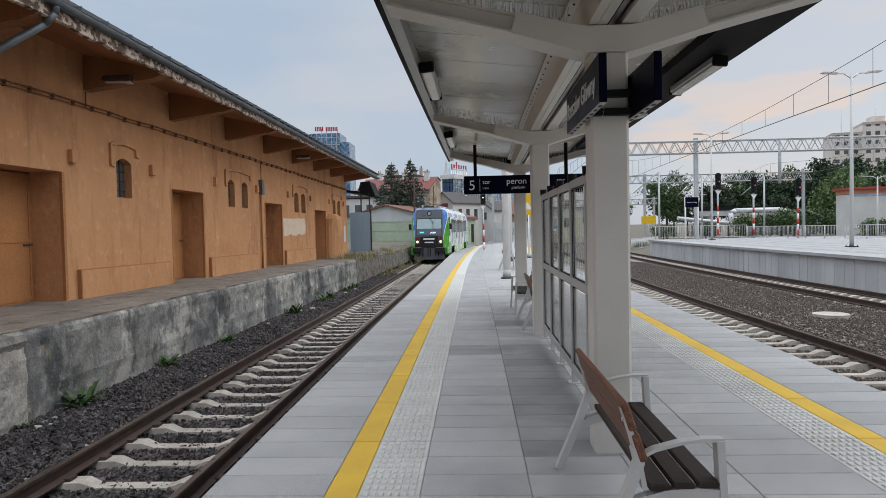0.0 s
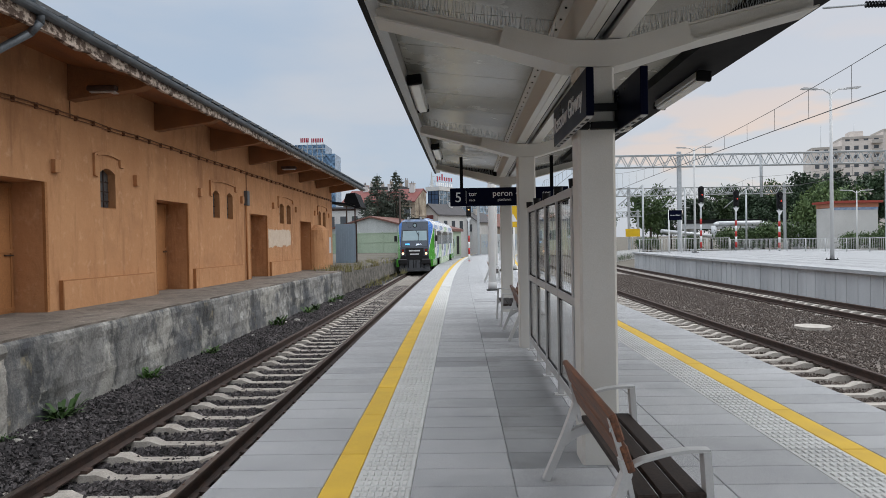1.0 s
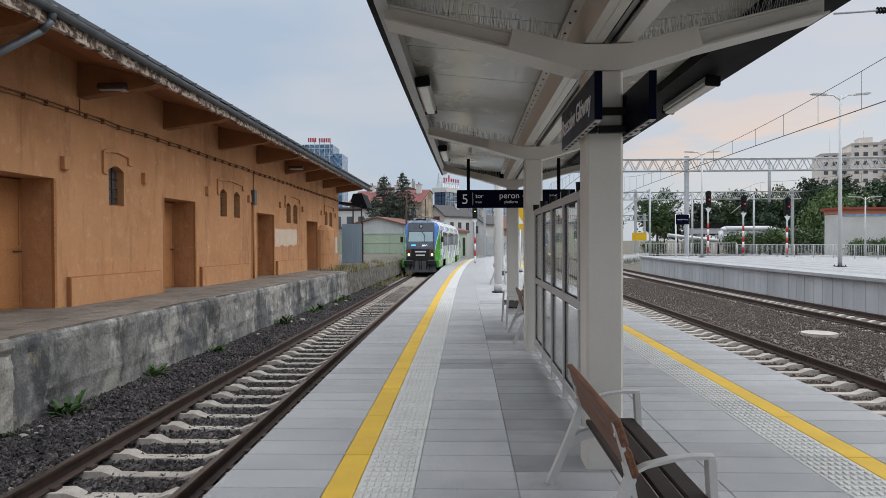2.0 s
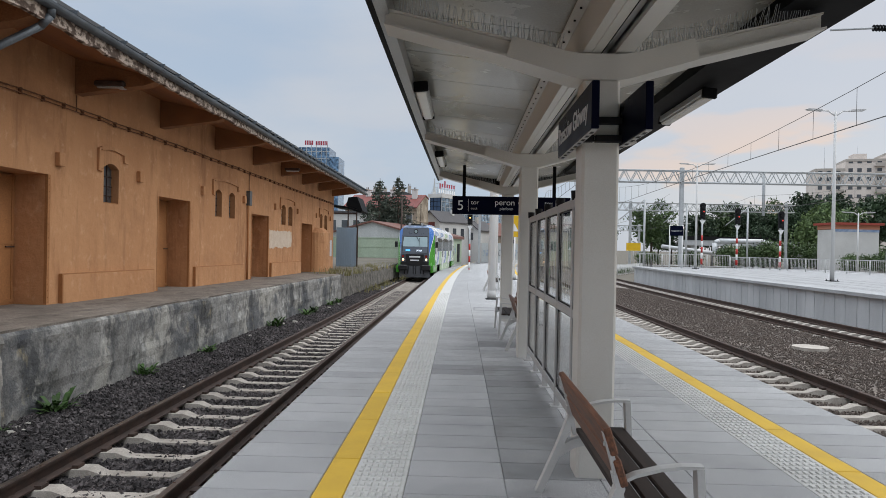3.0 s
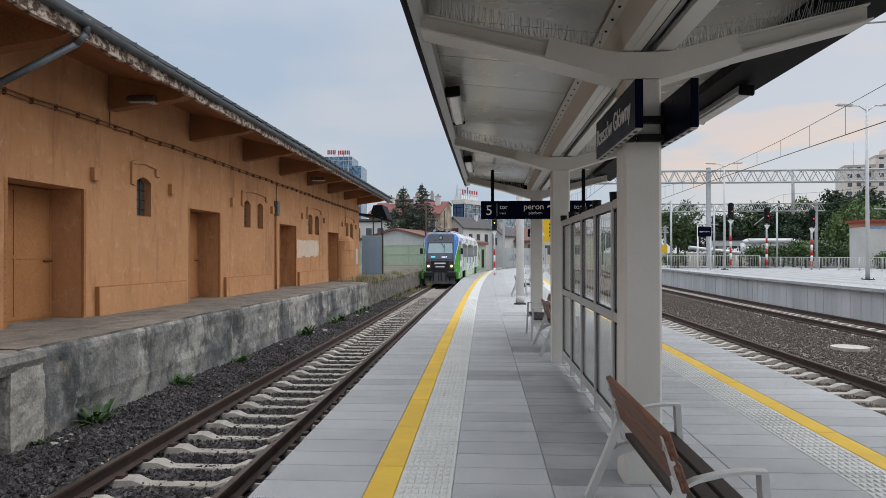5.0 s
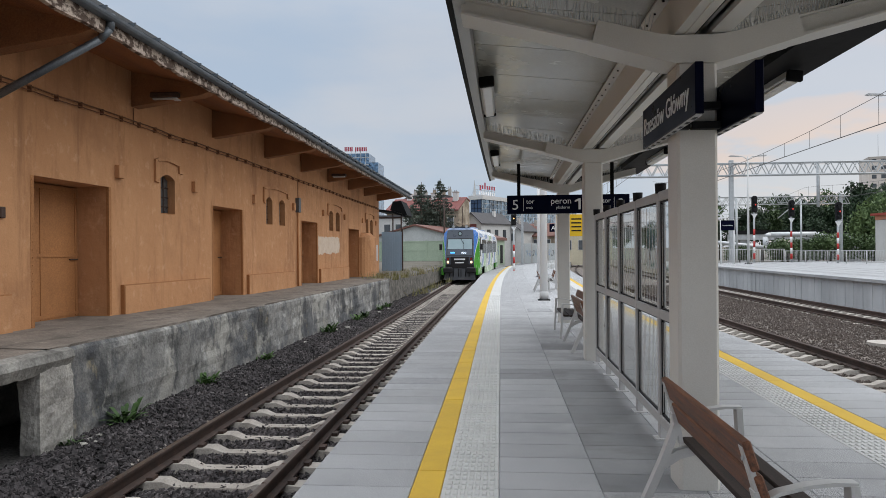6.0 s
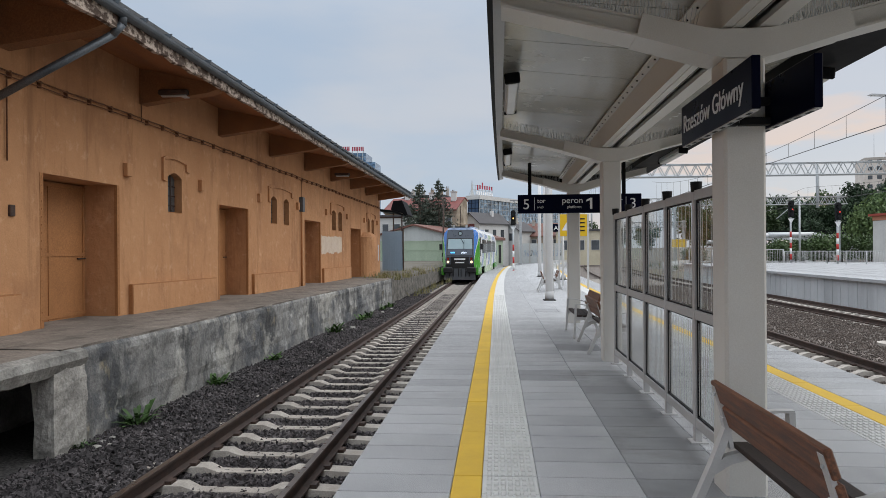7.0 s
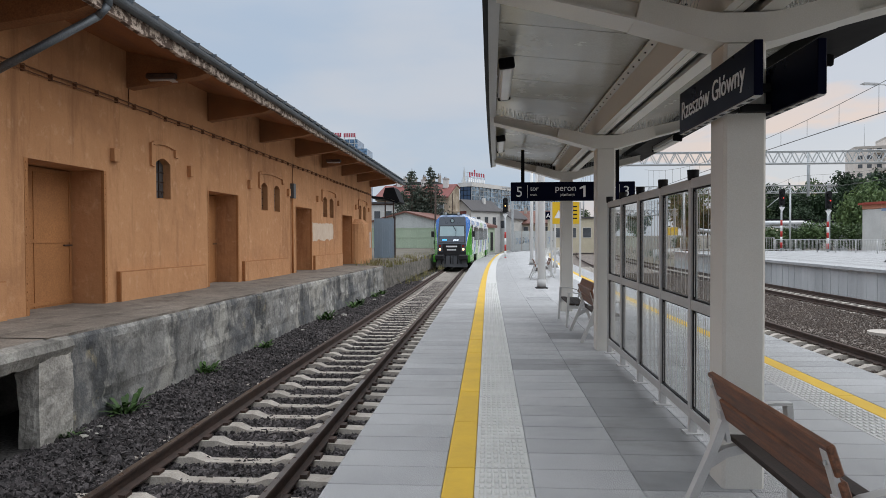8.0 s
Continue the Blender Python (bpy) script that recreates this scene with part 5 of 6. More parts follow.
# ---- buildings ----
M_PLASTER = mat("grey_plaster", (.5, .46, .42), .9, col2=(.4, .36, .32), scale=.4, fine=20, bump=.2)
M_TANPL = mat("stained_tan_plaster", (.42, .34, .26), .9, col2=(.26, .2, .15), scale=.5, fine=20, bump=.2)
M_WHITEPL = mat("white_plaster", (.66, .65, .63), .9, col2=(.58, .57, .55), scale=.4, fine=20, bump=.2)
M_REDTILE = mat("red_roof_sheet", (.22, .06, .05), .7, col2=(.16, .045, .04), scale=.7, fine=20, bump=.2)
M_BROWNTILE = mat("brown_roof_sheet", (.2, .09, .07), .7, col2=(.14, .065, .05), scale=.7, fine=20, bump=.2)
M_GREYTILE = mat("grey_roof", (.1, .095, .1), .8, col2=(.07, .068, .07), scale=.7, fine=20, bump=.2)
M_FARGLASS = mat("far_window_glass", (.11, .12, .13), .15, col2=(.05, .055, .065), scale=.3, bump=0)
M_BLUEGLASS = mat("blue_curtain_wall", (.05, .1, .19), .12, .3, col2=(.03, .06, .12), scale=.15, bump=0)
M_GREENWOOD = mat("pale_green_boards", (.42, .5, .38), .8, col2=(.34, .42, .31), scale=.6, fine=20, bump=.2, streak=(1, 1, .3))
M_PALESHEET = mat("pale_weathered_sheet", (.55, .57, .56), .8, col2=(.46, .48, .47), scale=.6, fine=20, bump=.2, streak=(1, 1, .3))
M_BLUEGREY = mat("blue_grey_sheet", (.33, .44, .55), .6, col2=(.28, .38, .48), scale=.6, fine=20, bump=.05, streak=(1, 1, .3), grain=.08)


def window(parent, x, z, w, h, y=-.0, m=None):
    """A framed window in the face at y, which looks along -y."""
    f = part("window", box(x - w / 2 - .08, y - .05, z - .08, x + w / 2 + .08, y + .02, z + h + .08), M_WHITEPL, parent)
    part("pane", box(x - w / 2, y - .075, z, x + w / 2, y - .052, z + h), m or M_FARGLASS, f)


def gable_house(name, label, at, rz, w, d, eave, ridge, m_wall, m_roof, over=.4, along=True):
    """Gabled house; the gable (along) or the long side faces -y; origin at the front's left foot."""
    h = thing(name, label, "house", at, rz)
    if along:
        part("wall", prism([(0, -3), (0, eave), (w / 2, ridge), (w, eave), (w, -3)], 'y', 0, d), m_wall, h)
        for sg in (0, 1):
            x0, x1 = (-over, w / 2) if sg == 0 else (w + over, w / 2)
            z0 = eave - over * (ridge - eave) / (w / 2)
            part("roof", prism([(x0, z0 + .02), (x1, ridge + .02), (x1, ridge + .2), (x0, z0 + .2)], 'y', -over, d + over), m_roof, h)
    else:
        part("wall", prism([(0, -3), (0, eave), (d / 2, ridge), (d, eave), (d, -3)], 'x', 0, w), m_wall, h)
        for sg in (0, 1):
            y0, y1 = (-over, d / 2) if sg == 0 else (d + over, d / 2)
            z0 = eave - over * (ridge - eave) / (d / 2)
            part("roof", prism([(y0, z0 + .02), (y1, ridge + .02), (y1, ridge + .2), (y0, z0 + .2)], 'x', -over, w + over), m_roof, h)
    return h


# green garage with a sheet-clad gable
def graffiti(parent, n, x0, x1, z0, z1, along, off, seed):
    """Looping sprayed strokes on a wall face; along is 'x' or 'y'."""
    rng = random.Random(seed)
    for k in range(n):
        bm = bmesh.new()
        cx, cz = x0 + (x1 - x0) * (k + .5) / n, (z0 + z1) / 2 + rng.uniform(-.15, .15)
        r, ph, q = (x1 - x0) / n * rng.uniform(.3, .48), rng.uniform(0, 6), rng.choice((2, 3))
        pts = []
        for i in range(15):
            a = i / 14 * 5.2 + ph
            u, v = cx + r * math.cos(a) * (.6 + .4 * math.sin(q * a)), cz + (z1 - z0) * .45 * math.sin(a + .5 * math.sin(q * a))
            pts.append((u, off, v) if along == 'x' else (off, u, v))
        for a, b in zip(pts, pts[1:]):
            add_tube(bm, a, b, .035, n=4)
        part("graffiti", bm, (M_BLUEGREY, M_TLILAC, M_GREYTILE)[k % 3], parent)


sh = gable_house("garage", "pale green boarded garage with a brown sheet roof", (-14.03, 77.4, 0), -13.9, 10, 22, 2.95, 4.25, M_PALESHEET, M_BROWNTILE, over=.3)
part("boarding", box(.1, -.05, -.6, 9.95, -.004, 2.5), M_GREENWOOD, sh, "pale green timber boarding")
for x in (.3, 3.3, 6.4, 9.9):
    part("batten", box(x - .07, -.1, -.6, x + .07, -.051, 2.6), M_GREENWOOD, sh)
for z in (.1, 1.45, 2.45):
    part("batten", box(.1, -.09, z, 9.95, -.052, z + .09), M_GREENWOOD, sh)
bm = bmesh.new()
for i in range(18):
    add_box(bm, .6 + i * .5, -.02, 2.56, .63 + i * .5, -.003, min(2.9 + i * .13, 2.9 + (17 - i) * .13))
part("sheet_ribs", bm, M_PALESHEET, sh)["kind"] = "stuff"
part("side_boarding", box(10.004, .1, -.6, 10.05, 21.8, 2.85), M_GREENWOOD, sh)
# No opening is cut: a black panel paints the dark inside of the doorway.
part("side_door", box(10.052, 19.2, -.4, 10.08, 20.6, 2.1), M_BLACK, sh, "black panel standing for the shade inside a doorway")
graffiti(sh, 10, 9.5, 18.5, .5, 2.0, 'y', 10.06, 4)
part("eave_board", box(10.28, -.3, 2.72, 10.32, 22.2, 2.92), M_BROWNTILE, sh)
pw = thing("pale_house", "pale plastered house behind the warehouse", "house", (-17.5, 92, 0), -6)
part("wall", box(0, 0, -1, 5.6, 6, 6.0), M_WHITEPL, pw)
part("roof", box(-.3, -.3, 6.0, 5.9, 6.3, 6.25), M_GREYTILE, pw)
for x in (1.0, 2.6, 4.2):
    window(pw, x, 3.2, .8, 1.8)

# sheet fence and dark porch behind the warehouse's end
bf = thing("sheet_fence", "blue-grey sheet metal fence panel beside the warehouse", "fence", (-7.21, 43.5, .35))
part("panel", box(.0, -.02, -.2, 1.3, .02, 2.42), M_BLUEGREY, bf)
bm = bmesh.new()
for k in range(9):
    add_box(bm, .06 + k * .15, -.035, -.2, .09 + k * .15, -.0205, 2.42)
part("rib", bm, M_BLUEGREY, bf)
part("post", box(1.305, -.05, -.4, 1.38, .05, 2.6), M_RAIL, bf)
po = thing("porch", "dark rusty sheet porch roof on thin posts", "porch", (-8.0, 44, .35))
part("roof", prism([(.5, 3.75), (1.4, 3.66), (2.05, 3.45), (2.05, 3.55), (1.4, 3.8), (.5, 3.9)], 'y', 0, 3), M_DARKTRIM, po)
part("hood", prism([(1.25, 3.85), (1.42, 4.4), (1.98, 4.45), (2.36, 3.52), (2.2, 3.45), (2.0, 3.6)], 'y', .1, 2.8), M_DARKTRIM, po, "dark sloping sheet hood")
for x in (.2, 1.42, 1.97):
    part("post", box(x - .04, .1, -.5, x + .04, .18, 3.62 if x < 1.5 else 3.5), M_RAIL, po)
part("beam", box(.1, .19, 3.3, 2.0, .27, 3.4), M_RAIL, po)

# town behind
tn = thing("town_house", "stained tan tenement with a red sheet roof", "house", (-18.5, 113, 0), -14)
TW = 12.5
M_GABLE = mat("stained_gable", (.52, .45, .35), .95, col2=(.2, .155, .11), scale=.6, fine=15, bump=.2)
part("wall", prism([(0, -1), (0, 7.95), (4.5, 10.05), (6.2, 9.6), (6.2, -1)], 'x', 0, TW), M_TANPL, tn)
part("gable", prism([(0, -1), (0, 7.95), (4.5, 10.05), (6.2, 9.6), (6.2, -1)], 'x', TW + .004, TW + .06), M_GABLE, tn, "bare stained gable")
part("gable_strip", box(TW + .062, 1.9, 0, TW + .12, 2.15, 8.6), M_RAIL, tn)
part("ledge", box(TW + .062, 0, 5.6, TW + .2, 6.2, 5.75), M_TANPL, tn)
part("roof", prism([(-.5, 7.78), (4.5, 10.12), (4.5, 10.3), (-.5, 7.96)], 'x', -.3, TW + .15), M_REDTILE, tn)
part("roof", prism([(4.504, 10.12), (6.4, 9.6), (6.4, 9.78), (4.504, 10.3)], 'x', -.3, TW + .15), M_REDTILE, tn)
part("cornice", box(-.1, -.3, 7.5, TW, -.004, 7.72), M_GABLE, tn)
for x in (1.2, 3.2, 5.2, 7.2, 9.2, 11.2):
    for z in (1.6, 4.9):
        window(tn, x, z, 1.0, 1.8)
for x, y in ((2.5, 4.2), (7, 4.0), (11.1, 3.2)):
    part("chimney", box(x - .42, y - .35, 8.4, x + .42, y + .35, 11.0), M_WHITEPL, tn)
    part("chimney_cap", box(x - .5, y - .43, 11.0, x + .5, y + .43, 11.15), M_PLASTER, tn)
od = thing("old_block", "old dark-roofed town block with many chimneys", "building", (-19.5, 140, 0), -4)
part("wall", box(0, 0, -2, 11.2, 14, 11.9), M_TANPL, od)
part("roof", prism([(-.3, 11.9), (2, 12.7), (9, 12.7), (11.5, 11.9)], 'y', -.3, 14), M_GREYTILE, od)
for k, x in enumerate((.7, 2.0, 2.9, 4.4, 6.1, 7.5, 8.2, 9.3, 10.4)):
    ch = part("chimney", box(x - .32, 1.2 + k % 3, 11.9, x + .32, 1.9 + k % 3, 13.3 + (k * 7 % 5) * .22), (M_TANPL, M_PLASTER)[k % 2], od)
    for d in (-.18, .12):
        part("chimney_pot", tube((x + d, 1.5 + k % 3, 13.3), (x + d, 1.5 + k % 3, 13.75 + (k * 7 % 5) * .22), .09, .07, 7), M_RAIL, ch)
for x in (1.5, 3.5, 5.5, 7.5, 9.5):
    for z in (2, 5.2, 8.6):
        window(od, x, z, 1.1, 1.9)

h1 = gable_house("white_house", "white gabled house with a dark grey roof", (-6.25, 119.4, 0), -39, 4.4, 8.0, 6.0, 7.75, M_WHITEPL, M_GREYTILE, over=.3)
part("sign_panel", box(1.6, -.04, 5.2, 3.3, -.004, 5.9), M_REDTILE, h1)
graffiti(h1, 2, 1.6, 4.2, 3.4, 4.8, 'x', -.02, 9)
for y in (1.5, 3.6, 5.8):
    part("side_window", box(4.404, y, 3.2, 4.44, y + .9, 4.9), M_FARGLASS, h1)
part("chimney", box(2.6, 5.0, 6.6, 3.1, 5.5, 8.3), M_WHITEPL, h1)
h2 = gable_house("grey_house", "low grey-roofed house with small windows", (.4, 124.5, 0), -30, 4.2, 6, 4.8, 6.3, M_WHITEPL, M_GREYTILE)
for x in (1, 2.7):
    window(h2, x, 3.0, .8, 1.3)
part("chimney", box(2.3, 2, 5.6, 2.8, 2.5, 7.2), M_PLASTER, h2)
h3 = gable_house("red_roof_house", "small house with a faded red roof", (3.6, 127, 0), -12, 8.5, 8, 3.9, 6.1, M_TANPL, M_BROWNTILE, along=False)
for x in (1.2, 3.4, 5.6, 7.4):
    window(h3, x, 2.0, .8, 1.2)
part("chimney", box(2.6, 3, 5.2, 3.1, 3.5, 6.9), M_PLASTER, h3)
lw = thing("graffiti_wall", "pale painted wall with blue grey graffiti", "wall", (4.0, 112, -.2), -4)
part("wall", box(0, 0, -1.2, 7, .3, 2.6), M_PALESHEET, lw)
graffiti(lw, 12, .4, 6.6, .5, 1.5, 'x', -.02, 12)
for k in range(6):
    part("pilaster", box(k * 1.3 + .1, -.08, -1.2, k * 1.3 + .25, -.004, 2.6), M_PLASTER, lw)
cb = thing("cream_building", "cream single-storey building beyond the platform end", "building", (10.3, 118, -.1), -4)
part("wall", box(0, 0, -1.2, 9, 7, 4.6), mat("cream_plaster", (.62, .56, .42), .9, col2=(.55, .49, .36), scale=.5, fine=20), cb)
part("roof", box(-.3, -.3, 4.6, 9.3, 7.3, 4.9), M_GREYTILE, cb)
for x in (1.5, 4, 6.5):
    window(cb, x, 1.4, 1.3, 1.6)

# glazed office with a roof sign made of plain bars
of = thing("glass_office", "blue glass office block with a pale roof edge", "office building", (-4.17, 170, .2), 61)
M_OFFICEGLASS = mat("reflective_office_glass", (.22, .33, .45), .1, .7, col2=(.1, .16, .24), scale=.22, fine=.9, bump=0, grain=.75)
part("core", box(0, 0, -2, 60, 3.2, 13.7), M_OFFICEGLASS, of)
part("end_wall", box(-.06, .05, -2, -.004, 3.15, 13.6), M_BLUEGLASS, of, "dark blue glazed end wall")
part("roof_edge", box(-.5, -.5, 13.7, 60.4, 3.6, 14.7), M_WHITEPL, of)
for i in range(30):
    part("mullion", box(.05 + i * 2 - .05, -.1, 0, .05 + i * 2 + .05, -.004, 13.7), M_GALV, of)
for k in range(10):
    part("transom", box(0, -.08, .6 + k * 1.35, 60, -.003, .7 + k * 1.35), M_GALV, of)
for i in range(4):
    part("end_mullion", box(-.13, .1 + i * 1.0, 0, -.062, .18 + i * 1.0, 13.7), M_DARKTRIM, of)
for k in range(10):
    part("end_transom", box(-.12, .05, .6 + k * 1.35, -.061, 3.15, .7 + k * 1.35), M_DARKTRIM, of)
M_REDSIGN = mat("red_sign", (.42, .03, .06), .5, scale=2, bump=0)
rs = thing("roof_sign", "red and white roof sign on a light steel frame", "roof sign", (-6.0, 171.5, 14.9), 61)
bm = bmesh.new()
for k in range(7):
    x = .3 + k * 1.75
    add_tube(bm, (x, .3, 0), (x, .1, 3.2), .05, n=5)
    add_tube(bm, (x, 1.2, 0), (x, .1, 2.2), .04, n=5)
for z in (.5, 1.7, 2.8):
    add_tube(bm, (.3, .12, z), (10.8, .12, z), .05, n=5)
part("frame", bm, M_GALV, rs)
for k in range(7):
    x = 2.6 + k * 1.2
    tall = .75 if k in (2,) else 0
    part("sign_bar", box(x, -.1, 2.0 - (.4 if k == 0 else 0), x + .45, .05, 2.95 + tall), M_REDSIGN, rs)
for k in range(8):
    x = 2.2 + k * 1.1
    part("sign_bar", box(x, -.1, .5, x + .5, .05, 1.4), M_TEXT, rs)
part("emblem", prism([(-.9, 0), (.9, 0), (.5, 1.0), (.3, 2.2), (0, 3.9), (-.3, 2.2), (-.5, 1.0)], 'y', -.1, .05), M_GALV, rs)

# tall hotel far off
ho = thing("hotel_tower", "tall blue glass hotel tower with a red roof sign", "tower", (-71.3, 300, 1.6), 0)
part("tower", box(0, 0, -2, 13.5, 16, 43.0), M_OFFICEGLASS, ho)
part("annex", box(13.504, 1, -2, 17.5, 16, 39), M_OFFICEGLASS, ho)
for i in range(6):
    part("mullion", box(1 + i * 2.2, -.3, 0, 1.25 + i * 2.2, -.01, 43.0), M_GALV, ho)
for k in range(13):
    part("transom", box(0, -.25, 2.6 + k * 3.2, 13.5, -.008, 2.85 + k * 3.2), M_GALV, ho)
for k in range(5):
    part("sign_bar", box(2.6 + k * .78, -.4, 44.0, 3.1 + k * .78, 0, 45.9), M_REDSIGN, ho)
for k in range(7):
    part("sign_bar", box(7.4 + k * .78, -.4, 43.9, 7.9 + k * .78, 0, 45.7), M_REDSIGN, ho)
bm = bmesh.new()
for x in (5.5, 7.6, 9.7, 12.6):
    add_tube(bm, (x, 0, 42.9), (x, 0, 45), .12, n=5)
part("sign_frame", bm, M_GALV, ho)["kind"] = "stuff"

# apartment block: stepped parts with window rows and balconies
ap = thing("apartment_block", "pale panel-built apartment block with many windows and balconies", "apartment building", (119.7, 232, -1.0), -16)
M_APT = mat("peach_panel_render", (.74, .67, .61), .9, col2=(.63, .56, .51), scale=.25, fine=8, bump=.1)
for x0, x1, h in ((0, 9, 30.5), (9.004, 21, 33.5), (21.004, 36, 35.5), (36.004, 56, 35)):
    part("section", box(x0, 0, -2, x1, 14, h), M_APT, ap)
    part("parapet", box(x0 + .01, -.15, h, x1 - .01, 14, h + .8), M_PLASTER, ap)
for x0, x1, z in ((12, 16, 34), (25, 31, 36), (41, 47, 35.5)):
    part("roof_hut", box(x0, 3, z, x1, 9, z + 2.4), M_APT, ap)
wm = bpy.data.meshes.new("window")
bm = bmesh.new()
add_box(bm, -.65, -.06, .1, .65, .02, 1.35)
bm.to_mesh(wm)
bm.free()
wm.materials.append(M_FARGLASS)
bmm = bpy.data.meshes.new("balcony")
bm = bmesh.new()
add_box(bm, -1.5, -1.2, -.15, 1.5, 0, 0)
add_box(bm, -1.5, -1.2, 0, 1.5, -1.1, 1.0)
bm.to_mesh(bmm)
bm.free()
bmm.materials.append(M_PLASTER)
for fl in range(4, 12):
    for k, x in enumerate((1.6, 4.2, 7.0, 10.6, 13.2, 16, 19, 22.5, 25.4, 28.4, 31.4, 34.2, 37.8, 41, 44.5, 48, 51.5, 54.4)):
        if fl == 11 and x < 9:
            continue
        w = new("window", wm)
        w.parent = ap
        w.location = (x, -.01, fl * 2.9 + .9)
        if k % 4 == 2:
            b = new("balcony", bmm)
            b.parent = ap
            b.location = (x, -.01, fl * 2.9)
for x in (4, 14, 27.5, 29, 44, 52):
    part("antenna", tube((x, 6, 30), (x, 6, 39.5), .08, n=5), M_GALV, ap)

# rendered hut with an orange roof edge
hu = thing("rendered_hut", "pale grey rendered hut with an orange and blue roof edge", "hut", (49.6, 90, -.3), 3)
part("wall", box(0, 0, -1, 5.8, 4, 5.2), M_WHITEPL, hu)
part("blue_band", box(-.02, -.03, 4.9, 5.82, -.003, 5.25), M_TLILAC, hu)
part("orange_band", box(-.06, -.06, 5.25, 5.86, 4, 5.8), mat("orange_band", (.62, .26, .16), .7, scale=1), hu)
part("roof", box(-.4, -.5, 5.8, 6.2, 4.4, 6.1), mat("red_roof_edge", (.35, .06, .04), .7, scale=1), hu)
br = thing("road_bridge", "low grey road bridge far behind the tracks", "bridge", (54.5, 128, -.2), 0)
part("deck", box(-12, 0, 3.0, 12, 3, 4.0), M_CONCRETE, br)
part("railing", box(-12, -.1, 4.0, 12, -.02, 4.7), M_BLACK, br)
for x in (-10, 0, 10):
    part("pier", box(x - .6, .5, -1.2, x + .6, 2.5, 3.0), M_CONCRETE, br)
pl = thing("utility_pole", "dark wooden utility pole beside the track", "pole", (-5.4, 70, -.4))
part("pole", tube((0, 0, -.6), (.08, 0, 7.1), .11, .08, 8), M_RAIL, pl)
part("meter_box", box(-.12, -.25, 1.2, .12, -.08, 1.6), M_BLACK, pl)


# ---- trees and weeds ----
def leaf_mat(name, a, b):
    m = mat(name, a, .7, col2=b, scale=.6, fine=9, bump=0, rand=.18, grain=.5)
    return m


M_LEAF = leaf_mat("foliage", (.085, .135, .04), (.035, .068, .02))
M_LEAFDARK = leaf_mat("dark_foliage", (.035, .068, .026), (.016, .034, .014))
M_LEAFWILLOW = leaf_mat("willow_foliage", (.11, .16, .05), (.055, .095, .03))
M_NEEDLE = leaf_mat("conifer_needles", (.085, .105, .075), (.045, .062, .045))
M_BARK = mat("bark", (.1, .075, .055), .9, col2=(.055, .042, .032), scale=3, fine=30, bump=.4)
M_DRYGRASS = leaf_mat("dry_grass", (.3, .25, .12), (.15, .16, .06))


def leaves_mesh(name, centres, size, seed, material, droop=0.):
    """Many small four-sided leaves with random tilt round the centres."""
    rng = np.random.default_rng(seed)
    n = len(centres)
    u = rng.normal(size=(n, 3))
    u[:, 2] -= droop
    u /= np.linalg.norm(u, axis=1)[:, None]
    v = np.cross(u, rng.normal(size=(n, 3)))
    v /= np.linalg.norm(v, axis=1)[:, None] + 1e-9
    s = size * rng.uniform(.6, 1.3, (n, 1))
    c = np.asarray(centres)
    verts = np.stack([c - u * s, c + v * s * .45, c + u * s, c - v * s * .45], 1).reshape(-1, 3)
    faces = np.arange(n * 4).reshape(-1, 4)
    me = bpy.data.meshes.new(name)
    me.from_pydata(verts.tolist(), [], faces.tolist())
    me.materials.append(material)
    return me


def crown_points(seed, h, r, base, n, clumps, droop=0.):
    """Leaves gathered in clumps on an uneven crown, with gaps between the clumps."""
    rng = np.random.default_rng(seed)
    d = rng.normal(size=(clumps, 3))
    d /= np.linalg.norm(d, axis=1)[:, None]
    rad = rng.uniform(.45, 1.0, (clumps, 1))
    cc = d * rad * np.array([r, r, (h - base) / 2]) + np.array([0, 0, (h + base) / 2])
    which = rng.integers(0, clumps, n)
    off = rng.normal(size=(n, 3)) * np.array([1, 1, .75]) * r * .17
    pts = cc[which] + off
    if droop:
        pts[:, 2] -= droop * rng.uniform(0, 1, n) ** 2
    return pts[pts[:, 2] > .2], cc


def make_tree(at, h, r, seed, material, name="tree", label="leafy green tree with an uneven crown", n=2600, size=.34, droop=0., group="trees behind the tracks", base=None):
    t = thing(name, label, "tree", at, 0, group)
    base = h * .22 if base is None else base
    pts, cc = crown_points(seed, h, r, base, n, 34, droop)
    bm = bmesh.new()
    add_tube(bm, (0, 0, -1.2), (0, 0, h * .55), r * .07, r * .035, 8)
    for c in cc[:12]:
        add_tube(bm, (0, 0, h * .3 + .2 * c[2] * .5), Vector(c.tolist()) * .9 + Vector((0, 0, h * .04)), r * .03, r * .01, 5)
    part("trunk", bm, M_BARK, t)
    cr = new("crown", leaves_mesh("crown", pts, size, seed, material, droop * .4))
    cr.parent = t
    return t


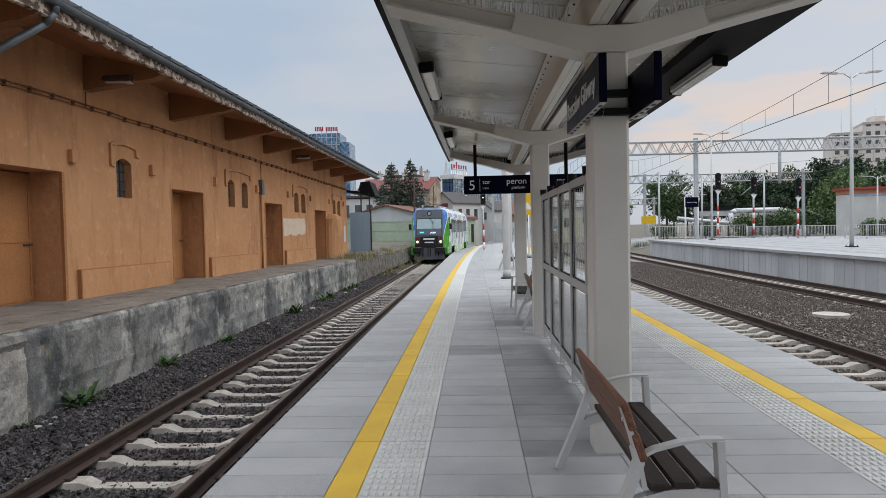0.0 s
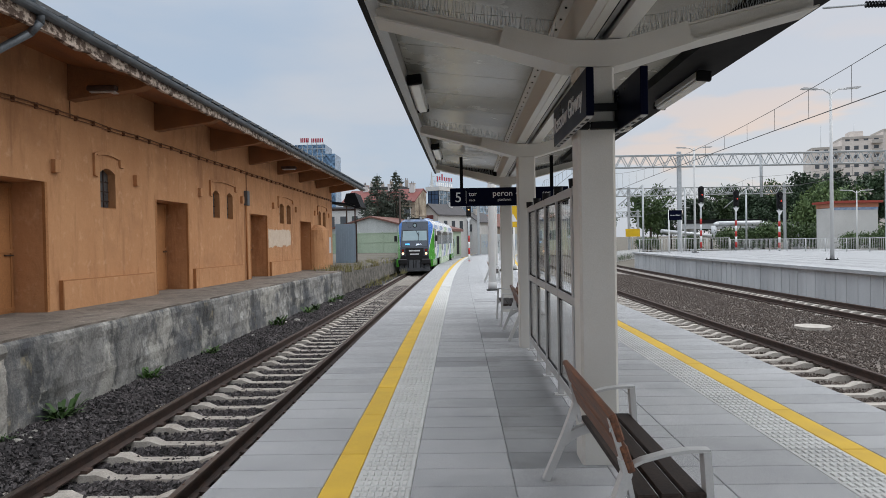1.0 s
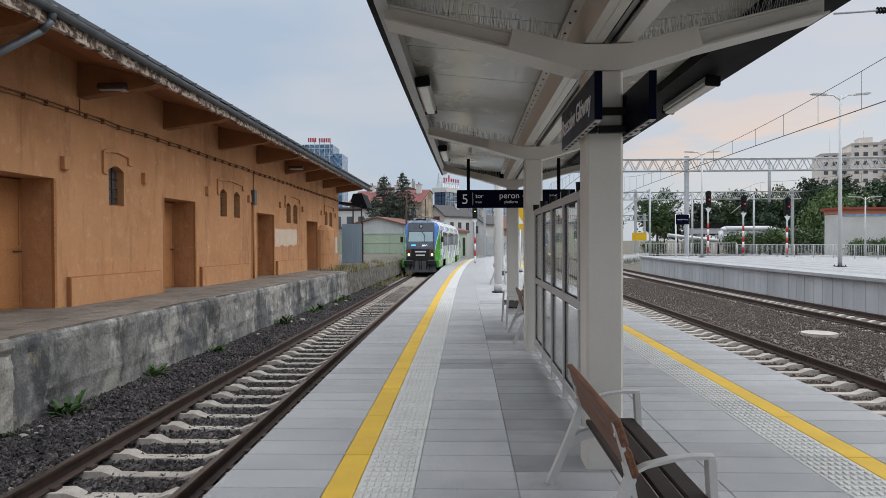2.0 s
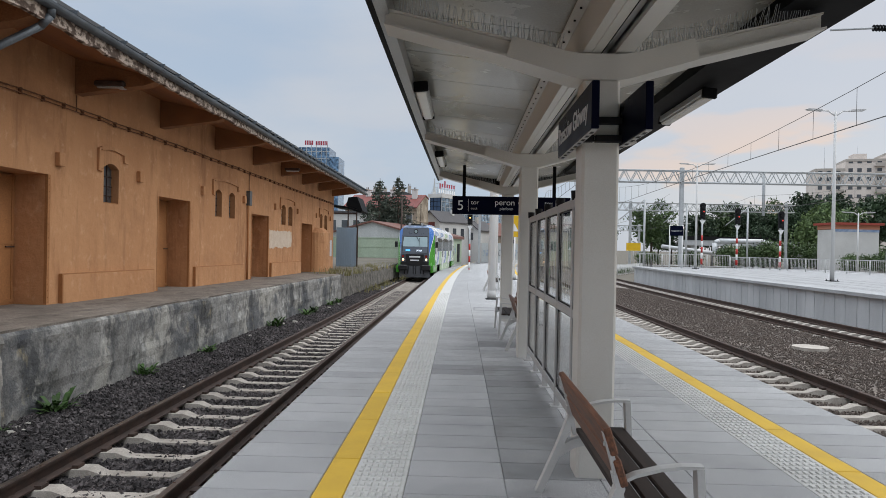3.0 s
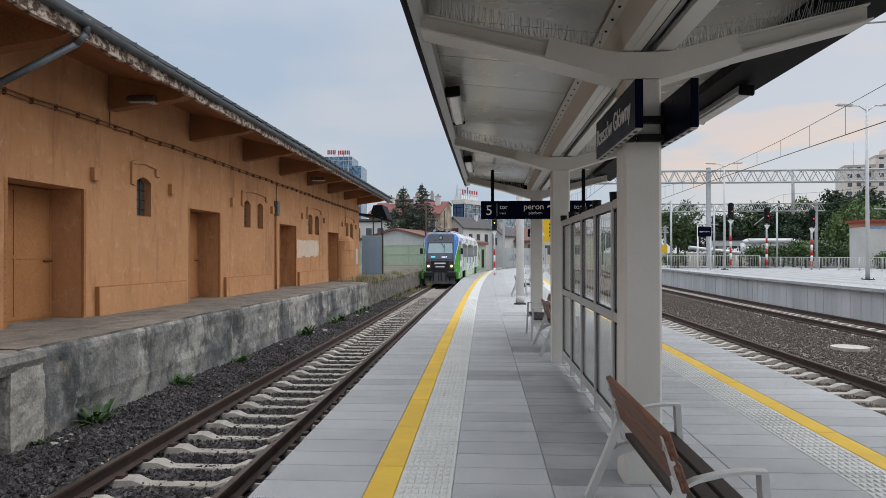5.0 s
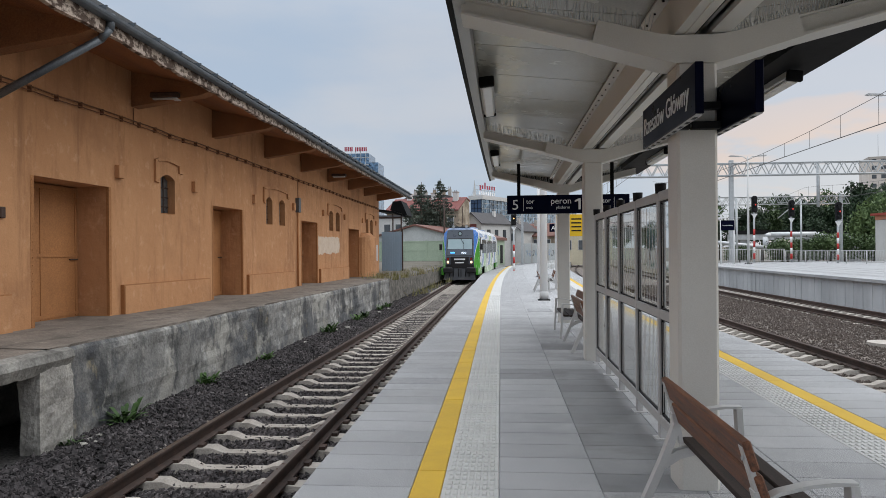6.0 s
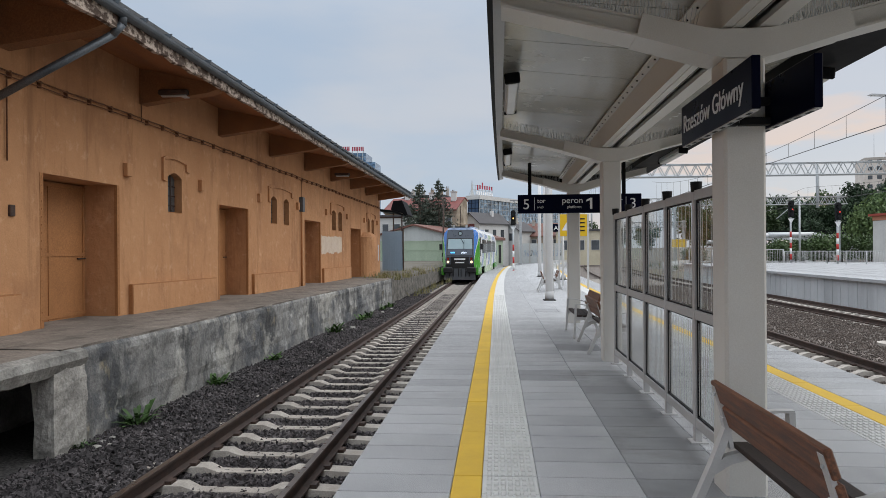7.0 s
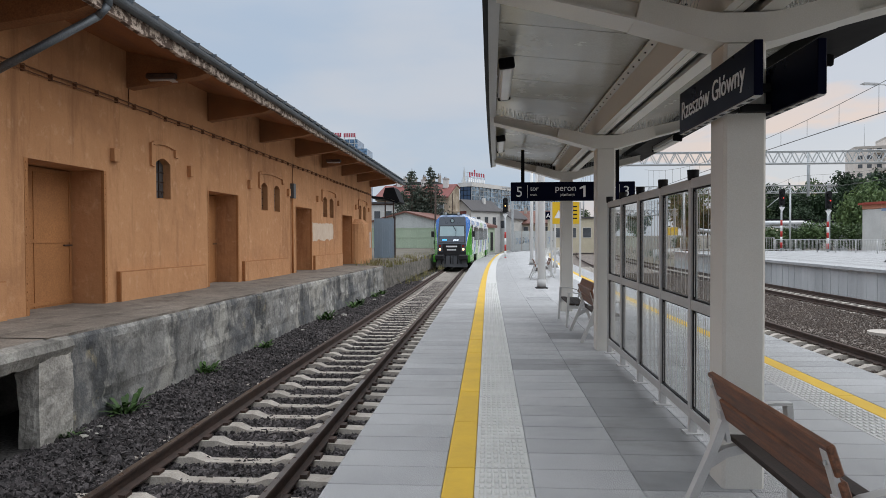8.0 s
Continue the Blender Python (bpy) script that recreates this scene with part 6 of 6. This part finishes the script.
def make_conifer(at, h, r, seed, group="conifers"):
    t = thing("conifer", "dark tall conifer with drooping branches and a bare tip", "conifer", at, 0, group)
    part("trunk", tube((0, 0, -1), (0, 0, h), .2, .03, 8), M_BARK, t)
    rng = np.random.default_rng(seed)
    pts = []
    z = h * .08
    while z < h * .985:
        f = 1 - z / h
        for a in rng.uniform(0, 6.283, 6):
            rr = r * min(1., 1.25 * f ** .8) * rng.uniform(.45, 1.1) + .12
            m = int(6 + 15 * rr)
            s = rng.uniform(.05, 1, m) ** .75
            wd = .06 + .13 * (1 - s) * rr * .5
            px = np.cos(a) * s * rr + rng.normal(0, 1, m) * wd
            py = np.sin(a) * s * rr + rng.normal(0, 1, m) * wd
            pz = z - s * rr * .35 + .22 * rr * s ** 3 + rng.normal(0, .06, m)
            pts.append(np.stack([px, py, pz], 1))
        z += .3 + .3 * f
    cr = new("crown", leaves_mesh("crown", np.concatenate(pts), .17, seed, M_NEEDLE, .5))
    cr.parent = t
    return t


make_conifer((-9.42, 85, -.4), 10.45, 3.4, 3)
make_conifer((-7.1, 85.6, -.4), 10.9, 3.2, 4)
make_conifer((-11.0, 88, -.4), 8.0, 3.4, 5)
make_tree((-8.4, 87.5, -.4), 8.0, 3.5, 17, M_NEEDLE, n=6500, size=.16, label="dense dark evergreen between the conifers", base=1.5)
make_tree((-3.16, 71, -.5), 4.2, 1.5, 6, M_LEAF, "bush", "rounded green bush beside the track", 2600, .16, group="bushes", base=.1)
make_tree((-12.5, 93, -.6), 6.5, 2.8, 7, M_LEAFDARK, n=2200, size=.26)
random.seed(21)
masters = [make_tree((60 + 7 * k, 150, -.7), 13 + k * .6, 5.2, 30 + k, (M_LEAFDARK, M_LEAF, M_LEAFDARK)[k], n=4200, size=.42) for k in range(3)]
for k, (x, y, s) in enumerate(((47, 140, .75), (52, 146, .85), (57, 138, .85), (63, 136, .8), (69, 132, .9), (73, 140, 1.0), (79, 136, 1.05), (86, 140, 1.1), (92, 146, 1.1), (66, 126, .7),
                               (36.5, 134, .86), (40, 142, .6), (45, 150, .6), (31, 150, .55), (27, 160, .55), (82, 124, .85), (98, 150, 1.1), (104, 156, 1.1), (55, 130, .55), (22, 170, .6), (76, 152, 1.2), (90, 128, .95))):
    m = masters[k % 3]
    c = copy_thing(m, pose(x * 1.045, y, -.5, 0, 0, random.uniform(0, 360)))
    c.scale = (s * .95, s * .95, s)
make_tree((62.3, 118, -.5), 10.9, 4.4, 50, M_LEAFWILLOW, "willow", "pale green weeping willow with hanging branches", 5200, .34, 4.2, base=1.5)
make_tree((79, 112, -.5), 10, 4.0, 51, M_LEAF, n=3600, size=.36)
hedge = make_tree((47, 101, -.5), 3.6, 3.4, 60, M_LEAF, "shrub", "dense green shrub on the railway bank", 3600, .22, group="bank shrubs", base=.1)
for x, y, s in ((39, 100, .8), (50, 99, .9), (55, 100, .95), (60, 99, .85), (42, 104, .7), (64, 101, .9), (34, 104, .55), (69, 103, 1.0), (74, 100, .9), (29, 108, .5), (48.5, 87, .55), (52, 86.5, .6), (55.5, 87, .6)):
    c = copy_thing(hedge, pose(x * 1.045, y, -.5, 0, 0, x * 37))
    c.scale = (s * 1.15, s, s)


def weed(at, s, seed, m=M_LEAF, group="weeds at the dock"):
    """Rosette of broad leaves, each leaf bent from a few faces."""
    w = thing("weed", "leafy green weed growing at the foot of the dock", "weed", at, 0, group)
    rng = random.Random(seed)
    bm = bmesh.new()
    for k in range(46):
        a, l = rng.uniform(0, 6.283), s * rng.uniform(.4, 1.0)
        up = rng.uniform(.5, 1.6)
        bx = (rng.uniform(-.3, .3) * s, rng.uniform(-.35, .35) * s)
        rows = []
        for i, (f, wd) in enumerate(((0, .15), (.35, .8), (.7, .9), (1, .05))):
            px, py = bx[0] + math.cos(a) * l * f * .7, bx[1] + math.sin(a) * l * f * .7
            pz = l * (up * f - .55 * up * f * f)
            ww = wd * l * .085
            rows.append([bm.verts.new((px - math.sin(a) * ww, py + math.cos(a) * ww, pz)), bm.verts.new((px + math.sin(a) * ww, py - math.cos(a) * ww, pz))])
        quadstrip(bm, rows)
    part("leaves", bm, m, w)


M_WEED = leaf_mat("weed_leaf", (.075, .155, .028), (.035, .08, .016))
for k, (x, y, s) in enumerate(((-4.78, 9.25, .34), (-4.72, 11.9, .27), (-4.68, 14.6, .25), (-4.6, 19.7, .36), (-4.55, 23.3, .3), (-4.5, 24.3, .3), (-4.85, 8.2, .16), (-4.5, 27.5, .28), (-4.45, 29, .3))):
    weed((x, y, -.7 + fall(y)), s * 1.3, k, M_WEED)


def chunk(x, y, s, seed):
    """Angular lump of broken concrete lying in the ballast."""
    rng = random.Random(seed)
    bm = bmesh.new()
    bmesh.ops.create_icosphere(bm, subdivisions=2, radius=s)
    for v in bm.verts:
        v.co *= rng.uniform(.7, 1.15)
        v.co.z *= .5
    ob = part("concrete_chunk", bm, M_PIER)
    ob.matrix_basis = pose(x, y, -.67 + fall(y) + s * .2, 0, 0, rng.uniform(0, 360))
    tagged(ob, "pale lump of broken concrete lying in the ballast", "rubble", group="broken concrete lumps")


for k, (x, y, s) in enumerate(((-4.66, 8.2, .055), (-4.58, 8.32, .03), (-4.7, 8.6, .04), (-4.72, 8.42, .045), (-4.75, 9.0, .035), (-4.55, 20.3, .07), (-4.3, 20.8, .1), (-4.62, 17.4, .06), (-4.3, 26.2, .08), (-4.25, 28.0, .07))):
    chunk(x, y, s, k)


def grass(name, label, spots, n, h, seed, m):
    """Thin upright blades scattered over boxes (x0, y0, x1, y1, z)."""
    rng = np.random.default_rng(seed)
    vs, fs = [], []
    for x0, y0, x1, y1, z in spots:
        tufts = np.stack([rng.uniform(x0, x1, n // 14), rng.uniform(y0, y1, n // 14)], 1)
        for _ in range(n):
            c = tufts[rng.integers(0, len(tufts))] + rng.normal(0, .1, 2)
            x, y = c if rng.random() < .8 else (rng.uniform(x0, x1), rng.uniform(y0, y1))
            x += bend(y)
            l = h * rng.uniform(.4, 1.2)
            a, b = rng.uniform(0, 6.28), rng.normal(0, .35, 2) * l
            w = .012 + .01 * rng.random()
            i = len(vs)
            vs += [(x - w * math.cos(a), y - w * math.sin(a), z - .1), (x + w * math.cos(a), y + w * math.sin(a), z - .1), (x + b[0], y + b[1], z + l)]
            fs.append((i, i + 1, i + 2))
    me = bpy.data.meshes.new(name)
    me.from_pydata(vs, [], fs)
    me.materials.append(m)
    tagged(new(name, me), label, "grass", kind="stuff")


grass("dock_grass", "dry straggling grass on the far end of the dock", [(-6.4, 31, -5.0, 36, .3), (-6.6, 36, -4.9, 46, .25), (-4.9, 35, -4.5, 60, -.7), (-7, 46, -5, 66, .2)], 300, .3, 5, M_DRYGRASS)
grass("bank_grass", "green grass beside the far tracks", [(-4.9, 55, -4.0, 80, -.7), (-7, 60, -5, 90, .0), (15, 66, 40, 96, -.72)], 1500, .5, 6, M_LEAF)


# ---- platform slabs, each a piece of its own ----
def slab_mesh(w, l, m, t=.085, chamfer=.006):
    bm = bmesh.new()
    c = chamfer
    a = [bm.verts.new((x, y, -t)) for x, y in ((-w / 2, -l / 2), (w / 2, -l / 2), (w / 2, l / 2), (-w / 2, l / 2))]
    b = [bm.verts.new((v.co.x, v.co.y, -c)) for v in a]
    d = [bm.verts.new((v.co.x * (1 - 2 * c / w), v.co.y * (1 - 2 * c / l), 0)) for v in a]
    for p, q in ((a, b), (b, d)):
        for i in range(4):
            bm.faces.new((p[i], p[(i + 1) % 4], q[(i + 1) % 4], q[i]))
    bm.faces.new(d)
    me = bpy.data.meshes.new("slab")
    bm.to_mesh(me)
    bm.free()
    me.materials.append(m)
    return me


def lay(name, x0, x1, l, m, y0=1.87, y1=17.7, y2=118, alt=None, b0=bend, b1=bend):
    """A course of slabs along the platform: single pieces near by, one joined strip of slabs beyond."""
    g = .0015
    me = slab_mesh(x1 - x0 - 2 * g, l - .008, m)
    me2 = slab_mesh(x1 - x0 - 2 * g, l - .008, alt[0]) if alt else None
    y = y0 + l / 2
    while y < y1:
        use = me2 if alt and alt[1](y) else me
        s = new(name, use)
        s.parent = plat
        s.matrix_basis = pose((x0 + x1) / 2 + (b0(y) + b1(y)) / 2, y, fall(y) + random.uniform(-.0015, .001), random.uniform(-.06, .06), random.uniform(-.06, .06), 0) @ Matrix.Diagonal((1 + (b1(y) - b0(y)) / (x1 - x0), 1, 1, 1))
        y += l
    bm = bmesh.new()
    for a, b in ((-10, y0), (y - l / 2, y2)):
        ys = steps(a, b, max(l, 1.0))
        for p, q in zip(ys, ys[1:]):
            vs = [bm.verts.new((xx + bf(yy), yy, zz + fall(yy))) for zz in (-.085, -.001) for xx, yy, bf in ((x0 + g, p + .004, b0), (x1 - g, p + .004, b1), (x1 - g, q - .004, b1), (x0 + g, q - .004, b0))]
            for f in ((4, 5, 6, 7), (0, 1, 5, 4), (1, 2, 6, 5), (2, 3, 7, 6), (3, 0, 4, 7)):
                bm.faces.new([vs[i] for i in f])
    ob = part(name + "_rest", bm, m, plat)
    ob["kind"] = "stuff"


def bend_edge(y):
    return min(bend_left(y), bend(y) + 2.5)


lay("edge_slab", -1.045, -.265, .36, M_EDGE, b0=bend_edge, b1=bend_line)
lay("yellow_slab", -.265, -.055, 1.2, M_YELLOW, b0=bend_line, b1=bend_line)
lay("tactile_slab", -.055, .34, .36, M_TACTILE, b0=bend_line, b1=bend_line)
# Darker slabs put canopy shade and damp staining into the paving colour.
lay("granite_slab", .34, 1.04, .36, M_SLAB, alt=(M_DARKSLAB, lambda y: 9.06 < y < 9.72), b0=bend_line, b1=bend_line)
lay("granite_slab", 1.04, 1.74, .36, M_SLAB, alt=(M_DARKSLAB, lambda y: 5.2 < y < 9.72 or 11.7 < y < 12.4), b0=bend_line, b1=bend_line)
lay("granite_slab", 1.74, 2.435, .36, M_SLAB, b0=bend_line, b1=bend)
lay("granite_slab", 2.435, 3.19, .36, M_SLAB)
lay("tactile_slab", 3.19, 3.595, .36, M_TACTILE)
lay("yellow_slab", 3.595, 3.8, 1.2, M_YELLOW)
lay("edge_slab", 3.8, 4.62, .36, M_EDGE)
vs, fs = [], []
for x0, x1 in ((-.055, .34), (3.19, 3.595)):
    cols = [x0 + .05 + i * (x1 - x0 - .1) / 6 for i in range(7)]
    for y in np.arange(3, 26, .1):
        for x in cols:
            i = len(vs)
            xx, zf = x + (bend_line if x < 1 else bend)(y), fall(y)
            vs += [(xx + a * .018, y + b * .034, zf) for a, b in ((-1, -1), (1, -1), (1, 1), (-1, 1))] + [(xx + a * .012, y + b * .027, zf + .0095) for a, b in ((-1, -1), (1, -1), (1, 1), (-1, 1))]
            fs += [(i + 4, i + 5, i + 6, i + 7), (i, i + 1, i + 5, i + 4), (i + 1, i + 2, i + 6, i + 5), (i + 2, i + 3, i + 7, i + 6), (i + 3, i, i + 4, i + 7)]
me = bpy.data.meshes.new("tactile_studs")
me.from_pydata(vs, [], fs)
me.materials.append(M_TACTILE)
st = new("tactile_studs", me)
st.parent = plat
st["kind"] = "stuff"


# ---- loose ballast stones ----
def stones(name, label, m, n, area, zf, size, seed, k=.0006):
    """Angular stones from squeezed and twisted cubes."""
    rng = np.random.default_rng(seed)
    x0, x1, y0, y1 = area
    u = rng.random(n)
    y = y0 + (y1 - y0) * u ** 1.6
    x = rng.uniform(x0, x1, n)
    z = zf(x) - .0078 * np.maximum(0, y - 12)
    x = x + k * np.maximum(0, y - 4) ** 2
    c = np.array([(-1, -1, -1), (1, -1, -1), (1, 1, -1), (-1, 1, -1), (-1, -1, 1), (1, -1, 1), (1, 1, 1), (-1, 1, 1)], float)
    v = c[None] * rng.uniform(.2, 1.0, (n, 8, 3)) * (size * rng.uniform(.5, 1.35, (n, 1, 1))) * rng.uniform(.5, 1.3, (n, 1, 3))
    q = rng.normal(size=(n, 4))
    q /= np.linalg.norm(q, axis=1)[:, None]
    w, a, b, d = q.T
    R = np.stack([np.stack([1 - 2 * (b * b + d * d), 2 * (a * b - w * d), 2 * (a * d + w * b)], 1), np.stack([2 * (a * b + w * d), 1 - 2 * (a * a + d * d), 2 * (b * d - w * a)], 1), np.stack([2 * (a * d - w * b), 2 * (b * d + w * a), 1 - 2 * (a * a + b * b)], 1)], 1)
    v = np.einsum('nij,nkj->nki', R, v) + np.stack([x, y, z], 1)[:, None]
    f = np.array([(3, 2, 1, 0), (4, 5, 6, 7), (0, 1, 5, 4), (1, 2, 6, 5), (2, 3, 7, 6), (3, 0, 4, 7)])
    faces = (f[None] + (np.arange(n) * 8)[:, None, None]).reshape(-1, 4)
    me = bpy.data.meshes.new(name)
    me.vertices.add(n * 8)
    me.vertices.foreach_set("co", v.reshape(-1))
    me.loops.add(n * 24)
    me.loops.foreach_set("vertex_index", faces.reshape(-1).astype(np.int32))
    me.polygons.add(n * 6)
    me.polygons.foreach_set("loop_start", np.arange(0, n * 24, 4, dtype=np.int32))
    me.polygons.foreach_set("use_smooth", np.zeros(n * 6, dtype=bool))
    me.update()
    me.validate()
    me.materials.append(m)
    tagged(new(name, me), label, "ballast", kind="stuff")


def stone_mat(name, a, b, lo=.35, hi=1.7):
    m = mat(name, a, .9, col2=b, scale=1.2, fine=40, bump=.4, grain=.6)
    n, l = m.node_tree.nodes, m.node_tree.links
    g = n.new("ShaderNodeNewGeometry")
    mr = n.new("ShaderNodeMapRange")
    mr.inputs["To Min"].default_value = lo
    mr.inputs["To Max"].default_value = hi
    l.new(g.outputs["Random Per Island"], mr.inputs["Value"])
    hs = n.new("ShaderNodeHueSaturation")
    bsdf = n["Principled BSDF"]
    l.new(bsdf.inputs["Base Color"].links[0].from_socket, hs.inputs["Color"])
    l.new(mr.outputs[0], hs.inputs["Value"])
    l.new(hs.outputs[0], bsdf.inputs["Base Color"])
    return m


M_STONE = stone_mat("dark_ballast_stone", (.088, .078, .078), (.04, .035, .036), .3, 2.0)
M_STONEB = stone_mat("brown_ballast_stone", (.13, .102, .086), (.09, .071, .06), .75, 1.2)
LEFTX, LEFTZ = [-5.0, -4.15, -3.93, -3.55, -3.35, -1.95, -1.7, -1.35, -1.0], [-.66, -.685, -.745, -.765, -.812, -.812, -.81, -.8, -.78]
stones("ballast_left", "dark angular crushed stone between and beside the rails", M_STONE, 78000, (-4.95, -1.0, 4.5, 40), lambda x: np.interp(x, LEFTX, LEFTZ), .029, 71, 0.)
RX, RZ = [4.6, 5.5, 5.75, 7.15, 7.4, 8.2, 10.6, 11.5, 11.65, 13.05, 13.2, 14.3], [-.79, -.76, -.82, -.82, -.75, -.69, -.69, -.76, -.82, -.82, -.75, -.76]
stones("ballast_right", "brownish angular crushed stone between the tracks", M_STONEB, 105000, (4.7, 14.2, 8, 48), lambda x: np.interp(x, RX, RZ), .021, 72)
